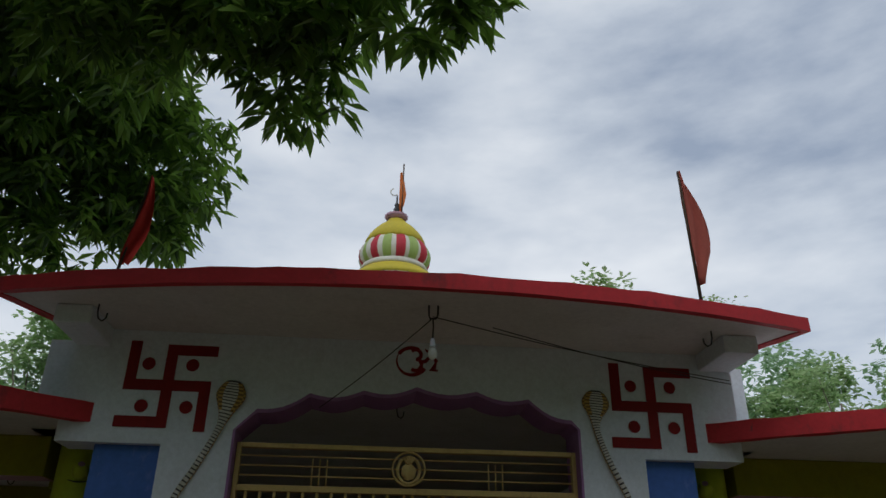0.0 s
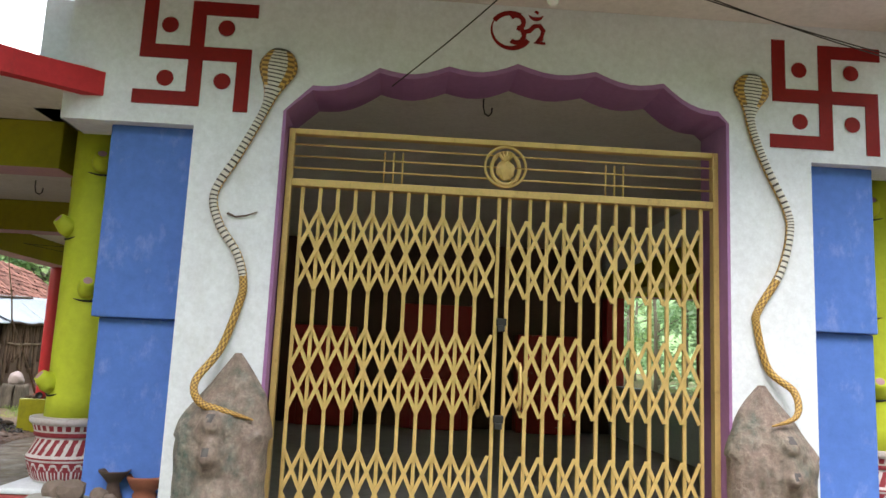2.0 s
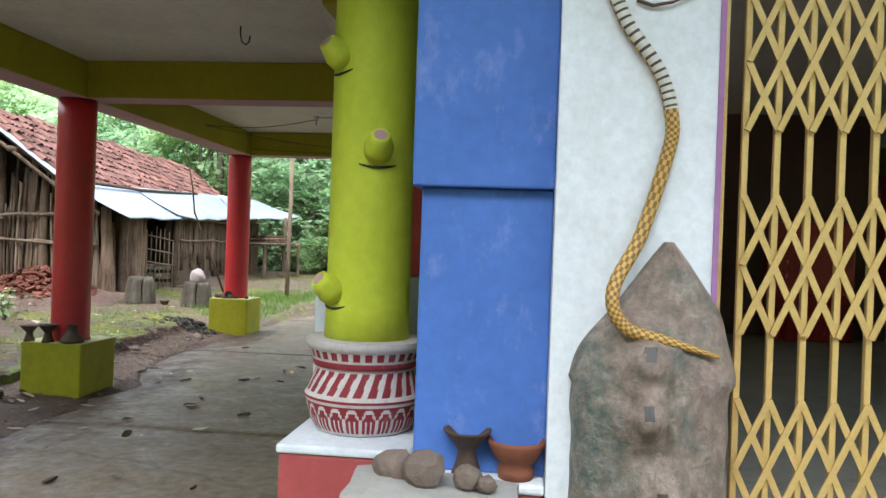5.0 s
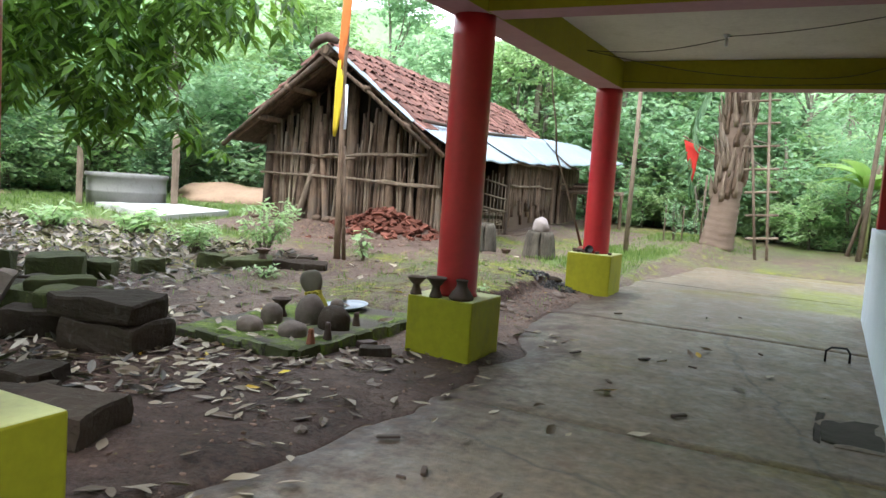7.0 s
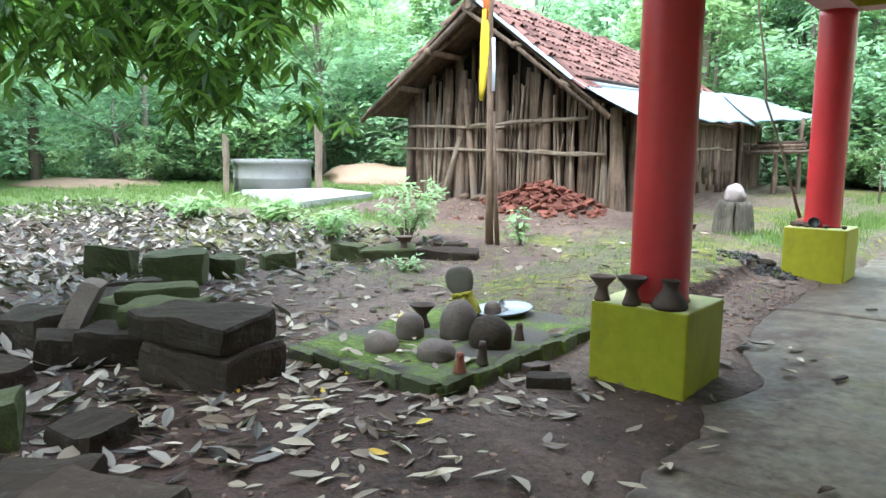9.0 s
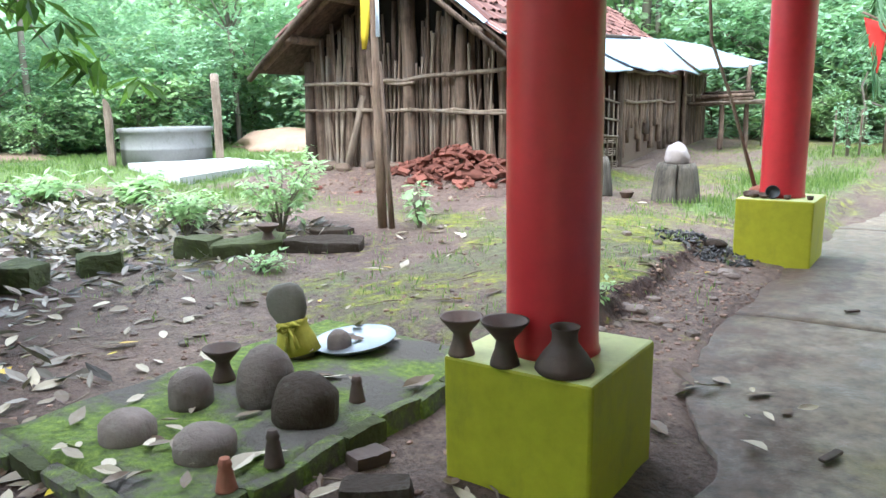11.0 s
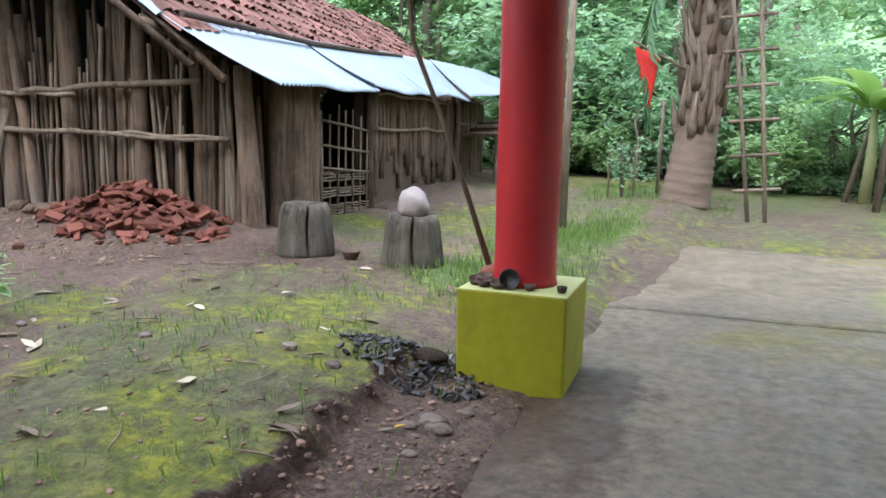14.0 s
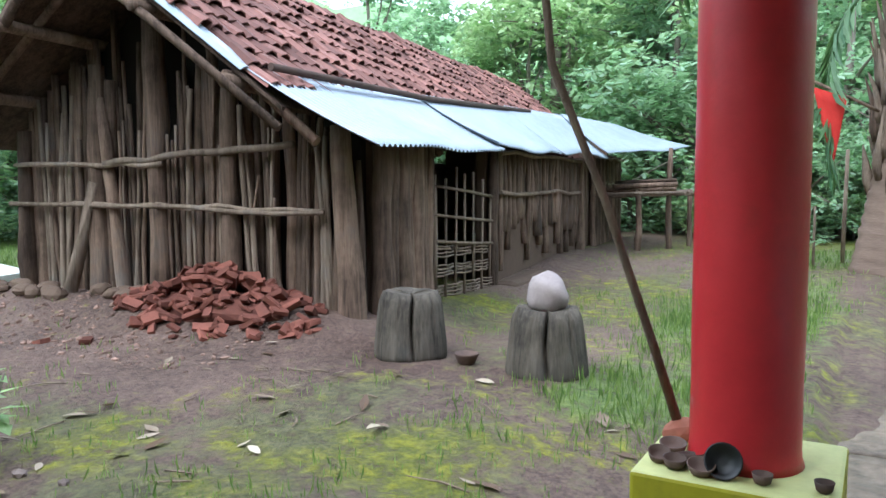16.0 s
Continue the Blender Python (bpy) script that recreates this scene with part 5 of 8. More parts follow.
    # tiles of the near slope: one shared barrel tile, laid unevenly
    def tile_bm():
        bm = bmesh.new()
        rows = []
        for t in (0.0, 1.0):
            r = 0.074 + 0.014 * t
            rows.append([bm.verts.new((-0.135 + 0.27 * t, r * math.sin(radians(a)), r * math.cos(radians(a)) - 0.03)) for a in (-80, -40, 0, 40, 80)])
            rows.append([bm.verts.new((-0.135 + 0.27 * t, (r - 0.012) * math.sin(radians(a)), (r - 0.012) * math.cos(radians(a)) - 0.03)) for a in (-80, -40, 0, 40, 80)])
        o0, i0, o1, i1 = rows
        for k in range(4):
            bm.faces.new((o0[k], o0[k + 1], o1[k + 1], o1[k]))
            bm.faces.new((i0[k + 1], i0[k], i1[k], i1[k + 1]))
            bm.faces.new((o1[k], o1[k + 1], i1[k + 1], i1[k]))
            bm.faces.new((o0[k + 1], o0[k], i0[k], i0[k + 1]))
        bmesh.ops.recalc_face_normals(bm, faces=bm.faces)
        return bm
    one = None
    rest = bmesh.new()
    src = tile_bm()
    count = 0
    vv = -0.94
    while vv < 9.7:
        low = 0.55 - 0.055 * max(0, vv)
        s = 0.0
        while True:
            uu = low + 0.18 * s
            if uu > RIDGE_U + 0.02:
                break
            s += 1
            if vv < verge_v(uu) + 0.06:
                continue
            y = vv + rng.uniform(-0.025, 0.025)
            m = pose(-uu, y, slope_z(uu) + 0.055 + rng.uniform(-0.012, 0.022), rng.uniform(-11, 11), 37.7 + rng.uniform(-8, 4), rng.uniform(-10, 10))
            if count < 300 and vv < 3.6:
                if one is None:
                    one = part("roof_tile", src.copy(), tile_clay, hut)
                    o = one
                else:
                    o = one.copy()
                    scene.collection.objects.link(o)
                o.matrix_basis = m
                count += 1
            else:
                vs = {}
                for f in src.faces:
                    fv = []
                    for w in f.verts:
                        if w not in vs:
                            vs[w] = rest.verts.new(m @ w.co)
                        fv.append(vs[w])
                    rest.faces.new(fv)
        vv += 0.14
    o = part("roof_tiles", rest, tile_clay_far, hut)
    o["kind"] = "stuff"
    # tiles along the far slope's edge and eave
    rest = bmesh.new()
    for vv in np.arange(-0.96, 9.6, 0.13):
        for uu in (np.arange(RIDGE_U + 0.1, 4.4, 0.17) if vv < 0.1 else [RIDGE_U + 0.1]):
            if vv < verge_v(uu) + 0.02:
                continue
            m = pose(-uu, vv + rng.uniform(-0.02, 0.02), slope_z(uu) + 0.05 + rng.uniform(-0.01, 0.02), rng.uniform(-9, 9), -35.7 + 180 + rng.uniform(-5, 5), 0) @ pose(0, 0, 0, 180, 0, 0)
            vs = {}
            for f in src.faces:
                fv = []
                for w in f.verts:
                    if w not in vs:
                        vs[w] = rest.verts.new(m @ w.co)
                    fv.append(vs[w])
                rest.faces.new(fv)
    src.free()
    o = part("verge_tiles", rest, tile_clay_far, hut)
    o["kind"] = "stuff"
    return hut


build_hut()


def at_hut(u, v, z):
    return HUT @ Vector((-u, v, z))


# broken tile heap and mud by the gable
def heap():
    rng = random.Random(3)
    c = at_hut(1.15, -0.42, 0)
    g = ground_z(c.x, c.y)
    h = thing("brick_heap", pose(c.x, c.y, g), "heap of broken red tiles and bricks against the hut", "rubble heap")
    shapes = []
    for k in range(6):
        bm = block((0.14, 0.075, 0.035), k * 3.1, 0.03, 1)
        ob = part("brick_piece", bm, brick_red, h)
        ob.location = (0, 0, 0)
        shapes.append(ob)
    for k in range(280):
        r, a = rng.random() ** 0.6, rng.uniform(0, 2 * math.pi)
        x, y = 1.08 * r * math.cos(a), 0.46 * r * math.sin(a)
        z = 0.36 * (1 - r) ** 0.9 * (1 - abs(x) * 0.25) * rng.uniform(0.75, 1.1) - 0.02 + min(0.0, ground_z(c.x + x, c.y + y) - g)
        o = shapes[k % 6] if k < 6 else shapes[k % 6].copy()
        if k >= 6:
            scene.collection.objects.link(o)
        s = rng.uniform(0.6, 1.25)
        o.matrix_basis = pose(x, y, z, rng.uniform(-40, 40), rng.uniform(-40, 40), rng.uniform(0, 360) + 6) @ Matrix.Scale(s, 4)
    bm = rock((0.8, 0.28, 0.16), 4, 0.15, 3)
    part("heap_core", bm, brick_red, h).location = (0, 0, -0.05)
    for k in range(16):
        p = at_hut(rng.uniform(2.0, 3.9), rng.uniform(-0.55, -0.25), 0)
        o = tagged(part("mud_clod", rock((rng.uniform(0.07, 0.14), rng.uniform(0.06, 0.1), rng.uniform(0.05, 0.08)), k, 0.25), mud), "dried brown mud clod by the hut wall", "clod", "mud clods")
        o.location = (p.x, p.y, ground_z(p.x, p.y) + 0.025)
    for k in range(4):
        p = at_hut(rng.uniform(1.0, 3.6), rng.uniform(-1.6, -0.9), 0)
        o = tagged(part("brick_bit", block((0.12, 0.08, 0.04), k * 1.7, 0.03, 1), brick_red), "loose broken brick on the ground", "brick", "loose bricks")
        o.matrix_world = pose(p.x, p.y, ground_z(p.x, p.y) - 0.006, rng.uniform(-8, 8), rng.uniform(-8, 8), rng.uniform(0, 360))


heap()


def stump(x, y, h, r, seed, label, top=None):
    g = ground_z(x, y)
    s = thing("stump", pose(x, y, g - 0.03), label, "tree stump", "stumps")
    bm = bmesh.new()
    sides, rings = 120, []
    for k in range(9):
        t = k / 8
        ring = []
        for i in range(sides):
            a = 2 * math.pi * i / sides
            q = r * (1.1 - 0.24 * max(0, t - 0.2) - 0.1 * max(0, t - 0.85) / 0.15) * (1 + 0.05 * noise.noise(Vector((math.cos(a) * 1.6, math.sin(a) * 1.6, seed))) + 0.03 * noise.noise(Vector((math.cos(a) * 6, math.sin(a) * 6, seed + t))))
            for crack, deep, wide, rise in ((seed % 6.28, 0.7, 0.06, 0.0), ((seed + 2.1) % 6.28, 0.6, 0.06, 0.1), ((seed + 3.9) % 6.28, 0.7, 0.06, 0.0), ((seed + 0.72) % 6.28, 0.12, 0.06, 0.0), ((seed - 0.4) % 6.28, 0.07, 0.07, 0.3), ((seed + 1.3) % 6.28, 0.14, 0.07, 0.0), ((seed - 1.05) % 6.28, 0.12, 0.07, 0.0)):
                d = abs((a - crack + 0.05 * math.sin(5 * t + seed) + math.pi) % (2 * math.pi) - math.pi)
                q -= r * deep * max(0, 1 - d / wide) * max(0, (t - rise)) ** 0.4
            ring.append(bm.verts.new((q * math.cos(a), q * math.sin(a), h * t + 0.02 * t * noise.noise(Vector((math.cos(a) * 2, math.sin(a) * 2, seed))))))
        rings.append(ring)
    for r0, r1 in zip(rings, rings[1:]):
        for i in range(sides):
            bm.faces.new((r0[i], r0[(i + 1) % sides], r1[(i + 1) % sides], r1[i])).smooth = True
    c = bm.verts.new((0, 0, h - 0.03))
    for i in range(sides):
        bm.faces.new((rings[-1][i], rings[-1][(i + 1) % sides], c))
    bm.faces.new(list(reversed(rings[0])))
    part("trunk", bm, stump_wood, s)
    return g


S1 = (-7.9, 15.22)
S2 = (-6.95, 15.3)
stump(*S1, 0.46, 0.225, 5.35, "split grey wooden stump on the grass")
g2 = stump(*S2, 0.44, 0.232, 5.12, "cracked grey wooden stump with a stone on top")
o = tagged(part("round_stone", rock((0.13, 0.125, 0.135), 9, 0.2, 3), surface("pale_round_stone", (0.3, 0.25, 0.235), (0.17, 0.14, 0.13), 0.75, 30, 5, 0.7, 0.4), smooth=True), "pale rounded stone resting on a stump", "stone")
o.location = (S2[0], S2[1] + 0.02, g2 + 0.385 + 0.1)


# ---- yard ----
def bowl_stand(name, x, y, z, h, r, mat, label, group, seed, lamp=True):
    """A turned clay lamp: a foot, a waist and a hollow bowl."""
    prof = [(r * 0.62, 0), (r * 0.6, h * 0.08), (r * 0.42, h * 0.35), (r * 0.36, h * 0.55), (r * 0.55, h * 0.68), (r * 0.95, h * 0.93), (r, h), (r * 0.9, h * 0.985), (r * 0.6, h * 0.8), (r * 0.2, h * 0.74)]
    o = tagged(part(name, lathe(prof, 20), mat), label, "clay lamp", group)
    o.matrix_world = pose(x, y, z, 0, 0, seed * 40)
    return o


def shrine_platform():
    g = -0.02
    m = moss_material()
    bm = bmesh.new()
    nx, ny = 26, 40
    rows = []
    for j in range(ny + 1):
        row = []
        for i in range(nx + 1):
            x, y = -7.35 + 1.17 * i / nx, 8.47 + 1.84 * j / ny
            edge = 0.03 if i in (0, nx) or j in (0, ny) else 0
            row.append(bm.verts.new((x + 0.03 * noise.noise(Vector((y * 2, 0, 1))) * (i / nx), y + 0.04 * noise.noise(Vector((x * 2, 3, 1))) * (1 - j / ny), 0.085 - edge + 0.014 * noise.noise(Vector((x * 5, y * 5, 2))))))
        rows.append(row)
    for r0, r1 in zip(rows, rows[1:]):
        for k in range(nx):
            bm.faces.new((r0[k], r0[k + 1], r1[k + 1], r1[k])).smooth = True
    ex = bmesh.ops.extrude_face_region(bm, geom=list(bm.faces))
    bmesh.ops.translate(bm, verts=[v for v in ex["geom"] if isinstance(v, bmesh.types.BMVert)], vec=(0, 0, -0.17))
    bmesh.ops.recalc_face_normals(bm, faces=bm.faces)
    plat = thing("shrine_platform", pose(0, 0, 0), "low square stone platform covered with green moss", "platform")
    part("top", bm, m, plat)
    r = random.Random(14)
    kerb = [(-6.175, 8.5 + 0.225 * k + 0.11, 0.07, 0.2) for k in range(8)] + [(-7.3 + 0.22 * k + 0.11, 8.455, 0.2, 0.07) for k in range(5)]
    for k, (x, y, sx, sy) in enumerate(kerb):
        o = part("edge_stone", block((sx * (1.14 if sx > 0.1 else 1), sy * (1.14 if sy > 0.1 else 1), 0.122), k * 1.9, 0.025, 4), m if k % 3 else mossy_stone, plat)
        o.matrix_basis = pose(x + r.uniform(-0.012, 0.012), y, -0.04, r.uniform(-3, 3), r.uniform(-3, 3), r.uniform(-4, 4))
    top = 0.085
    domes = (("A", -6.83, 8.73, 0.1, 0.11), ("B", -6.9, 9.06, 0.09, 0.16), ("C", -6.68, 9.27, 0.122, 0.235), ("D", -6.485, 8.81, 0.108, 0.105), ("E", -6.4, 9.22, 0.132, 0.185), ("F", -6.88, 9.92, 0.06, 0.1))
    for k, (_, x, y, r, h) in enumerate(domes):
        prof = [(r * 0.98, -0.02)] + [(r * (1.0 - 0.0 * t) * math.sqrt(max(0.0, 1 - max(0, (t - 0.35) / 0.65) ** 2)), h * t) for t in (0.15, 0.35, 0.5, 0.62, 0.74, 0.84, 0.92, 0.97)] + [(0.012, h)]
        bm = lathe(prof, 24)
        for v in bm.verts:
            v.co += v.co.normalized() * r * (0.1 * noise.noise(v.co * 9 + Vector((k * 5, 0, 0))) + 0.05 * noise.noise(v.co * 28 + Vector((k * 5, 3, 0))))
        o = tagged(part("dome_stone", bm, dark_stone if k == 4 else idol_stone), "rounded brown worship stone on the mossy platform" if k != 4 else "rounded grey worship stone on the mossy platform", "stone", "worship stones")
        o.matrix_world = pose(x, y, top, 0, 0, k * 50)
    # the upright carved slab, with a yellow cloth tied round it
    idol = thing("idol_slab", pose(-6.97, 9.74, 0.075, -4, -12, 32), "upright dark carved stone wrapped in a yellow cloth", "idol stone")
    bm = bmesh.new()
    rows = []
    for w, d, z in ((0.075, 0.055, 0.0), (0.07, 0.055, 0.06), (0.056, 0.045, 0.12), (0.054, 0.042, 0.17), (0.075, 0.042, 0.2), (0.094, 0.042, 0.24), (0.1, 0.04, 0.28), (0.096, 0.038, 0.32), (0.076, 0.034, 0.352), (0.04, 0.026, 0.372)):
        rows.append([bm.verts.new((w * math.cos(a) * (1 + 0.06 * noise.noise(Vector((math.cos(a) * 2, z * 9, 1)))), d * math.sin(a), z)) for a in np.linspace(0, 2 * math.pi, 25)[:-1]])
    for r0, r1 in zip(rows, rows[1:]):
        for k in range(24):
            bm.faces.new((r0[k], r0[(k + 1) % 24], r1[(k + 1) % 24], r1[k])).smooth = True
    bm.faces.new(rows[-1])
    bm.faces.new(list(reversed(rows[0])))
    part("stone", bm, surface("idol_dark", (0.12, 0.105, 0.085), (0.05, 0.045, 0.036), 0.7, 30, 8, 0.9, 0.6), idol)
    mustard = surface("mustard_cloth", (0.34, 0.29, 0.04), (0.16, 0.14, 0.025), 0.85, 50, 8, 0.7, 0.4)
    bm = lathe([(0.078, 0.02), (0.098, 0.025), (0.086, 0.09), (0.07, 0.14), (0.066, 0.165), (0.072, 0.18), (0.058, 0.19)], 40, lobes=18, depth=0.14, cap=False)
    for v in bm.verts:
        v.co.y *= 0.8
    part("cloth", bm, mustard, idol, "mustard yellow cloth wrap")
    bm = bmesh.new()
    for sx in (-1, 1):
        add_tube(bm, [(0, -0.06, 0.165), (sx * 0.03, -0.08, 0.185), (sx * 0.05, -0.075, 0.165), (sx * 0.03, -0.075, 0.15), (0, -0.06, 0.16)], [0.008, 0.012, 0.012, 0.01, 0.008], 7)
        add_tube(bm, [(0, -0.062, 0.16), (sx * 0.02, -0.085, 0.12), (sx * 0.03, -0.09, 0.06)], [0.008, 0.01, 0.012], 7)
    part("knot", bm, mustard, idol, "knotted cloth bow")
    # metal plate
    o = tagged(part("metal_plate", lathe([(0.05, 0.006), (0.17, 0.004), (0.205, 0.02), (0.215, 0.03), (0.21, 0.022), (0.17, 0.0), (0.05, 0.0)], 32), surface("steel_plate", (0.3, 0.32, 0.35), (0.18, 0.19, 0.2), 0.45, 20, 6, 0.6, 0.1, metal=0.8)), "round grey steel plate on the platform", "plate")
    o.matrix_world = pose(-6.84, 9.99, 0.1, 4, -3, 0)
    bowl_stand("clay_lamp", -7.02, 9.32, top, 0.15, 0.085, old_clay, "sooty clay lamp standing on the mossy platform", "clay lamps", 1)
    for k, (x, y, h) in enumerate(((-6.36, 9.47, 0.11), (-6.22, 8.69, 0.11), (-6.22, 8.89, 0.13))):
        o = tagged(part("clay_cone", lathe([(0.036, 0), (0.034, 0.01), (0.024, h * 0.6), (0.02, h * 0.72), (0.024, h * 0.78), (0.016, h)], 14), clay if k % 2 else old_clay), "small conical clay figure on the platform edge", "clay cone", "clay cones")
        o.location = (x, y, top - 0.006)


def moss_material():
    m, n, l, b = nodes_of("mossy_platform")
    fine, big = noise_at(n, l, 26, 6, 0.7), noise_at(n, l, 3.2, 6, 0.6)
    green = ramp(n, l, fine, [(0.3, (0.05, 0.07, 0.015)), (0.55, (0.13, 0.18, 0.02)), (0.75, (0.24, 0.3, 0.04))])
    f = n.new("ShaderNodeMapRange")
    f.inputs["From Min"].default_value, f.inputs["From Max"].default_value = 0.42, 0.56
    l.new(big, f.inputs["Value"])
    l.new(mix(n, l, f.outputs["Result"], (0.1, 0.082, 0.068), green), b.inputs["Base Color"])
    b.inputs["Roughness"].default_value = 0.9
    bump(n, l, b, fine, 1.0, 0.03)
    return m


shrine_platform()
for k, (x, y) in enumerate(((-5.73, 9.31), (-5.555, 9.3))):
    bowl_stand("clay_lamp", x, y, 0.443, 0.135 + 0.015 * k, 0.074 + 0.006 * k, old_clay, "dark clay lamp standing on the pillar's plinth", "clay lamps", k)
o = tagged(part("clay_pot", lathe([(0.086, 0), (0.094, 0.01), (0.09, 0.028), (0.07, 0.06), (0.05, 0.085), (0.041, 0.1), (0.04, 0.125), (0.046, 0.142), (0.048, 0.148), (0.042, 0.146), (0.034, 0.128), (0.03, 0.09)], 28), old_clay), "brown narrow-necked clay pot on the pillar's plinth", "clay pot")
o.location = (-5.365, 9.345, 0.443)
for k, (x, y, tilt, r) in enumerate(((-5.70, 13.33, 8, 0.042), (-5.63, 13.25, -10, 0.038), (-5.665, 13.2, 5, 0.034), (-5.59, 13.19, 12, 0.04), (-5.43, 13.2, 0, 0.028), (-5.28, 13.22, 0, 0.026), (-5.72, 13.24, 20, 0.034))):
    o = tagged(part("clay_dish", lathe([(r * 0.5, 0), (r * 0.8, 0.006), (r, 0.03), (r * 0.92, 0.03), (r * 0.7, 0.012), (r * 0.2, 0.009)], 18), old_clay), "small sooty clay dish on the pillar's plinth", "clay dish", "clay dishes")
    o.matrix_world = pose(x - 0.02, y, 0.564 + 0.004 * (tilt != 0), tilt, tilt * 0.4, 0)
o = tagged(part("clay_dish", lathe([(0.016, 0), (0.04, 0.01), (0.052, 0.036), (0.047, 0.036), (0.036, 0.013), (0.012, 0.008)], 20), black_iron), "black bowl leaning on the red pillar", "clay dish", "clay dishes")
o.matrix_world = pose(-5.555, 13.215, 0.602, 68, 0, 10)
o = tagged(part("coconut_husk", rock((0.075, 0.05, 0.035), 4, 0.2), clay), "brown dried coconut husk on the plinth", "husk")
o.matrix_world = pose(-5.72, 13.47, 0.593, 20, -15, 30)
o = tagged(part("leaning_stick", tube([(-5.73, 13.5, 0.566), (-5.81, 13.375, 0.92), (-5.9, 13.185, 1.35), (-6.005, 13.04, 1.72), (-6.02, 12.985, 2.05), (-6.085, 12.92, 2.5), (-6.11, 12.86, 3.0)], [0.015, 0.014, 0.013, 0.012, 0.01, 0.008, 0.005], 8, rng=random.Random(2), lump=0.2), pale_log, smooth=True), "knotty brown stick leaning beside the red pillar", "stick")
o = tagged(part("clay_bowl", lathe([(0.036, 0), (0.055, 0.015), (0.078, 0.065), (0.083, 0.078), (0.076, 0.076), (0.052, 0.024), (0.015, 0.017)], 22), old_clay), "small brown clay bowl in the grass by the stumps", "clay bowl")
o.location = (-7.46, 15.2, ground_z(-7.46, 15.2) - 0.005)


def stone_pile():
    rng = random.Random(8)
    rows = [  # x, y, z, sizes, yaw, mossy
        (-7.3, 7.88, 0.0, (0.64, 0.42, 0.22), 20, 0), (-7.36, 7.9, 0.21, (0.64, 0.42, 0.17), 14, 0),
        (-7.95, 7.82, 0.0, (0.5, 0.4, 0.2), 45, 0), (-7.9, 8.02, 0.19, (0.5, 0.34, 0.13), 38, 1), (-8.35, 8.05, 0.0, (0.45, 0.36, 0.26), 10, 1),
        (-8.3, 8.2, 0.25, (0.46, 0.3, 0.1), 52, 1), (-8.85, 8.15, 0.0, (0.4, 0.32, 0.24), 80, 0), (-8.7, 7.6, 0.0, (0.42, 0.35, 0.22), 20, 0),
        (-10.0, 9.35, 0.0, (0.5, 0.36, 0.3), 48, 1), (-9.95, 9.85, 0.0, (0.3, 0.3, 0.2), 30, 1), (-9.85, 10.4, 0.0, (0.36, 0.26, 0.17), 60, 1), (-10.7, 9.1, 0.0, (0.4, 0.3, 0.3), 45, 1), (-9.4, 8.6, 0.0, (0.36, 0.3, 0.2), 70, 0),
        (-6.1, 6.66, 0.0, (0.48, 0.4, 0.17), 20, 0), (-6.5, 6.62, 0.0, (0.42, 0.36, 0.15), 40, 0), (-6.95, 7.1, 0.0, (0.28, 0.24, 0.12), 10, 0), (-6.15, 6.3, 0.0, (0.36, 0.3, 0.2), 60, 0),
        (-7.3, 6.75, 0.0, (0.4, 0.34, 0.2), 70, 1), (-8.0, 7.1, 0.0, (0.3, 0.3, 0.15), 20, 0), (-6.75, 6.5, 0.0, (0.26, 0.24, 0.16), 20, 1), (-8.1, 7.5, 0.0, (0.3, 0.2, 0.2), 60, 0),
        (-9.25, 11.35, 0.0, (0.6, 0.28, 0.14), 55, 1), (-8.75, 11.75, 0.0, (0.6, 0.28, 0.11), 35, 0), (-9.55, 11.1, 0.0, (0.3, 0.26, 0.18), 20, 1), (-9.0, 12.1, 0, (0.36, 0.25, 0.08), 20, 0)]
    for k, (x, y, z, size, yaw, mossy) in enumerate(rows):
        o = part("stone_slab", block(size, k * 2.7, 0.042, 6), mossy_stone if mossy else dark_stone)
        tagged(o, "mossy rough stone block on the earth" if mossy else "damp dark rough stone block on the earth", "stone block", "stone blocks")
        o.matrix_world = pose(x, y, ground_z(x, y) - 0.02 + z, rng.uniform(-2, 2), rng.uniform(-2, 2), yaw)
    o = tagged(part("stone_post", block((0.13, 0.1, 0.5), 41, 0.03, 2), idol_stone), "brown stone post leaning on the pile", "stone post")
    o.matrix_world = pose(-8.45, 7.62, -0.02, -18, 20, 30)
    o = tagged(part("loose_brick", block((0.22, 0.11, 0.08), 7, 0.03, 4), dark_stone), "dark damp brick by the plinth", "brick", "loose bricks")
    o.matrix_world = pose(-5.87, 9.02, -0.01, 0, 0, 35)
    o = tagged(part("loose_brick", block((0.13, 0.09, 0.06), 9, 0.03, 4), old_clay), "broken red brick by the platform", "brick", "loose bricks")
    o.matrix_world = pose(-6.08, 9.2, -0.01, 0, 0, 70)
    bowl_stand("clay_lamp", -9.1, 11.45, ground_z(-9.1, 11.45) + 0.1, 0.14, 0.1, old_clay, "brown clay lamp on a stone by the shrub", "clay lamps", 3)
    for k in range(45):
        x, y = rng.uniform(-8.6, -5.2), rng.uniform(6.0, 13.0)
        if -7.4 < x < -6.2 and 8.5 < y < 10.4:
            continue
        s = rng.uniform(0.015, 0.05)
        o = tagged(part("pebble", rock((s, s * 0.8, s * 0.6), k, 0.25, 1), idol_stone), "small brown pebble on the earth", "pebble", "pebbles")
        o.location = (x, y, ground_z(x, y) + s * 0.2)
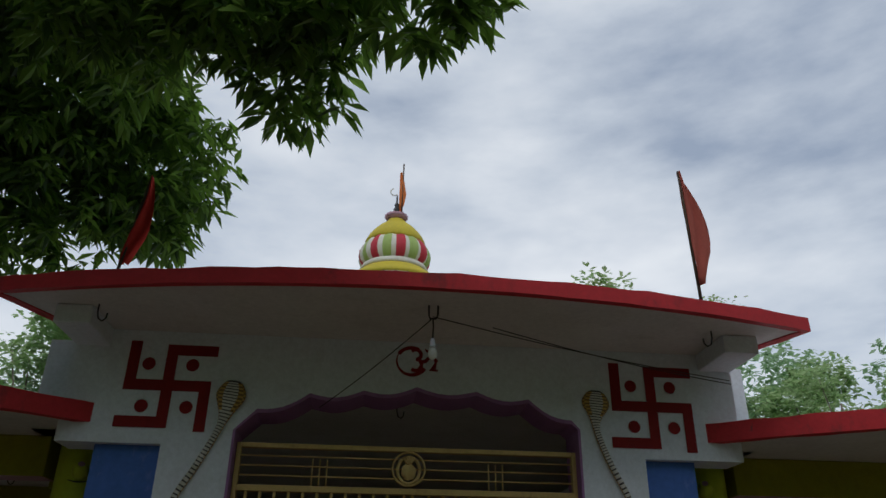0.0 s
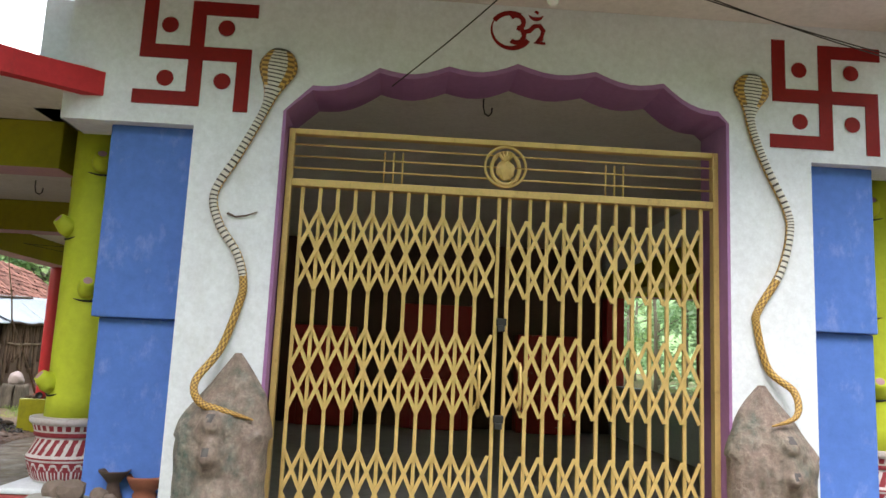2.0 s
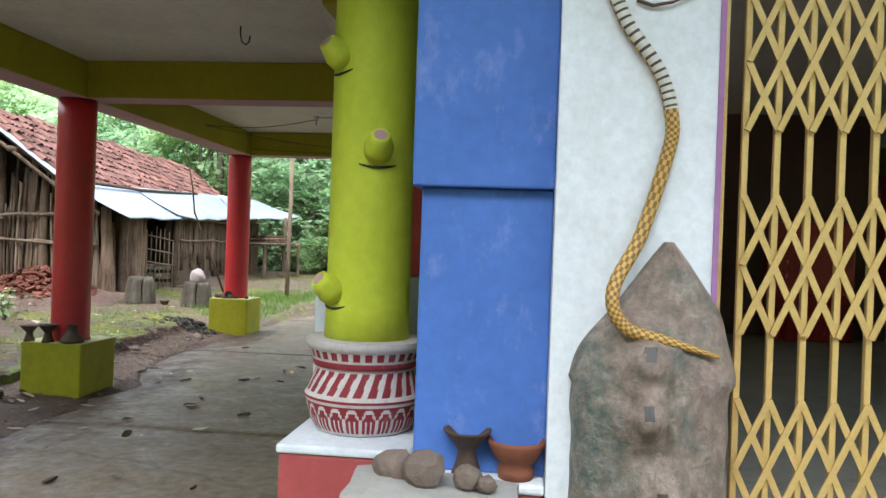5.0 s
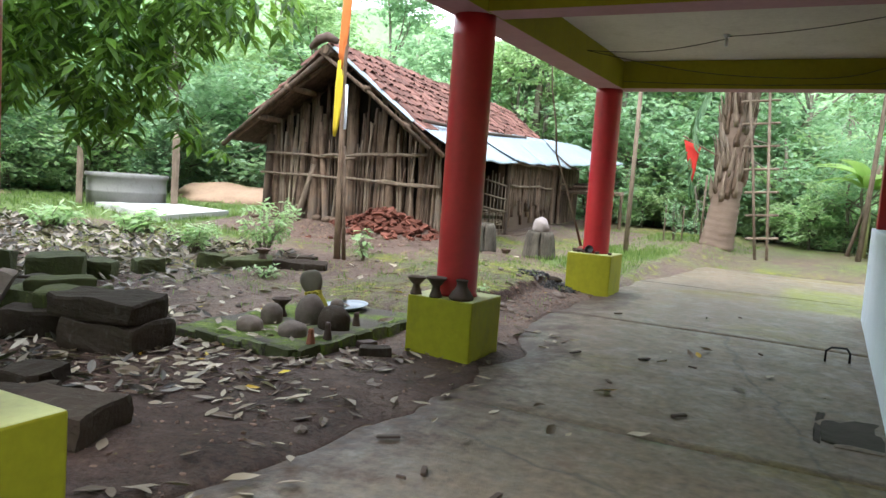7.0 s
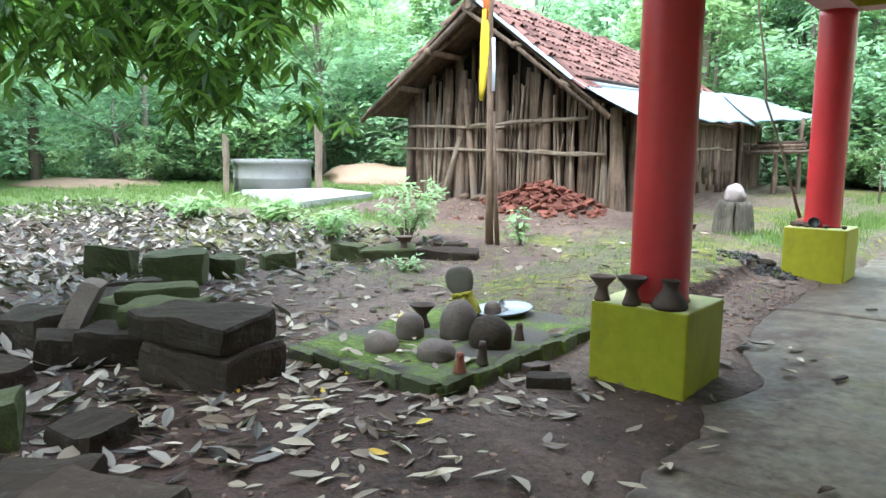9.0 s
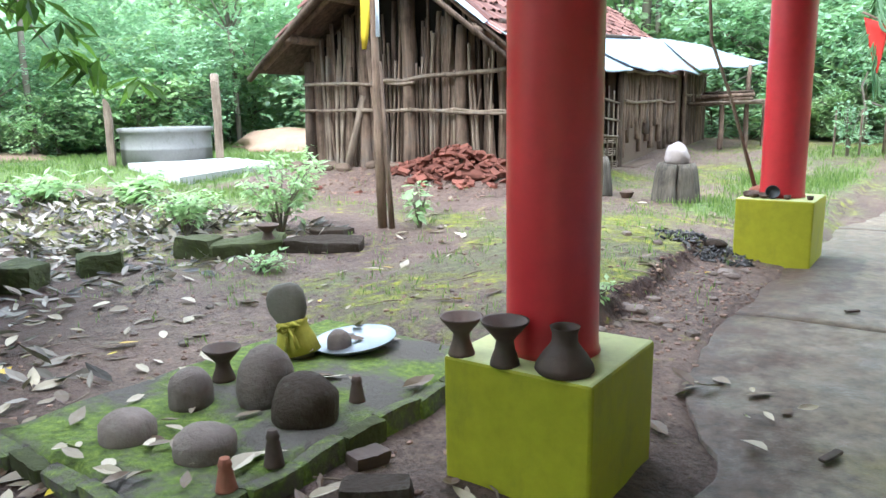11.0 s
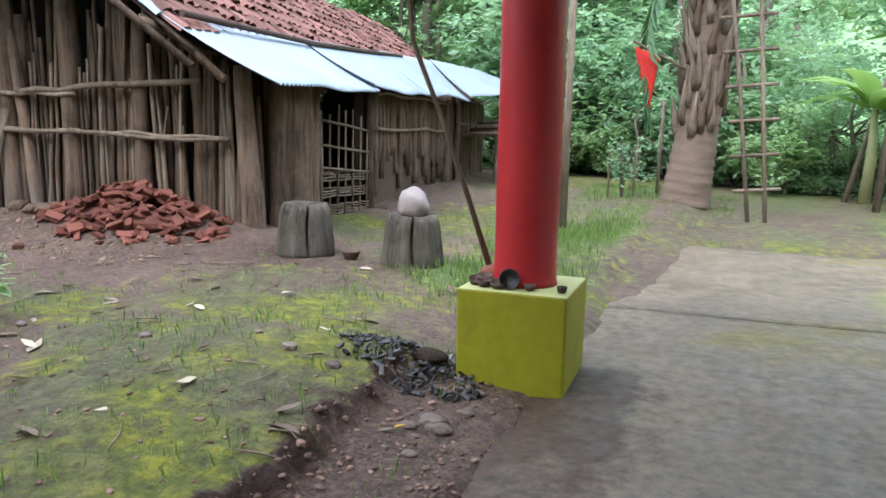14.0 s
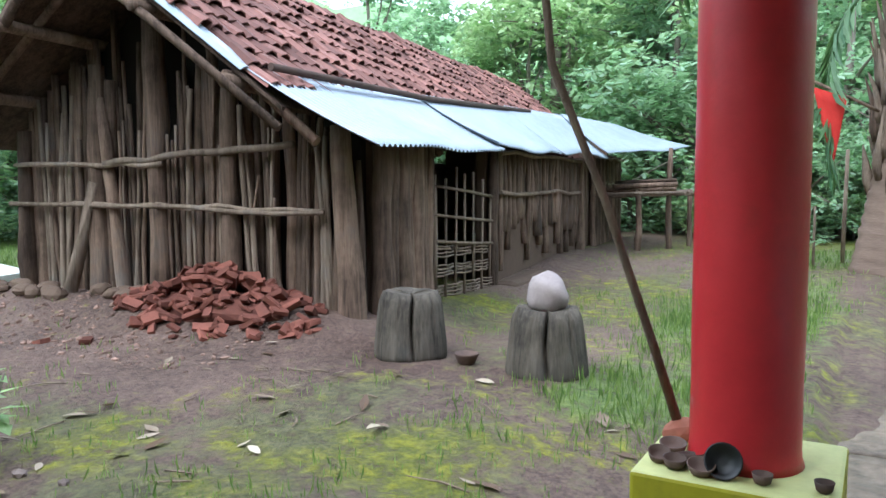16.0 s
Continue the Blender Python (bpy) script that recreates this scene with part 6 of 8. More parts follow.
    for k in range(22):
        y = rng.uniform(10.2, 13.0)
        x = scarp_x(y) + 0.04 + 0.4 * rng.random() ** 1.6
        s = rng.uniform(0.012, 0.05) if k % 4 else rng.uniform(0.04, 0.07)
        o = tagged(part("pebble", rock((s, s * 0.7, s * 0.45), k + 80, 0.25, 2), idol_stone), "brown stone lying in the worn gully", "pebble", "pebbles")
        o.location = (x, y, ground_z(x, y) + s * 0.1)


stone_pile()


def soil_crumbs():
    """Crumbs of earth and grit, thick in the gully, on the bank and among the stones."""
    r = random.Random(61)
    src = bmesh.new()
    bmesh.ops.create_icosphere(src, subdivisions=1, radius=1.0)
    co = [v.co.copy() for v in src.verts]
    tri = [[v.index for v in f.verts] for f in src.faces]
    src.free()
    verts, faces = [], []
    spots = []
    for k in range(1100):
        y = r.uniform(10.0, 13.3)
        spots.append((scarp_x(y) + 0.7 * r.random() ** 1.6 - 0.03, y, 0.003 + 0.016 * r.random() ** 2.5))
    for k in range(900):
        p = HUT @ Vector((-r.uniform(0.4, 4.0), r.uniform(-1.5, -0.15), 0))
        spots.append((p.x, p.y, 0.004 + 0.026 * r.random() ** 2.5))
    for k in range(1300):
        spots.append((r.uniform(-9.0, -5.2), r.uniform(5.8, 12.5), r.uniform(0.004, 0.018)))
    for x, y, s in spots:
        if x > pave_edge(y) + 0.1 or (-7.4 < x < -6.15 and 8.4 < y < 10.4):
            continue
        z = ground_z(x, y)
        turn = Matrix.Rotation(r.uniform(0, 6.28), 3, "Z")
        w = Vector((r.uniform(0.8, 1.5), r.uniform(0.6, 1.0), r.uniform(0.4, 0.8))) * s
        n0 = len(verts)
        verts += [(turn @ Vector((c.x * w.x, c.y * w.y, c.z * w.z)) * r.uniform(0.85, 1.15)) + Vector((x, y, z + s * 0.15)) for c in co]
        faces += [[n0 + i for i in t] for t in tri]
    me = bpy.data.meshes.new("soil_crumbs")
    me.from_pydata([tuple(v) for v in verts], [], faces)
    me.materials.append(surface("crumbled_earth", (0.25, 0.16, 0.122), (0.09, 0.057, 0.044), 0.9, 50, 9, 0.9, 0.4, random_tone=0.5, island=True))
    tagged(new("soil_crumbs", me), "brown crumbs of earth and grit on the ground", "soil", kind="stuff")


def twigs():
    r = random.Random(62)
    bm = bmesh.new()
    for k in range(150):
        x, y = r.uniform(-9.5, -5.4), r.uniform(5.8, 14.6)
        if -7.4 < x < -6.15 and 8.4 < y < 10.4:
            continue
        a, ln = r.uniform(0, 6.28), r.uniform(0.06, 0.3)
        x1, y1 = x + ln * math.cos(a), y + ln * math.sin(a)
        if x1 > pave_edge(y1):
            continue
        add_tube(bm, [(x, y, ground_z(x, y) + 0.008), ((x + x1) / 2 + 0.02, (y + y1) / 2, ground_z((x + x1) / 2, (y + y1) / 2) + 0.016), (x1, y1, ground_z(x1, y1) + 0.008)], [0.004, 0.005, 0.002], 4)
    tagged(part("twigs", bm, pale_log), "dry fallen twigs scattered on the earth", "twigs", kind="stuff")


soil_crumbs()
twigs()


def ash_heap():
    rng = random.Random(21)
    bm = bmesh.new()
    for k in range(300):
        r, a = rng.random() ** 0.5, rng.uniform(0, 2 * math.pi)
        x, y = -5.98 + 0.38 * r * math.cos(a), 13.02 + 0.3 * r * math.sin(a)
        s = rng.uniform(0.008, 0.03)
        m = pose(x, y, ground_z(x, y) + 0.035 * (1 - r) + 0.008, rng.uniform(-50, 50), rng.uniform(-50, 50), rng.uniform(0, 360))
        add_box(bm, (-s, -s * 0.35, -s * 0.25), (s, s * 0.35, s * 0.25), 0, m)
    tagged(part("charcoal_heap", bm, surface("charcoal", (0.085, 0.08, 0.08), (0.02, 0.02, 0.02), 0.8, 30, 6, 0.8, 0.3, random_tone=0.9, island=True)), "scattered charcoal and burnt bits by the plinth", "charcoal", kind="stuff")
    o = tagged(part("grey_stone", rock((0.1, 0.07, 0.04), 31, 0.15, 2), dark_stone), "flat grey stone on the charcoal", "stone")
    o.location = (-5.93, 13.12, ground_z(-5.93, 13.12) + 0.06)


ash_heap()


def fallen_leaves():
    rng = np.random.default_rng(5)
    pts = []
    zones = [(420, -9.2, -4.9, 5.6, 10.6), (150, -7.8, -5.6, 7.2, 9.0), (80, -9.5, -5.8, 10.6, 15.0), (24, -5.2, -3.0, 6.0, 12.0), (90, -7.2, -6.1, 7.6, 8.4)]
    for n, x0, x1, y0, y1 in zones:
        pts += [(x, y) for x, y in zip(rng.uniform(x0, x1, n), rng.uniform(y0, y1, n))]
    keep = []
    for x, y in pts:
        if -7.36 < x < -6.2 and 8.5 < y < 10.4:
            z = 0.1
        elif x > pave_edge(y):
            z = paving_z(y) + 0.01
        else:
            z = ground_z(x, y) + 0.008
        keep.append((x, y, z))
    p = np.array(keep)
    n = len(p)
    a = rng.uniform(0, 2 * np.pi, n)
    way = unit(np.stack([np.cos(a), np.sin(a), rng.normal(0.05, 0.13, n)], 1))
    side = unit(np.cross(np.tile([0, 0, 1.0], (n, 1)), way) + rng.normal(0, 0.2, (n, 3)))
    size = rng.uniform(0.06, 0.165, n)
    me = oval_leaves("fallen_leaves", p, way, side, size, size * rng.uniform(0.3, 0.46, n), dry_leaf)
    tagged(new("fallen_leaves", me), "pale and brown fallen mango leaves on the earth", "leaves", kind="stuff")
    k = rng.choice(n, 26)
    me = oval_leaves("yellow_leaves", p[k] + np.array([0.05, 0.04, 0.006]), way[k], side[k], size[k] * 0.8, size[k] * 0.32, leaf_material("yellow_leaf", (0.5, 0.3, 0.02), (0.66, 0.5, 0.04), 0.5, 0.1))
    tagged(new("yellow_leaves", me), "fallen yellow leaves on the earth", "leaves", kind="stuff")


def leaf_litter():
    rng = np.random.default_rng(15)
    p = np.concatenate([np.column_stack([rng.uniform(-12.5, -7.6, 900), rng.uniform(6.4, 9.2, 900)]), np.column_stack([rng.uniform(-18.5, -10.2, 5200), rng.uniform(8.2, 12.6, 5200)]), np.column_stack([rng.uniform(-11.5, -9.0, 700), rng.uniform(9.0, 12.4, 700)]), np.column_stack([rng.uniform(-9.6, -7.9, 260), rng.uniform(7.1, 8.3, 260)]), np.column_stack([rng.uniform(-7.8, -6.2, 260), rng.uniform(6.2, 7.6, 260)])])
    n = len(p)
    p = np.column_stack([p, [ground_z(x, y) + 0.01 for x, y in p]])
    a = rng.uniform(0, 2 * np.pi, n)
    way = unit(np.stack([np.cos(a), np.sin(a), rng.normal(0.15, 0.3, n)], 1))
    side = unit(np.cross(np.tile([0, 0, 1.0], (n, 1)), way) + rng.normal(0, 0.4, (n, 3)))
    size = rng.uniform(0.08, 0.19, n)
    me = oval_leaves("leaf_litter", p, way, side, size, size * 0.35, leaf_material("rotting_leaf", (0.03, 0.021, 0.016), (0.36, 0.3, 0.245), 0.5, 0.05, (0.3, 1.0)))
    tagged(new("leaf_litter", me), "dense grey-brown dry leaf litter behind the stones", "leaves", kind="stuff")


fallen_leaves()
leaf_litter()


def grass():
    rng = np.random.default_rng(9)
    base, length = [], []
    tries = np.column_stack([rng.uniform(-14, -4.4, 11000), rng.uniform(9.6, 24, 11000)])
    tries = np.concatenate([tries, np.column_stack([rng.uniform(-22, -9.5, 9000), rng.uniform(10.5, 24, 9000)]), np.column_stack([rng.uniform(-7.2, -5.3, 1500), rng.uniform(14, 20, 1500)])])
    for x, y in tries:
        if x > pave_edge(y) - 0.1 and y < 18.4:
            continue
        q = HUT.inverted() @ Vector((x, y, 0))
        if -4.2 < q.x < 0.4 and -0.5 < q.y < 9.9:
            continue
        g, lush = grass_amount(x, y), lush_amount(x, y)
        if rng.random() > g * (0.42 + 0.5 * lush) + 0.03:
            continue
        tall = rng.uniform(0.5, 1.0)
        for k in range(rng.integers(3, 9)):
            bx, by = x + rng.normal(0, 0.045), y + rng.normal(0, 0.045)
            base.append((bx, by, ground_z(bx, by) - 0.005))
            length.append(rng.uniform(0.025, 0.125) * tall * (0.8 + 0.5 * lush))
    p, ln = np.array(base), np.array(length)
    n = len(p)
    a = rng.uniform(0, 2 * np.pi, n)
    lean = rng.uniform(0.1, 0.6, n)
    way = unit(np.stack([np.cos(a) * lean, np.sin(a) * lean, np.ones(n)], 1))
    side = unit(np.cross(way, np.stack([np.cos(a), np.sin(a), np.zeros(n)], 1)))
    me = leaf_mesh("grass", p, way, side, ln, np.full(n, 0.006), grass_blade, 0.12)
    tagged(new("grass", me), "thin green grass tufts in the yard", "grass", kind="stuff")


grass()


def flag_pole():
    x, y = -8.86, 12.62
    g = ground_z(x, y)
    f = thing("flag_pole", pose(x, y, g), "rough wooden pole with faded orange and yellow flags", "flag pole")
    part("pole", tube([(0.06, -0.04, -0.1), (0.03, -0.02, 0.8), (0, 0, 1.6), (-0.02, 0, 2.5), (0, 0.02, 3.6), (0.02, 0.02, 4.6)], [0.05, 0.045, 0.036, 0.03, 0.025, 0.018], 8, rng=random.Random(3), lump=0.1), log_wood, f, smooth=True)
    part("prop", tube([(0.16, -0.02, -0.1), (0.09, 0.0, 0.7), (0.03, 0.02, 1.5)], [0.03, 0.026, 0.02], 7), log_wood, f)
    def cloth(name, pts, mat):
        bm = bmesh.new()
        rows = []
        for k, (u, w, z) in enumerate(pts):
            rows.append([bm.verts.new((u + w * (i / 5 - 0.5), 0.018 * math.sin(i * 2.2 + k * 0.9) - 0.03, z)) for i in range(6)])
        for r0, r1 in zip(rows, rows[1:]):
            for i in range(5):
                bm.faces.new((r0[i], r0[i + 1], r1[i + 1], r1[i])).smooth = True
        ex = bmesh.ops.extrude_face_region(bm, geom=list(bm.faces))
        bmesh.ops.translate(bm, verts=[v for v in ex["geom"] if isinstance(v, bmesh.types.BMVert)], vec=(0, 0.003, 0))
        part(name, bm, mat, f, smooth=True)
    cloth("orange_flag", [(0.02, 0.16, 3.9), (0.0, 0.17, 3.5), (-0.03, 0.15, 3.1), (-0.06, 0.11, 2.75), (-0.05, 0.05, 2.5)], orange_cloth)
    cloth("yellow_flag", [(-0.06, 0.1, 2.62), (-0.07, 0.14, 2.3), (-0.08, 0.13, 2.0), (-0.1, 0.08, 1.75), (-0.11, 0.03, 1.62)], yellow_cloth)
    cloth("tassel", [(0.05, 0.05, 2.3), (0.06, 0.06, 2.0), (0.06, 0.04, 1.72)], white_paint)


flag_pole()


def well():
    w = thing("well", pose(-17.5, 16.35, 0.25, 0, 0, -38), "grey cement well ring with rim and two wooden posts", "well")
    prof = [(0.86, -0.1), (0.86, 0.3), (0.875, 0.32), (0.86, 0.34), (0.86, 0.62), (0.9, 0.64), (0.9, 0.72), (0.74, 0.73), (0.74, 0.3)]
    part("ring", lathe(prof, 20), surface("well_cement", (0.21, 0.2, 0.185), (0.13, 0.125, 0.11), 0.8, 24, 2, 0.9, 0.4, dirt=((0.07, 0.075, 0.05), 0.6)), w)
    for y, h in ((-0.98, 1.25), (1.0, 1.75)):
        part("post", block((0.15, 0.14, h), 3 + y, 0.04, 3), pale_log, w, "split grey wooden post").location = (0.45, y, -0.05)
    tagged(part("well_slab", slab([(-17.07, 15.2), (-13.56, 13.8), (-14.53, 16.54), (-16.6, 17.1)], 0.1, 0.35), surface("pale_cement", (0.5, 0.49, 0.46), (0.33, 0.32, 0.29), 0.7, 20, 2, 0.8, 0.3)), "pale cement apron beside the well", "slab", kind="structure")


well()
for k, (x, y, sx, sy, sz) in enumerate(((-18.6, 21.3, 2.4, 1.5, 0.5), (-23.5, 15.2, 2.6, 2.0, 0.22), (-18, 26, 3, 2, 0.4))):
    o = tagged(part("earth_mound", rock((sx, sy, sz), k + 3, 0.22, 4), surface("pale_sandy_earth", (0.34, 0.225, 0.155), (0.2, 0.13, 0.09), 0.9, 9, 2.5, 1.0, 1.0), smooth=True), "pale sandy earth mound by the forest", "earth mound", "earth mounds")
    o.location = (x, y, ground_z(x, y) - 0.05)


# ---- trees ----
def rosettes(rng, centres, leaves, length, droop, spread=1.0):
    """Leaf bases, directions and sides for whorls of leaves at the twig tips."""
    n = len(centres) * leaves
    c = np.repeat(centres, leaves, 0)
    a = rng.uniform(0, 2 * np.pi, n)
    way = unit(np.stack([np.cos(a) * spread, np.sin(a) * spread, rng.normal(-droop, 0.35, n)], 1))
    side = unit(np.cross(way, np.tile([0, 0, 1.0], (n, 1))) + rng.normal(0, 0.25, (n, 3)))
    base = c + way * 0.02 + rng.normal(0, length * 0.12, (n, 3))
    return base, way, side, rng.uniform(0.7, 1.15, n) * length


def in_lumps(rng, lumps, n, shell=0.35):
    """Points in ellipsoids, thicker towards the outside, with gaps between clumps."""
    w = np.array([l[3] * l[4] * l[5] for l in lumps])
    pick = rng.choice(len(lumps), n, p=w / w.sum())
    L = np.array(lumps)[pick]
    d = unit(rng.normal(0, 1, (n, 3)))
    r = rng.uniform(shell, 1.0, n) ** 0.5
    r *= 0.82 + 0.3 * rng.random(n)
    return L[:, :3] + d * r[:, None] * L[:, 3:]


def mango_tree():
    rng = np.random.default_rng(31)
    t = thing("mango_tree", pose(0, 0, 0), "large mango tree with dark drooping leaves over the yard", "tree")
    limbs = bmesh.new()
    r2 = random.Random(5)
    def limb(pts, r0, r1):
        n = len(pts)
        add_tube(limbs, pts, [r0 + (r1 - r0) * k / (n - 1) for k in range(n)], 10, rng=r2, lump=0.05)
    limb([(-10.4, 3.6, -0.3), (-10.35, 3.6, 1.2), (-10.2, 3.7, 2.6), (-9.9, 3.9, 4.2), (-9.3, 4.3, 6.0)], 0.42, 0.16)
    limb([(-10.2, 3.7, 2.5), (-9.9, 5.2, 3.3), (-9.4, 6.8, 3.5), (-8.9, 8.6, 3.0)], 0.2, 0.04)
    limb([(-9.9, 3.9, 4.1), (-7.0, 4.4, 5.2), (-4.2, 5.0, 5.9), (-2.6, 6.2, 6.3)], 0.2, 0.04)
    limb([(-9.6, 4.1, 5.0), (-9.0, 5.8, 5.2), (-8.0, 7.2, 5.4)], 0.16, 0.04)
    limb([(-8.0, 4.2, 4.9), (-6.2, 3.4, 6.6), (-4.0, 2.8, 7.3)], 0.14, 0.03)
    limb([(-7.0, 4.4, 5.2), (-4.0, 3.6, 5.6), (-1.4, 3.4, 5.1), (0.0, 3.3, 4.8)], 0.12, 0.015)
    limb([(-4.2, 5.0, 5.9), (-2.4, 4.4, 5.9), (-0.9, 4.3, 5.0)], 0.07, 0.015)
    part("trunk", limbs, bark, t)
    lumps_a = [(-9.0, 8.9, 2.1, 0.95, 0.8, 0.62), (-8.5, 9.5, 2.5, 0.6, 0.55, 0.4), (-9.7, 8.1, 2.2, 0.9, 0.8, 0.6), (-9.1, 9.0, 3.0, 1.5, 1.2, 0.6), (-10.3, 8.8, 2.5, 1.0, 1.0, 0.7), (-8.85, 8.95, 1.65, 0.4, 0.4, 0.3), (-8.4, 9.75, 1.75, 0.3, 0.3, 0.4), (-10.2, 7.2, 2.4, 1.0, 0.8, 0.7), (-8.2, 9.9, 2.9, 0.7, 0.6, 0.4)]
    lumps_c = [(-3.4, 6.3, 6.4, 1.5, 1.3, 1.2), (-4.8, 6.0, 6.2, 1.5, 1.4, 1.4), (-2.6, 7.4, 6.1, 1.0, 1.0, 1.0), (-3.8, 7.2, 5.3, 1.2, 0.9, 0.8), (-2.5, 5.0, 6.2, 1.2, 0.9, 0.7), (-5.4, 7.0, 5.2, 1.2, 1.0, 0.9), (-1.5, 4.3, 5.7, 0.9, 0.7, 0.55), (-2.35, 7.6, 5.3, 0.45, 0.5, 0.5), (-6.8, 5.2, 6.4, 1.6, 1.5, 1.3), (-3.0, 4.0, 5.9, 1.4, 0.8, 0.6), (-4.2, 3.6, 5.6, 1.2, 0.8, 0.6)]
    # lumps_shade: unseen extra crown overhead, added to shade the temple front and yard
    lumps_shade = [(-6.0, 3.2, 7.4, 2.6, 2.0, 1.2), (-3.6, 2.4, 7.2, 1.9, 1.6, 0.9), (-4.4, 5.6, 7.7, 2.4, 1.8, 1.1), (-8.4, 3.0, 6.6, 2.4, 2.2, 1.3), (-11.5, 3.4, 5.6, 2.0, 2.0, 1.4)]
    lumps_b = [(-0.8, 3.6, 4.95, 0.75, 0.5, 0.35), (0.15, 3.35, 4.78, 0.5, 0.3, 0.2), (0.45, 3.3, 4.85, 0.25, 0.2, 0.15), (-0.55, 4.1, 4.75, 0.4, 0.4, 0.3), (-1.6, 3.8, 5.0, 0.6, 0.5, 0.35)]
    for name, lumps, n, k, ln in (("crown", lumps_a, 760, 8, 0.22), ("crown", lumps_c, 3600, 9, 0.26), ("crown", lumps_shade, 2900, 9, 0.28), ("crown", lumps_b, 340, 9, 0.2)):
        c = in_lumps(rng, lumps, n, 0.15)
        base, way, side, length = rosettes(rng, c, k, ln, 0.55)
        me = leaf_mesh(name, base, way, side, length, length * 0.31, leaf_dark, 0.18)
        o = new(name, me)
        o.parent = t


mango_tree()


def tree_kind(seed, height, trunk_r, lumps, n, leaf, mat, trunk_to, whorl=6, droop=0.2):
    rng = np.random.default_rng(seed)
    c = in_lumps(rng, lumps, n, 0.25)
    base, way, side, length = rosettes(rng, c, whorl, leaf, droop)
    crown = leaf_mesh("crown", base, way, side, length, length * 0.55, mat, 0.1)
    bm = bmesh.new()
    r2 = random.Random(seed)
    lean = r2.uniform(-0.5, 0.5)
    add_tube(bm, [(0, 0, -0.4), (lean * 0.2, 0.05, trunk_to * 0.4), (lean * 0.6, -0.1, trunk_to * 0.8), (lean, 0, trunk_to)], [trunk_r, trunk_r * 0.8, trunk_r * 0.6, trunk_r * 0.3], 8)
    for l in lumps[:7]:
        add_tube(bm, [(lean * 0.5, 0, trunk_to * 0.6), (l[0] * 0.5, l[1] * 0.5, (l[2] + trunk_to * 0.6) / 2), (l[0], l[1], l[2])], [trunk_r * 0.45, trunk_r * 0.3, trunk_r * 0.1], 6)
    me = bpy.data.meshes.new("trunk")
    bm.to_mesh(me)
    bm.free()
    me.materials.append(bark)
    return me, crown


def crown_lumps(seed, h, w, low):
    r = random.Random(seed)
    out = []
    for k in range(r.randint(16, 22)):
        t = r.random()
        z = low + (h - low) * t
        q = w * math.sin(math.pi * (0.15 + 0.8 * t)) * r.uniform(0.3, 1.0)
        a = r.uniform(0, 2 * math.pi)
        s = r.uniform(0.26, 0.46) * w
        out.append((q * math.cos(a), q * math.sin(a), z, s, s, s * r.uniform(0.5, 0.85)))
    return out


KINDS = []
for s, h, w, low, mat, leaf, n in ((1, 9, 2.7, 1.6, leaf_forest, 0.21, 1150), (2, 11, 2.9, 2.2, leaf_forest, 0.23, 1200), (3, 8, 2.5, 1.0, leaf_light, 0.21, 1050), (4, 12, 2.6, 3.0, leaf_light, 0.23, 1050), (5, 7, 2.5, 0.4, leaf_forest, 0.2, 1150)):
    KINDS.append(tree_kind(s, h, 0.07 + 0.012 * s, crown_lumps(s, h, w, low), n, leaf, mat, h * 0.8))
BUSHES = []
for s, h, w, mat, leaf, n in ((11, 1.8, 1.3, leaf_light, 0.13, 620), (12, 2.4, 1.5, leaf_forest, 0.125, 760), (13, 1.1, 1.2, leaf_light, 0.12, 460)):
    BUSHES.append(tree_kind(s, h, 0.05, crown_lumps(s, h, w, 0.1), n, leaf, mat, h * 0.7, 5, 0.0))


def plant(meshes, name, x, y, s, yaw, label, category, group):
    o = thing(name, pose(x, y, ground_z(x, y), 0, 0, yaw), label, category, group)
    for nm, me in zip(("trunk", "crown"), meshes):
        c = new(nm, me)
        c.parent = o
        c.scale = (s, s, s)
    return o


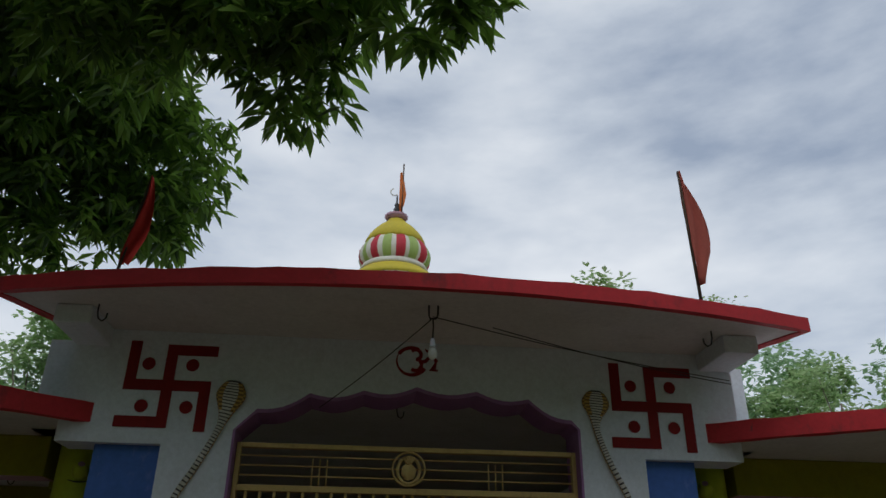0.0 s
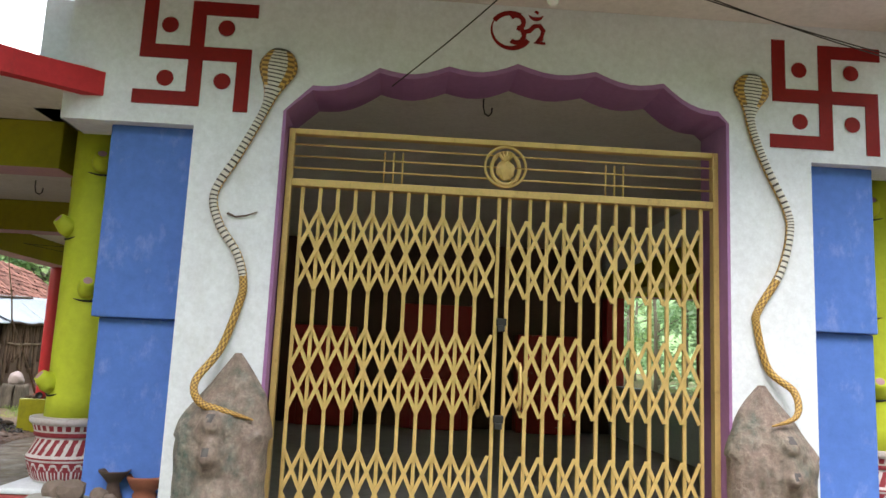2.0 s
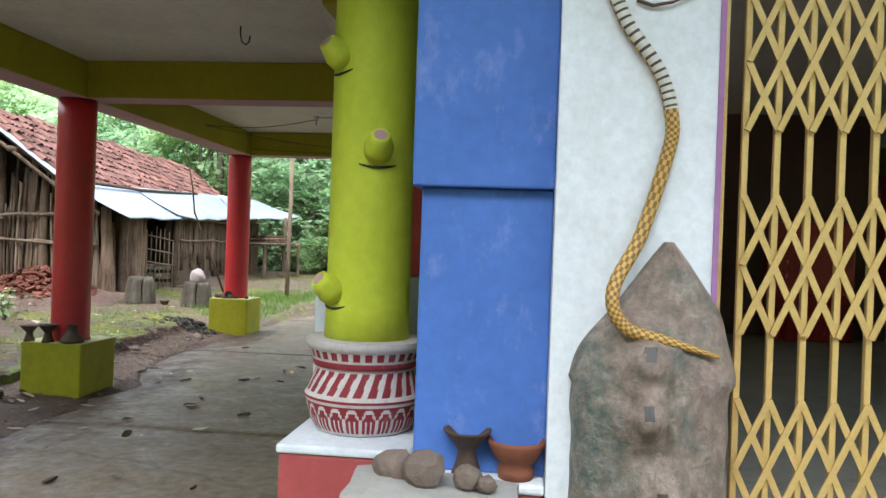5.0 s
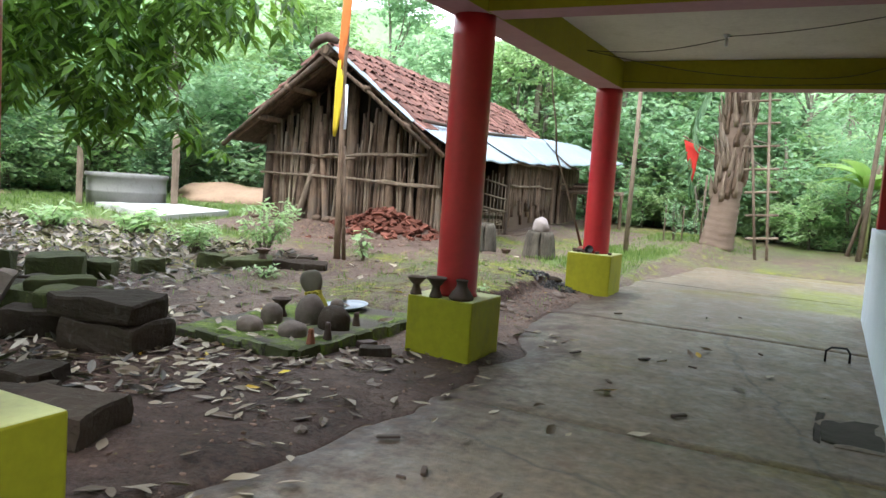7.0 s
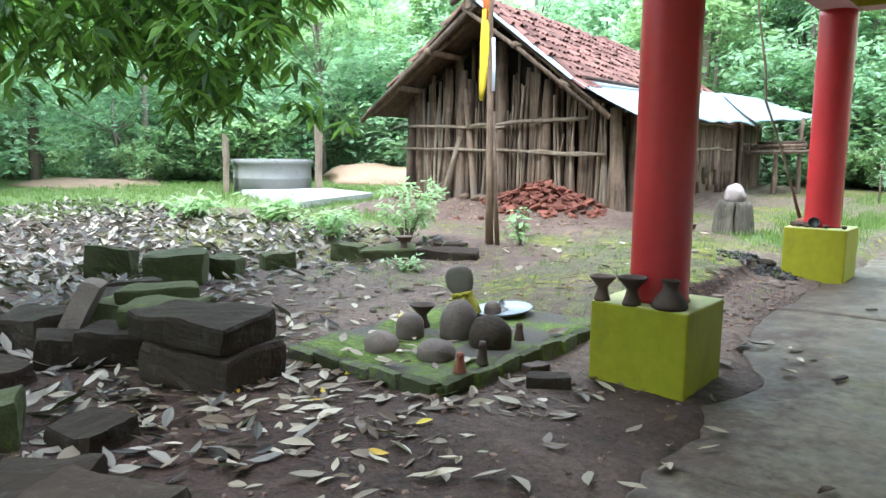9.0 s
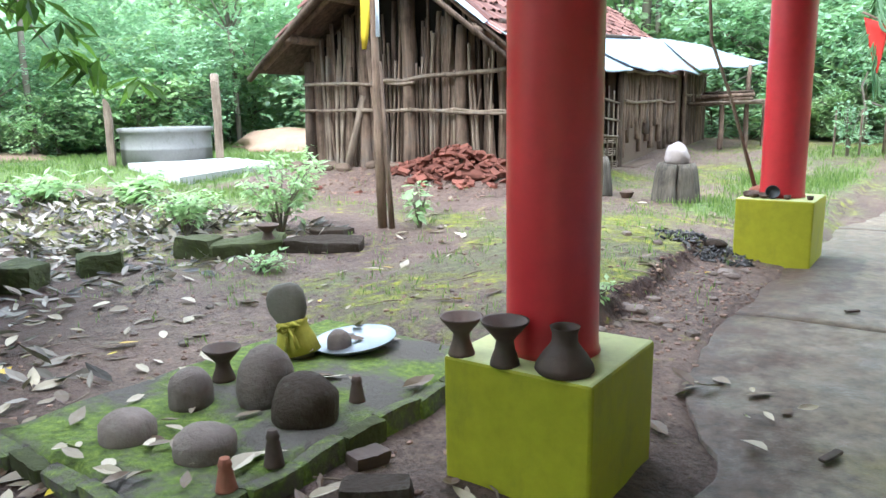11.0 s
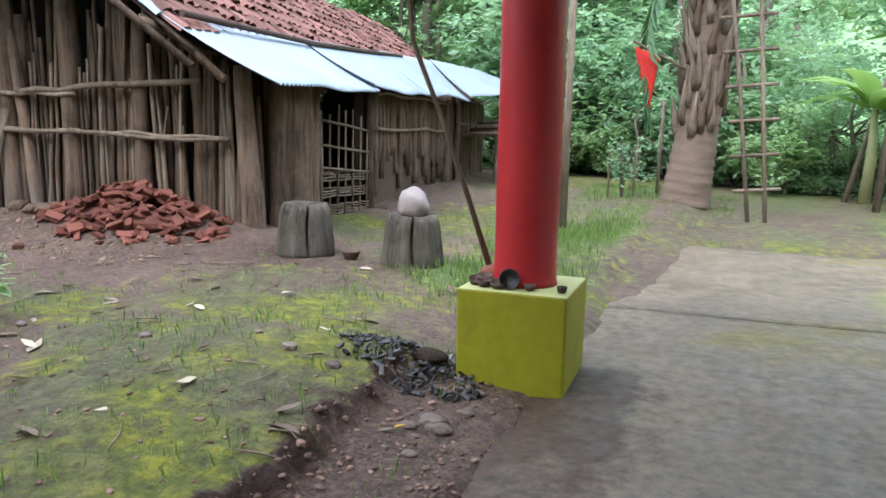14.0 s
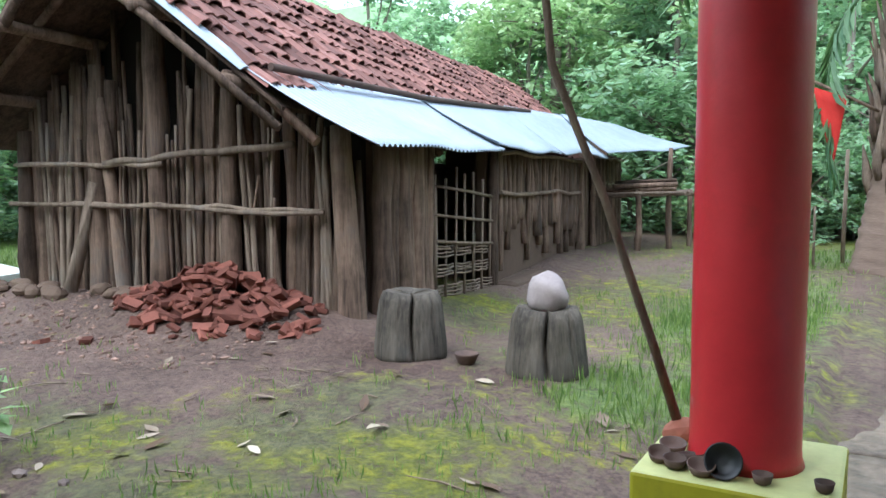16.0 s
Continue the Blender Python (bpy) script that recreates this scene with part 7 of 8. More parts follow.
def forest():
    r = random.Random(77)
    spots = []
    def free(x, y, d):
        return all((x - a) ** 2 + (y - b) ** 2 > d * d for a, b in spots)
    def blocked(x, y):
        q = HUT.inverted() @ Vector((x, y, 0))
        return (-7 < q.x < 2.6 and -2 < q.y < 12.5) or (-21.5 < x < -12 and 11 < y < 19.5) or (x > -12 and y < 22) or (x > -19 and y < 18)
    tries = 0
    while len(spots) < 58 and tries < 8000:
        tries += 1
        x, y = r.uniform(-42, 16), r.uniform(-6, 50)
        d = math.hypot(x + 5, y - 10)
        if d > 44 or d < 15 or blocked(x, y) or not free(x, y, 3.0) or (d > 30 and r.random() < 0.35):
            continue
        if x > -3 and y < 26:
            continue
        spots.append((x, y))
        k = r.randrange(5)
        plant(KINDS[k], "forest_tree", x, y, r.uniform(0.85, 1.3), r.uniform(0, 360), "slender green forest tree at the clearing's edge" if k != 2 else "light green leafy tree at the clearing's edge", "tree", "forest trees")
    for x, y in ((10, 8), (9.5, 12), (11, 16), (9, 19.5), (13, 5), (14, 11), (12, 21), (17, 8), (16, 14), (10, 24), (6, 27), (15, 2), (5, 33)):
        plant(KINDS[r.randrange(5)], "forest_tree", x, y, r.uniform(0.62, 0.8), r.uniform(0, 360), "slender green forest tree at the clearing's edge", "tree", "forest trees")
    # unseen row south of the start, added to keep sky light off the temple front
    for k in range(26):
        x, y = -16 + 1.35 * k + r.uniform(-0.5, 0.5), r.uniform(-9, -4.5) - (2.5 if k % 2 else 0)
        plant(KINDS[(0, 4, 2, 1)[k % 4]], "forest_tree", x, y, r.uniform(1.0, 1.3), r.uniform(0, 360), "slender green forest tree at the clearing's edge", "tree", "forest trees")
    n = 0
    tries = 0
    while n < 175 and tries < 6000:
        tries += 1
        x, y = r.uniform(-34, 4), r.uniform(4, 40)
        d = math.hypot(x + 5, y - 10)
        if d < 13.5 or d > 32 or blocked(x, y) or (x > -4.5 and y < 24.5):
            continue
        if x < -12 and 8 < y < 20 and x > -21:
            continue
        n += 1
        plant(BUSHES[r.randrange(3)], "forest_shrub", x, y, r.uniform(0.7, 1.3), r.uniform(0, 360), "leafy green shrub at the forest's edge", "shrub", "forest shrubs")
    for x, y, k, s in ((0.6, 22.5, 1, 1.5), (1.6, 21.2, 1, 1.4), (0.0, 24.5, 0, 1.2), (2.6, 19.8, 1, 1.3), (-1.0, 25.5, 2, 1.0), (-14.2, 20.5, 2, 0.8), (7.8, 10, 1, 1.3), (8.2, 14, 0, 1.3), (7.6, 6, 0, 1.2), (8.5, 2.5, 1, 1.3), (7.5, 17, 1, 1.2)):
        plant(BUSHES[k], "forest_shrub", x, y, s, r.uniform(0, 360), "leafy green shrub at the forest's edge", "shrub", "forest shrubs")
    n = 0
    while n < 85:
        a, d = r.uniform(radians(85), radians(190)), r.uniform(17.5, 30)
        x, y = -5 + d * math.cos(a), 10 + d * math.sin(a)
        if blocked(x, y) or (x > -4.5 and y < 25):
            continue
        n += 1
        plant(BUSHES[(0, 1, 1)[n % 3]], "forest_shrub", x, y, r.uniform(1.3, 2.1), r.uniform(0, 360), "tall leafy green shrub in the forest's undergrowth", "shrub", "forest shrubs")
    for k in range(30):
        x, y = r.uniform(-9, 4), r.uniform(25, 29.5)
        plant(BUSHES[(2, 0)[k % 2]], "forest_shrub", x, y, r.uniform(0.6, 0.95), r.uniform(0, 360), "low light green shrub at the clearing's end", "shrub", "forest shrubs")
    for x, y, k, s in ((12.4, 19.0, 2, 1.02), (14.6, 17.2, 2, 1.0), (-12.5, 29.0, 2, 1.55), (-10.0, 31.0, 0, 1.3), (10.4, 22, 4, 1.3), (12.6, 21, 4, 1.3), (9.0, 25.5, 0, 1.05), (14.2, 24.5, 4, 1.4), (11.6, 26, 0, 1.1), (15.5, 19.5, 4, 1.25)):
        plant(KINDS[k], "forest_tree", x, y, s, 40 * k + 17 * x, "dense green forest tree behind the temple", "tree", "forest trees")
    for x, y, s in ((-8.2, 30.5, 0.95), (-5.6, 33, 1.1), (-10.8, 33.5, 1.0), (-13, 28.5, 0.8), (-18, 24, 0.9), (-21.5, 21.5, 0.8), (-23, 16.5, 0.9), (-24, 12.5, 0.8)):
        plant(KINDS[2], "forest_tree", x, y, s, r.uniform(0, 360), "light green leafy tree at the clearing's edge", "tree", "forest trees")
    # wooded distance, beyond the clearing
    ring, rows = 90, []
    bm = bmesh.new()
    for i in range(ring):
        a = 2 * math.pi * i / ring
        h = 15 + 3.5 * noise.noise(Vector((math.cos(a) * 4, math.sin(a) * 4, 2))) + 1.6 * noise.noise(Vector((math.cos(a) * 17, math.sin(a) * 17, 5)))
        rows.append([bm.verts.new((-5 + 58 * math.cos(a), 10 + 58 * math.sin(a), z)) for z in (-1, h * 0.5, h)])
    for i in range(ring):
        r0, r1 = rows[i], rows[(i + 1) % ring]
        for k in range(2):
            bm.faces.new((r0[k], r1[k], r1[k + 1], r0[k + 1])).smooth = True
    m = surface("glowing_far_woods", (0.26, 0.4, 0.2), (0.14, 0.25, 0.1), 0.9, 3.5, 0.25, 1.0, 1.0)
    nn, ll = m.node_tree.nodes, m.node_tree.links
    # green emission stands in for bright distance haze on the ring
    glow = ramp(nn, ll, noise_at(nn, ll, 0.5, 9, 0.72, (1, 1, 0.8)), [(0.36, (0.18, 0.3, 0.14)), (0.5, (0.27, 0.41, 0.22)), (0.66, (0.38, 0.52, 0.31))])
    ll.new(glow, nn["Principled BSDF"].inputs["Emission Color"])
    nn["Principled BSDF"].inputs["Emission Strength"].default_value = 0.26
    tagged(part("backdrop", bm, m), "far green wooded distance with a hazy glow", "backdrop", kind="structure")


forest()


def shrub(name, x, y, h, w, n, mat, leaf, seed, label):
    rng = np.random.default_rng(seed)
    t = thing(name, pose(x, y, ground_z(x, y)), label, "shrub")
    bm = bmesh.new()
    tips = []
    r = random.Random(seed)
    for k in range(9):
        a, s = r.uniform(0, 2 * math.pi), r.uniform(0.3, 1.0)
        tip = (w * s * math.cos(a), w * s * math.sin(a), h * r.uniform(0.6, 1.0))
        add_tube(bm, [(0, 0, -0.05), (tip[0] * 0.4, tip[1] * 0.4, tip[2] * 0.55), tip], [0.014, 0.01, 0.004], 6)
        tips.append(tip)
    part("stem", bm, bark, t)
    tips = np.array(tips)
    f = rng.uniform(0.35, 1.05, n)[:, None]
    c = tips[rng.integers(0, len(tips), n)] * f + rng.normal(0, 0.06 * h, (n, 3))
    base, way, side, length = rosettes(rng, c, 4, leaf, 0.1)
    o = new("foliage", leaf_mesh("foliage", base, way, side, length, length * 0.42, mat, 0.12))
    o.parent = t
    return t


shrub("yard_shrub", -9.55, 12.0, 0.75, 0.4, 190, leaf_light, 0.1, 3, "light green leafy shrub behind stone blocks")
shrub("yard_shrub", -10.4, 11.6, 0.45, 0.45, 140, leaf_light, 0.1, 4, "low light green shrub behind stone blocks")
shrub("yard_shrub", -8.5, 12.75, 0.46, 0.12, 14, leaf_light, 0.14, 6, "young green plant beside the flag pole")
shrub("yard_shrub", -12.6, 12.4, 0.4, 0.5, 60, leaf_light, 0.2, 7, "broad-leaved light green weed in the yard")
shrub("yard_shrub", -13.9, 11.9, 0.4, 0.6, 60, leaf_light, 0.2, 8, "broad-leaved light green weed in the yard")
shrub("yard_shrub", -6.02, 11.15, 0.12, 0.12, 16, leaf_light, 0.06, 9, "small yellow-green seedling beside the path")
shrub("yard_shrub", -6.08, 21.55, 0.95, 0.16, 70, leaf_forest, 0.12, 10, "slim young shrub tied in a guard")
shrub("yard_shrub", -8.7, 11.0, 0.12, 0.25, 30, leaf_light, 0.08, 12, "low green weed in the moss")


def palm():
    r = random.Random(12)
    x, y = -5.14, 21.3
    g = ground_z(x, y)
    p = thing("coconut_palm", pose(x, y, g - 0.05), "thick palm trunk with dry leaf bases and hanging frond", "palm")
    pts, rad = [], []
    for k in range(76):
        z = 0.05 * k
        pts.append((0.05 * math.sin(z) + 0.07 * z, 0, z))
        rad.append((0.36 - 0.07 * min(1, z / 1.1)) + (0.004 if k % 3 else -0.006) + r.uniform(-0.004, 0.004))
    part("trunk", tube(pts, rad, 16, rng=r, lump=0.03), palm_bark, p)
    for k in range(95):
        a, z = r.uniform(0, 2 * math.pi), r.uniform(1.0, 3.6)
        o = Vector((0.05 * math.sin(z) + 0.07 * z, 0, z))
        d = Vector((math.cos(a), math.sin(a), 0))
        sw = Vector((-d.y, d.x, 0)) * r.uniform(-0.12, 0.12)
        out = r.uniform(0.31, 0.44)
        bm = bmesh.new()
        add_tube(bm, [o + d * 0.25, o + d * 0.3 + Vector((0, 0, 0.16)), o + d * 0.33 + sw * 0.5 + Vector((0, 0, 0.4)), o + d * out + sw + Vector((0, 0, r.uniform(0.55, 0.85)))], [0.075, 0.06, 0.035, 0.008], 6, rng=r, lump=0.3)
        part("leaf_base", bm, pale_log if k % 3 else log_wood, p)
    rng = np.random.default_rng(4)
    fronds = [[(-0.2, -0.25, 3.4), (-0.62, -0.4, 3.1), (-0.72, -0.45, 2.3), (-0.55, -0.42, 1.35)]]
    for k in range(11):
        a = k * 0.6 + 0.3
        d = (math.cos(a), math.sin(a))
        fronds.append([(0.28, 0, 3.8), (0.28 + d[0] * 1.2, d[1] * 1.2, 4.7), (0.28 + d[0] * 2.4, d[1] * 2.4, 4.8), (0.28 + d[0] * 3.4, d[1] * 3.4, 4.0)])
    for f in fronds:
        f = [Vector(q) for q in f]
        path = []
        for k in range(26):
            t = k / 25
            path.append(f[0] * (1 - t) ** 3 + f[1] * 3 * t * (1 - t) ** 2 + f[2] * 3 * t * t * (1 - t) + f[3] * t ** 3)
        fr = part("frond", tube(path, [0.022 * (1 - 0.8 * k / 25) + 0.003 for k in range(26)], 5), leaf_palm, p, "green palm frond")
        q = np.array([tuple(v) for v in path])
        d = unit(np.gradient(q, axis=0))
        idx = np.repeat(np.arange(3, 26), 4)
        sgn = np.tile([1, 1, -1, -1], 23)
        out = unit(np.cross(d, np.tile([0, 0, 1.0], (26, 1))) + 1e-4)
        way = unit(out[idx] * sgn[:, None] * 0.8 + d[idx] * 0.6 + np.array([0, 0, -0.55]) + rng.normal(0, 0.08, (92, 3)))
        side = unit(np.cross(way, d[idx]))
        ln = rng.uniform(0.4, 0.6, 92)
        o = new("frond_blade", leaf_mesh("frond_blade", q[idx] + rng.normal(0, 0.02, (92, 3)), way, side, ln, np.full(92, 0.035), leaf_palm, 0.1))
        o.parent = fr
    bm = bmesh.new()
    rows = []
    for k in range(8):
        t = k / 7
        rows.append([bm.verts.new((-0.42 - 0.36 * (i / 5) * (1 - t) - 0.12 * t, -0.5 - 0.03 * math.sin(i + k), 2.05 - 0.12 * (1 - i / 5) * 0 - 0.78 * t + 0.16 * (i / 5) * (1 - t))) for i in range(6)])
    for r0, r1 in zip(rows, rows[1:]):
        for i in range(5):
            bm.faces.new((r0[i], r0[i + 1], r1[i + 1], r1[i])).smooth = True
    ex = bmesh.ops.extrude_face_region(bm, geom=list(bm.faces))
    bmesh.ops.translate(bm, verts=[v for v in ex["geom"] if isinstance(v, bmesh.types.BMVert)], vec=(0, 0.004, 0))
    fl = thing("red_flag", pose(x, y, g), "bright red triangular flag tied to the palm", "flag")
    part("cloth", bm, red_cloth, fl)
    part("stick", tube([(-0.8, -0.5, 2.28), (-0.4, -0.48, 2.06), (-0.1, -0.3, 1.9)], 0.018, 6), log_wood, fl)


palm()


def ladder():
    l = thing("bamboo_ladder", pose(0, 0, 0), "rough bamboo pole ladder leaning by the palm", "ladder")
    g = ground_z(-4.2, 20.4)
    a0, a1 = Vector((-4.27, 20.5, g - 0.05)), Vector((-4.75, 20.9, 3.7))
    b0, b1 = Vector((-4.05, 20.55, g - 0.05)), Vector((-4.36, 20.9, 3.7))
    part("rail", tube([a0, a0.lerp(a1, 0.5) + Vector((0.02, 0, 0)), a1], 0.03, 7), pale_log, l)
    part("rail", tube([b0, b0.lerp(b1, 0.5), b1], 0.03, 7), pale_log, l)
    for k in range(7):
        t = 0.12 + 0.13 * k
        p, q = a0.lerp(a1, t), b0.lerp(b1, t)
        d = (q - p).normalized()
        part("rung", tube([p - d * 0.16, q + d * 0.2 + Vector((0, 0, 0.05))], 0.025, 6), pale_log, l)
    for x, y, h, r, lean in ((-6.28, 18.05, 3.6, 0.045, 0.02), (-2.4, 22.7, 4.2, 0.06, 0.2), (-2.6, 24.6, 2.3, 0.05, 0.5), (-5.6, 22.2, 1.6, 0.03, 0.02), (-6.28, 21.5, 0.9, 0.02, 0.0), (-5.9, 21.55, 0.9, 0.02, 0.0)):
        o = thing("wooden_post", pose(x, y, ground_z(x, y) - 0.1), "weathered thin wooden post in the ground", "post", "wooden posts")
        part("pole", tube([(0, 0, 0), (lean * 0.5, 0, h * 0.5), (lean, 0, h)], [r, r * 0.9, r * 0.8], 7, rng=random.Random(int(h * 10)), lump=0.08), pale_log, o)


ladder()


def banana(x, y, s, seed, label):
    r = random.Random(seed)
    b = thing("banana_plant", pose(x, y, ground_z(x, y)), label, "banana plant", "banana plants")
    part("stem", tube([(0, 0, -0.1), (0.04, 0, 0.8 * s), (0.02, 0, 1.6 * s)], [0.11 * s, 0.09 * s, 0.05 * s], 10), surface("banana_stem", (0.3, 0.3, 0.14), (0.2, 0.15, 0.08), 0.7, 15, 3, 0.8, 0.4), b)
    for k in range(12):
        a = k * 2.4 + r.uniform(-0.3, 0.3)
        el, ln = r.uniform(0.55, 1.4), r.uniform(1.2, 1.8) * s
        d = Vector((math.cos(a), math.sin(a), 0))
        up = Vector((0, 0, 1))
        bm = bmesh.new()
        rows = []
        for i in range(15):
            t = i / 14
            c = Vector((0.02, 0, 1.55 * s)) + d * ln * t * math.cos(el * (1 - 0.5 * t)) + up * ln * (math.sin(el) * t - 0.62 * t * t)
            w = 0.19 * s * math.sin(math.pi * min(1, 0.06 + t * 0.94)) ** 0.6 * (0 if t < 0.1 else 1)
            sd = Vector((-d.y, d.x, 0))
            tear = 1 - (0.35 if i % 4 == 3 and r.random() < 0.6 else 0)
            rows.append([bm.verts.new(c + sd * w * tear - up * w * 0.25), bm.verts.new(c), bm.verts.new(c - sd * w * tear - up * w * 0.25)])
        for r0, r1 in zip(rows, rows[1:]):
            for q in range(2):
                bm.faces.new((r0[q], r0[q + 1], r1[q + 1], r1[q]))
        part("leaf", bm, leaf_banana, b)


banana(-2.3, 24.4, 1.0, 2, "broad-leaved banana plant at the clearing's edge")
banana(-1.3, 25.4, 1.15, 3, "broad-leaved banana plant at the clearing's edge")
banana(-0.3, 25.6, 1.6, 5, "broad-leaved banana plant at the clearing's edge")


# ---- temple details ----
def cobra(path, rock_at, flip, label):
    """A moulded cobra with raised hood climbing from a rock: one plain relief."""
    bm = bmesh.new()
    pts = [Vector((x, 5.862 - 0.13 * smooth((1.5 - z) / 0.3), z)) for x, z in path]
    fine = []
    for i in range(len(pts) - 1):
        p0, p1, p2, p3 = pts[max(0, i - 1)], pts[i], pts[i + 1], pts[min(len(pts) - 1, i + 2)]
        for k in range(22):
            t = k / 22
            fine.append(0.5 * ((2 * p1) + (p2 - p0) * t + (2 * p0 - 5 * p1 + 4 * p2 - p3) * t * t + (3 * p1 - p0 - 3 * p2 + p3) * t ** 3))
    n, sides, rings = len(fine), 12, []
    for i, p in enumerate(fine):
        t = i / (n - 1)
        d = (fine[min(n - 1, i + 1)] - fine[max(0, i - 1)]).normalized()
        across = d.cross(Vector((0, 1, 0))).normalized()
        s = t * 2.2
        hood = math.exp(-((s - 0.13) / 0.12) ** 2) * 0.085
        head = 1.0 if s > 0.03 else 0.6 + s / 0.03 * 0.4
        r = 0.027 * (1 - 0.25 * t) * head if t < 0.9 else 0.0203 * (1 - (t - 0.9) / 0.1 * 0.75)
        ring = []
        for k in range(sides):
            a = 2 * math.pi * k / sides
            ring.append(bm.verts.new(p + across * math.cos(a) * (r + hood) + Vector((0, -1, 0)) * math.sin(a) * r * 0.95))
        rings.append(ring)
    for i, (r0, r1) in enumerate(zip(rings, rings[1:])):
        for k in range(sides):
            f = bm.faces.new((r0[k], r0[(k + 1) % sides], r1[(k + 1) % sides], r1[k]))
            f.smooth = True
            front = 2 <= k <= 3 or (k in (1, 4) and i / n > 0.11)
            belly = i / n < 0.55
            if front and belly:
                f.material_index = 1 if i % 3 else 2
            else:
                f.material_index = 4 if (i // 2 + k) % 2 else 0
            if i / n < 0.012:
                f.material_index = 2
    bm.faces.new(list(reversed(rings[0]))).material_index = 2
    bm.faces.new(rings[-1])
    rx, rz = rock_at
    # the moulded rock: a pointed, folded mound with two hollows
    def half(z):
        return 0.25 if z < 0.95 else 0.25 * max(0.0, 1 - ((z - 0.95) / (rz - 0.95)) ** 1.5) + 0.015
    nz, na, mound = 60, 48, []
    for i in range(nz + 1):
        z = 0.12 + (rz - 0.12) * i / nz
        w = half(z)
        row = []
        for k in range(na + 1):
            a = math.pi * k / na
            s = math.cos(a)
            lean = 0.05 * flip * smooth((z - 0.9) / 0.4)
            q = 1 + 0.1 * noise.noise(Vector((s * 3.1, z * 2.2, rx))) + 0.13 * noise.noise(Vector((s * 7 + 0.6 * math.sin(z * 9), z * 2.4, rx + 4))) + 0.05 * noise.noise(Vector((s * 16, z * 17, rx)))
            depth = (0.05 + 0.13 * smooth((rz - z) / 0.5)) * math.sin(a) ** 0.7 * q
            x = rx + lean + s * w * (1 + 0.1 * noise.noise(Vector((z * 6, s, rx + 9))))
            for hx, hz, hr in ((-0.03, 1.045, 0.045), (-0.03, 0.87, 0.04), (0.02, 0.62, 0.05)):
                d = math.hypot(x - rx - hx * flip, z - hz)
                depth += 0.07 * smooth(1.35 - d / (hr * 1.6)) + 0.02 * math.exp(-((d - hr * 2.1) / 0.02) ** 2) - 0.02 * smooth(1.3 - math.hypot(x - rx - hx * flip, z - hz - 0.02) / (hr * 0.5))
            row.append(bm.verts.new((x, 5.885 - max(0.0, depth), z)))
        mound.append(row)
    for i, (r0, r1) in enumerate(zip(mound, mound[1:])):
        for k in range(na):
            f = bm.faces.new((r0[k], r1[k], r1[k + 1], r0[k + 1]))
            f.smooth = True
            c = f.calc_center_median()
            f.material_index = 3
            for hx, hz, hr in ((-0.03, 1.065, 0.02), (-0.03, 0.89, 0.018), (0.02, 0.64, 0.02)):
                if math.hypot(c.x - rx - hx * flip, c.z - hz) < hr:
                    f.material_index = 2
    gold = surface("cobra_gold", (0.56, 0.34, 0.08), (0.42, 0.23, 0.05), 0.5, 60, 12, 0.8, 0.5)
    ivory = surface("cobra_belly", (0.62, 0.6, 0.55), (0.5, 0.47, 0.42), 0.6, 40, 8, 0.6, 0.2)
    dark = surface("cobra_dark", (0.06, 0.05, 0.05), (0.03, 0.03, 0.03), 0.5, 40, 8, 0.6, 0.2)
    paint, n, l, b = nodes_of("painted_rock")
    tint = ramp(n, l, noise_at(n, l, 3.4, 7, 0.7, (1, 1, 0.7)), [(0.34, (0.1, 0.17, 0.15)), (0.45, (0.24, 0.2, 0.165)), (0.55, (0.34, 0.235, 0.2)), (0.68, (0.3, 0.27, 0.25))])
    grime = noise_at(n, l, 19, 7, 0.72)
    tint = mix(n, l, 0.55, tint, ramp(n, l, grime, [(0.36, (0.045, 0.04, 0.036)), (0.52, (0.2, 0.16, 0.135)), (0.68, (0.4, 0.34, 0.3))]))
    l.new(tint, b.inputs["Base Color"])
    b.inputs["Roughness"].default_value = 0.6
    bump(n, l, b, grime, 1.0, 0.02)
    tagged(part("cobra_relief", bm, [gold, ivory, dark, paint, surface("cobra_scale", (0.2, 0.11, 0.03), (0.12, 0.065, 0.02), 0.5, 60, 12, 0.8, 0.5)]), label, "sculpture", "cobra reliefs")


cobra([(-1.015, 3.20), (-1.03, 3.06), (-1.066, 2.88), (-1.13, 2.72), (-1.223, 2.527), (-1.33, 2.311), (-1.29, 2.139), (-1.17, 1.96), (-1.125, 1.80), (-1.142, 1.674), (-1.216, 1.428), (-1.31, 1.25), (-1.27, 1.14), (-1.13, 1.10), (-0.98, 1.06)], (-1.17, 1.41), 1, "golden scaled cobra relief rising from a painted rock")
cobra([(1.845, 3.235), (1.835, 3.10), (1.826, 2.944), (1.865, 2.80), (1.928, 2.641), (2.04, 2.40), (2.055, 2.25), (1.991, 2.015), (1.86, 1.80), (1.845, 1.70), (1.907, 1.453), (2.02, 1.33), (2.0, 1.2), (1.86, 1.14)], (1.92, 1.36), -1, "golden scaled cobra relief rising from a pinkish rock")


# thin dark curl on the left wall, built as a tube
tagged(part("wire_curl", tube([(-1.25, 5.872, 2.2), (-1.2, 5.866, 2.18), (-1.14, 5.864, 2.19), (-1.08, 5.868, 2.215)], [0.006, 0.006, 0.005, 0.003], 6), old_clay), "thin dark curl standing out of the wall", "wire")


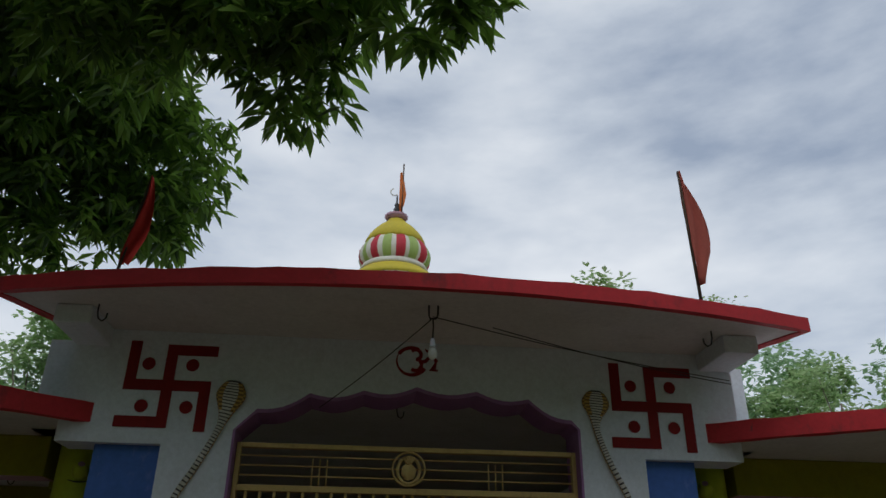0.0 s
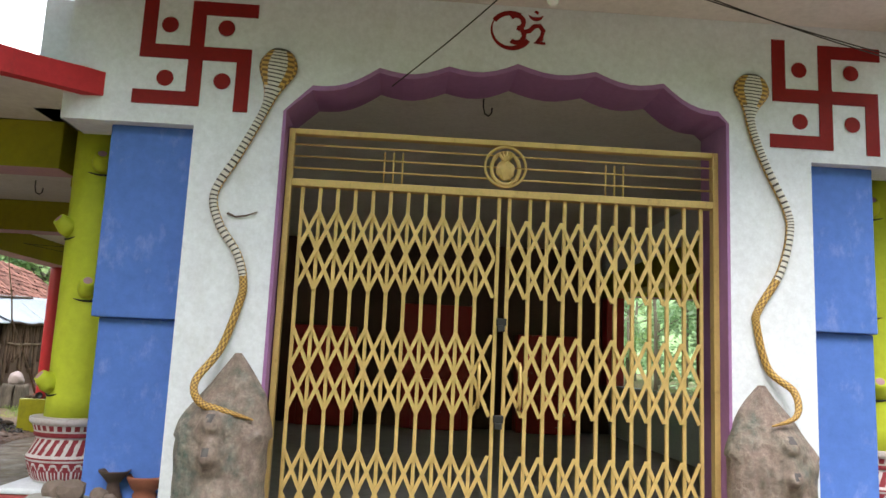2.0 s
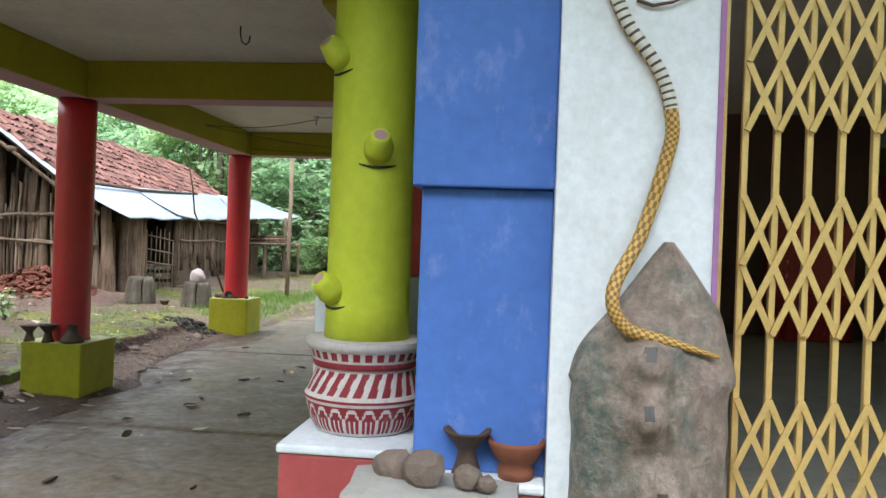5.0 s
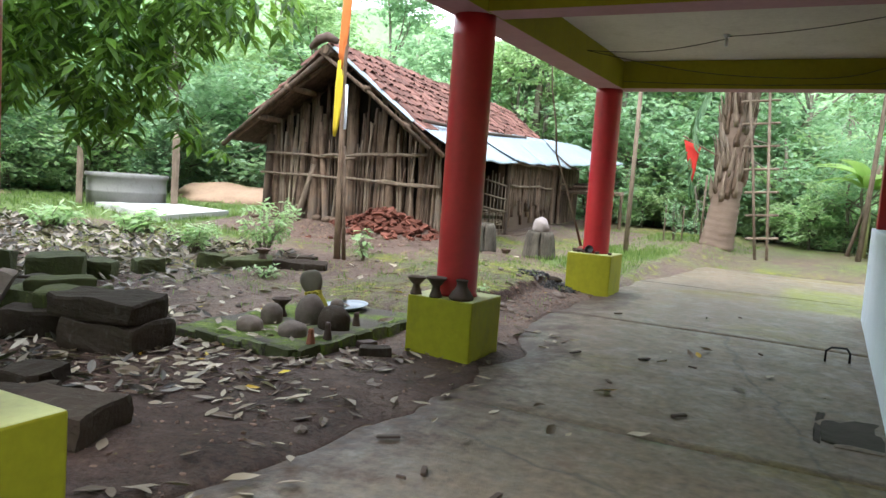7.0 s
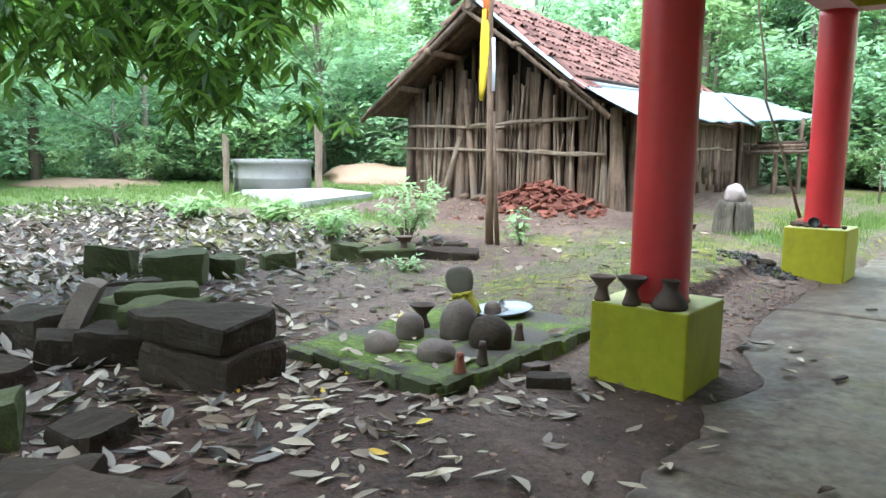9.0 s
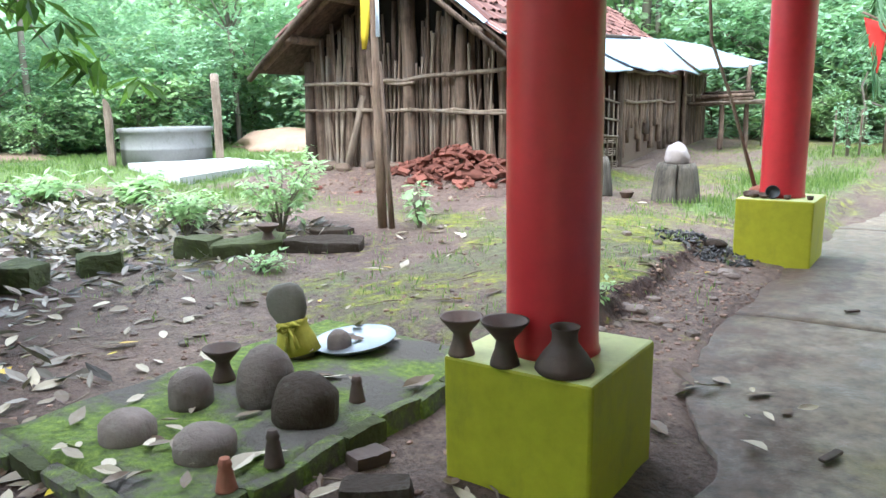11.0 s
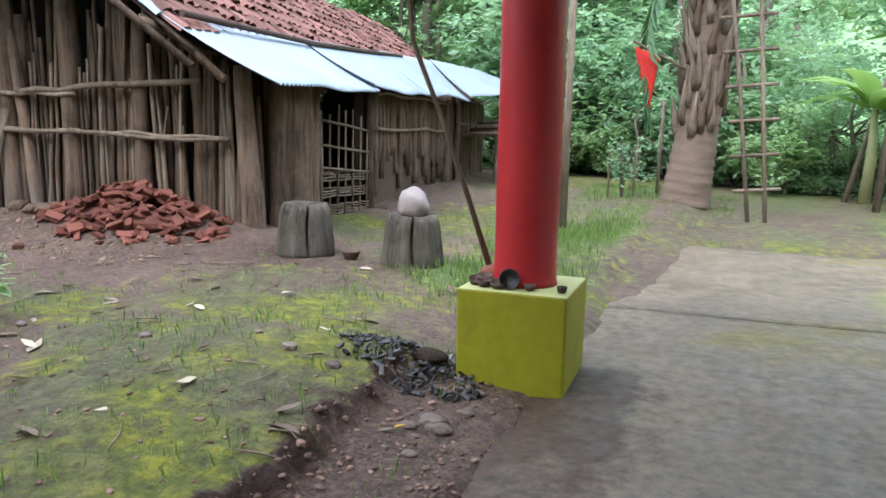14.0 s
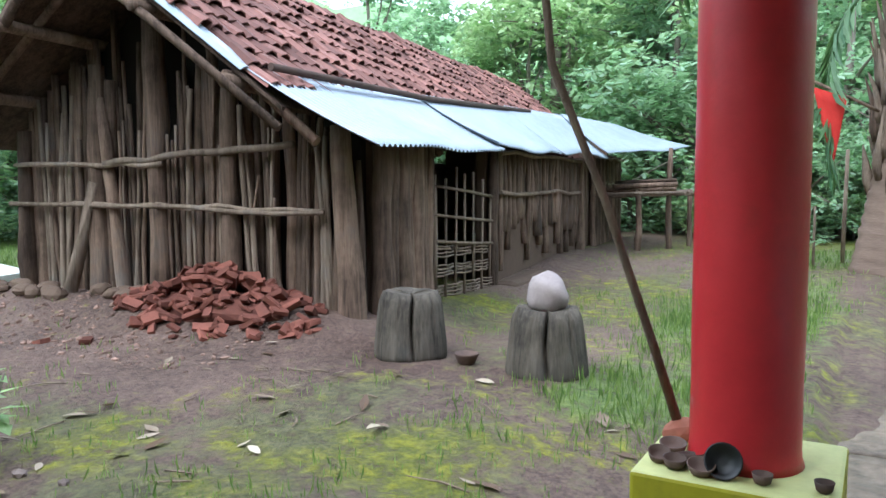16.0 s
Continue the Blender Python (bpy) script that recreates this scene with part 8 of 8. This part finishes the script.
def hook(x, y, z, turn=0):
    bm = tube([(0, 0, 0.0), (0, 0, -0.06), (0.012, 0, -0.11), (0.04, 0, -0.125), (0.062, 0, -0.1), (0.065, 0, -0.06)], 0.006, 6)
    o = tagged(part("ceiling_hook", bm, black_iron), "dark iron hook in the ceiling", "hook", "ceiling hooks")
    o.matrix_world = pose(x, y, z, 0, 0, turn)


hook(-1.95, 5.35, 3.588, 20)
hook(2.62, 5.3, 3.588, 160)
hook(-3.2, 7.0, 2.862, 30)
hook(-3.6, 8.4, 2.862, 30)
hook(3.9, 7.2, 2.862, 30)
hook(0.28, 6.7, 3.28, 10)


def lamp(x, y, z):
    l = thing("hanging_bulb", pose(x, y, z), "bare white bulb hanging from a dark holder", "lamp")
    bm = tube([(-0.03, 0, 0.0), (-0.03, 0, -0.075), (-0.02, 0, -0.1), (0.02, 0, -0.1), (0.035, 0, -0.07), (0.035, 0, 0.0)], 0.007, 6)
    part("bracket", bm, black_iron, l)
    part("cord", tube([(0, 0, -0.1), (0.004, 0, -0.16), (0, 0, -0.25)], 0.006, 6), black_iron, l)
    part("holder", lathe([(0.012, -0.25), (0.017, -0.26), (0.02, -0.3), (0.02, -0.31)], 14), white_paint, l)
    part("bulb", lathe([(0.018, -0.31), (0.03, -0.34), (0.033, -0.365), (0.024, -0.39), (0.008, -0.402)], 18), bulb_glass, l, "white glass bulb")


lamp(0.445, 5.06, 3.585)


def cable(name, a, b, sag, r=0.004, label="thin dark electric cable along the ceiling", n=14):
    a, b = Vector(a), Vector(b)
    pts = [a.lerp(b, k / n) - Vector((0, 0, sag * math.sin(math.pi * k / n))) for k in range(n + 1)]
    tagged(part(name, tube(pts, r, 5), black_iron), label, "cable", "cables")


cable("electric_cable", (0.445, 5.06, 3.49), (-0.35, 5.872, 3.02), 0.02)
cable("electric_cable", (0.445, 5.06, 3.5), (3.0, 5.87, 3.37), 0.03)
cable("electric_cable", (0.9, 5.2, 3.49), (3.01, 5.868, 3.34), 0.03)
cable("electric_cable", (-5.33, 11.75, 2.70), (-4.05, 11.95, 2.82), 0.06)
cable("electric_cable", (-5.33, 11.75, 2.70), (-3.3, 13.25, 2.65), 0.08)
cable("electric_cable", (-3.3, 13.25, 2.65), (-2.5, 13.1, 2.8), 0.05)
cable("electric_cable", (-4.05, 11.95, 2.84), (-2.6, 11.2, 2.84), 0.03)
cable("electric_cable", (-5.33, 13.25, 2.62), (-2.5, 13.25, 2.6), 0.03)
l2 = thing("ceiling_lamp_holder", pose(-4.05, 11.95, 2.858), "small pale lamp holder on the canopy ceiling", "lamp holder")
part("rose", lathe([(0.035, 0), (0.03, -0.02), (0.014, -0.035)], 16), white_paint, l2)
part("holder", tube([(0, 0, -0.03), (0, 0, -0.11)], [0.014, 0.018], 10), white_paint, l2)


def roof_flag(x, y, z, h, lean, w, mat, label):
    f = thing("roof_flag", pose(x, y, z), label, "flag", "roof flags")
    part("pole", tube([(0, 0, 0), (lean * 0.5, 0, h * 0.5), (lean, 0, h)], [0.014, 0.012, 0.01], 6), log_wood, f)
    bm = bmesh.new()
    rows = []
    for k in range(12):
        t = k / 11
        c = lean * (1 - t * 0.85)
        ww = w * math.sin(math.pi * min(0.62, 0.02 + t * 0.75)) * (1 - max(0, t - 0.7) * 1.8)
        rows.append([bm.verts.new((c + ww * i / 5, 0.03 * math.sin(i * 1.7 + k * 0.5), h * (1 - 0.78 * t))) for i in range(6)])
    for r0, r1 in zip(rows, rows[1:]):
        for i in range(5):
            bm.faces.new((r0[i], r0[i + 1], r1[i + 1], r1[i])).smooth = True
    ex = bmesh.ops.extrude_face_region(bm, geom=list(bm.faces))
    bmesh.ops.translate(bm, verts=[v for v in ex["geom"] if isinstance(v, bmesh.types.BMVert)], vec=(0, 0.004, 0))
    part("cloth", bm, mat, f)


roof_flag(2.56, 5.25, 3.66, 1.33, -0.04, 0.16, surface("faded_red_cloth", (0.5, 0.13, 0.1), (0.38, 0.09, 0.07), 0.8, 60, 4, 0.6, 0.2), "faded pinkish-red pennant on the temple roof")
roof_flag(-1.86, 5.25, 3.66, 0.96, 0.12, 0.13, red_cloth, "red pennant on the temple roof")


def dome():
    Y = 13.0
    d = thing("temple_dome", pose(0.38, Y, -0.22), "yellow temple dome with red green striped bulge", "dome")
    y, w, r, g = 0, 1, 2, 3
    mats_tower = [y] * 4
    part("tower", lathe([(1.3, 3.6), (1.25, 5.2), (1.15, 6.6), (0.95, 7.25)], 32), dome_white, d)
    part("skirt", lathe([(0.9, 7.2), (0.98, 7.26), (0.86, 7.38), (0.72, 7.5), (0.62, 7.58)], 48, lobes=48, depth=0.03), dome_yellow, d, "fluted yellow skirt")
    bm = bmesh.new()
    for k in range(28):
        a = 2 * math.pi * k / 28
        c = Vector((0.97 * math.cos(a), 0.97 * math.sin(a), 7.17))
        t = Vector((-math.sin(a), math.cos(a), 0))
        add_tube(bm, [c - t * 0.1 - Vector((0, 0, 0.08)), c + Vector((0, 0, 0.06)), c + t * 0.1 - Vector((0, 0, 0.08))], 0.016, 5)
    part("zigzag", bm, black_iron, d)
    part("collar", lathe([(0.64, 7.56), (0.66, 7.6), (0.62, 7.68), (0.58, 7.7)], 32), dome_white, d)
    stripes = [r, r, w, g, g, w]
    prof = [(0.55, 7.68), (0.63, 7.76), (0.665, 7.86), (0.655, 7.98), (0.6, 8.1), (0.54, 8.17)]
    part("bulge", lathe(prof, 96, mats=[[dm for dm in stripes for _ in range(2)]] * 5, lobes=16, depth=0.05), [dome_yellow, dome_white, dome_red, dome_green], d, "bulge striped red, white and green")
    part("cap", lathe([(0.55, 8.15), (0.57, 8.2), (0.5, 8.35), (0.36, 8.52), (0.2, 8.66), (0.16, 8.72)], 64, lobes=32, depth=0.03), dome_yellow, d)
    part("crown", lathe([(0.12, 8.7), (0.2, 8.78), (0.21, 8.83), (0.14, 8.8), (0.07, 8.84)], 32, lobes=16, depth=0.12), pink_paint, d)
    part("finial", lathe([(0.07, 8.82), (0.08, 8.88), (0.04, 8.92), (0.065, 8.98), (0.035, 9.03), (0.05, 9.08), (0.02, 9.14), (0.015, 9.3)], 18), black_iron, d)
    part("crescent", tube([(-0.06 + 0.07 * math.cos(a), 0, 9.38 + 0.08 * math.sin(a)) for a in np.linspace(radians(100), radians(330), 14)], 0.012, 6), dome_white, d)
    part("flag_pole", tube([(0.1, 0, 8.8), (0.11, 0, 10.05)], 0.015, 6), log_wood, d)
    bm = bmesh.new()
    rows = [[bm.verts.new((0.1 + wd * i / 3 - 0.06, 0.02 * math.sin(i * 2 + k), z)) for i in range(4)] for k, (wd, z) in enumerate(((0.04, 9.85), (0.1, 9.6), (0.14, 9.35), (0.1, 9.1), (0.03, 8.9)))]
    for r0, r1 in zip(rows, rows[1:]):
        for i in range(3):
            bm.faces.new((r0[i], r0[i + 1], r1[i + 1], r1[i]))
    ex = bmesh.ops.extrude_face_region(bm, geom=list(bm.faces))
    bmesh.ops.translate(bm, verts=[v for v in ex["geom"] if isinstance(v, bmesh.types.BMVert)], vec=(0, 0.004, 0))
    part("flag", bm, orange_cloth, d, "faded orange flag")


dome()


def roof_weed(x, y, z, s, n, seed):
    rng = np.random.default_rng(seed)
    t = thing("roof_weed", pose(x, y, z), "small green weed growing on the temple roof", "weed", "roof weeds")
    c = rng.normal(0, 1, (n, 3)) * np.array([0.09, 0.06, 0.04]) * s + np.array([0, 0, 0.12 * s])
    base, way, side, length = rosettes(rng, c, 4, 0.05 * s, -0.2)
    part("stem", tube([(0, 0, -0.02), (0.01, 0, 0.1 * s)], [0.008, 0.004], 5), bark, t)
    o = new("foliage", leaf_mesh("foliage", base, way, side, length, length * 0.6, leaf_light, 0.1))
    o.parent = t


roof_weed(1.68, 5.0, 3.66, 1.05, 70, 2)
roof_weed(2.62, 5.12, 3.66, 0.7, 26, 3)
roof_weed(1.0, 4.95, 3.66, 0.35, 10, 4)

# things on the ledge
bowl_stand("clay_lamp", -1.76, 5.96, 0.581, 0.16, 0.085, old_clay, "clay lamp standing on the ledge by the blue panel", "clay lamps", 2)
o = tagged(part("clay_pot", lathe([(0.06, 0), (0.065, 0.03), (0.055, 0.05), (0.075, 0.07), (0.1, 0.12), (0.098, 0.135), (0.08, 0.11), (0.03, 0.08)], 22), clay), "reddish clay cup standing on the ledge", "clay pot")
o.location = (-1.59, 5.97, 0.581)
o = tagged(part("stone_block", block((0.6, 0.34, 0.62), 12, 0.04, 3), cement), "rough grey stone block before the ledge", "stone block")
o.matrix_world = pose(-1.84, 5.69, 0.0, 0, 0, 4)
for k, (x, y, s) in enumerate(((-1.98, 5.74, 0.06), (-1.88, 5.70, 0.065), (-1.74, 5.72, 0.045), (-1.68, 5.7, 0.03))):
    o = tagged(part("small_stone", rock((s * 1.1, s * 0.9, s), k + 5, 0.25, 2), idol_stone), "small brown stone on the stone block", "stone", "small stones")
    o.location = (x, y, 0.61 + s * 0.8)


# broken drain in the paving, iron hoop, far plinth
d = thing("drain_pit", pose(-2.78, 9.55, -0.024), "broken drain opening with rough cement rim in the paving", "drain")
# the pit is a dark block level with the paving; first rim strip dark too
part("pit", block((0.3, 1.04, 0.035), 5, 0.03, 8), surface("pit_dark", (0.075, 0.066, 0.055), (0.03, 0.026, 0.022), 0.9, 24, 6, 1.0, 1.0), d, "dark rough pit block")
for k, (x, y, sx, sy) in enumerate(((-0.17, -0.2, 0.045, 0.62), (-0.17, 0.36, 0.04, 0.3), (0.0, 0.53, 0.34, 0.05), (0.04, -0.53, 0.24, 0.045))):
    part("rim", block((sx, sy, 0.05), k * 2.2, 0.03, 5), surface("dark_rim", (0.07, 0.06, 0.05), (0.03, 0.026, 0.022), 0.9, 24, 6, 0.9, 0.8) if k == 0 else concrete, d).location = (x, y, -0.012)
o = tagged(part("iron_hoop", tube([(-0.09, 0, 0.0), (-0.09, 0, 0.09), (-0.05, 0, 0.12), (0.07, 0, 0.12), (0.1, 0, 0.08), (0.1, 0, 0.0)], 0.01, 6), black_iron), "bent iron hoop standing on the paving", "hoop")
o.matrix_world = pose(-2.85, 11.3, paving_z(11.3) + 0.004, 0, 0, 20)
o = tagged(part("pale_plinth", block((0.5, 0.5, 0.55), 3, 0.01, 2), olive_top), "pale yellow square plinth at the paving's end", "plinth")
o.matrix_world = pose(-1.42, 18.2, 0.09)
r = random.Random(44)
for k in range(14):
    x, y = r.uniform(-5.0, -3.0), r.uniform(7.0, 13.0)
    s = r.uniform(0.02, 0.06)
    o = tagged(part("paving_scrap", block((s * 2, s * 0.5, 0.012), k, 0.01, 2), old_clay), "small dark scrap of bark on the paving", "scrap", "paving scraps")
    o.matrix_world = pose(x, y, paving_z(y) + 0.008, 0, 0, r.uniform(0, 360))
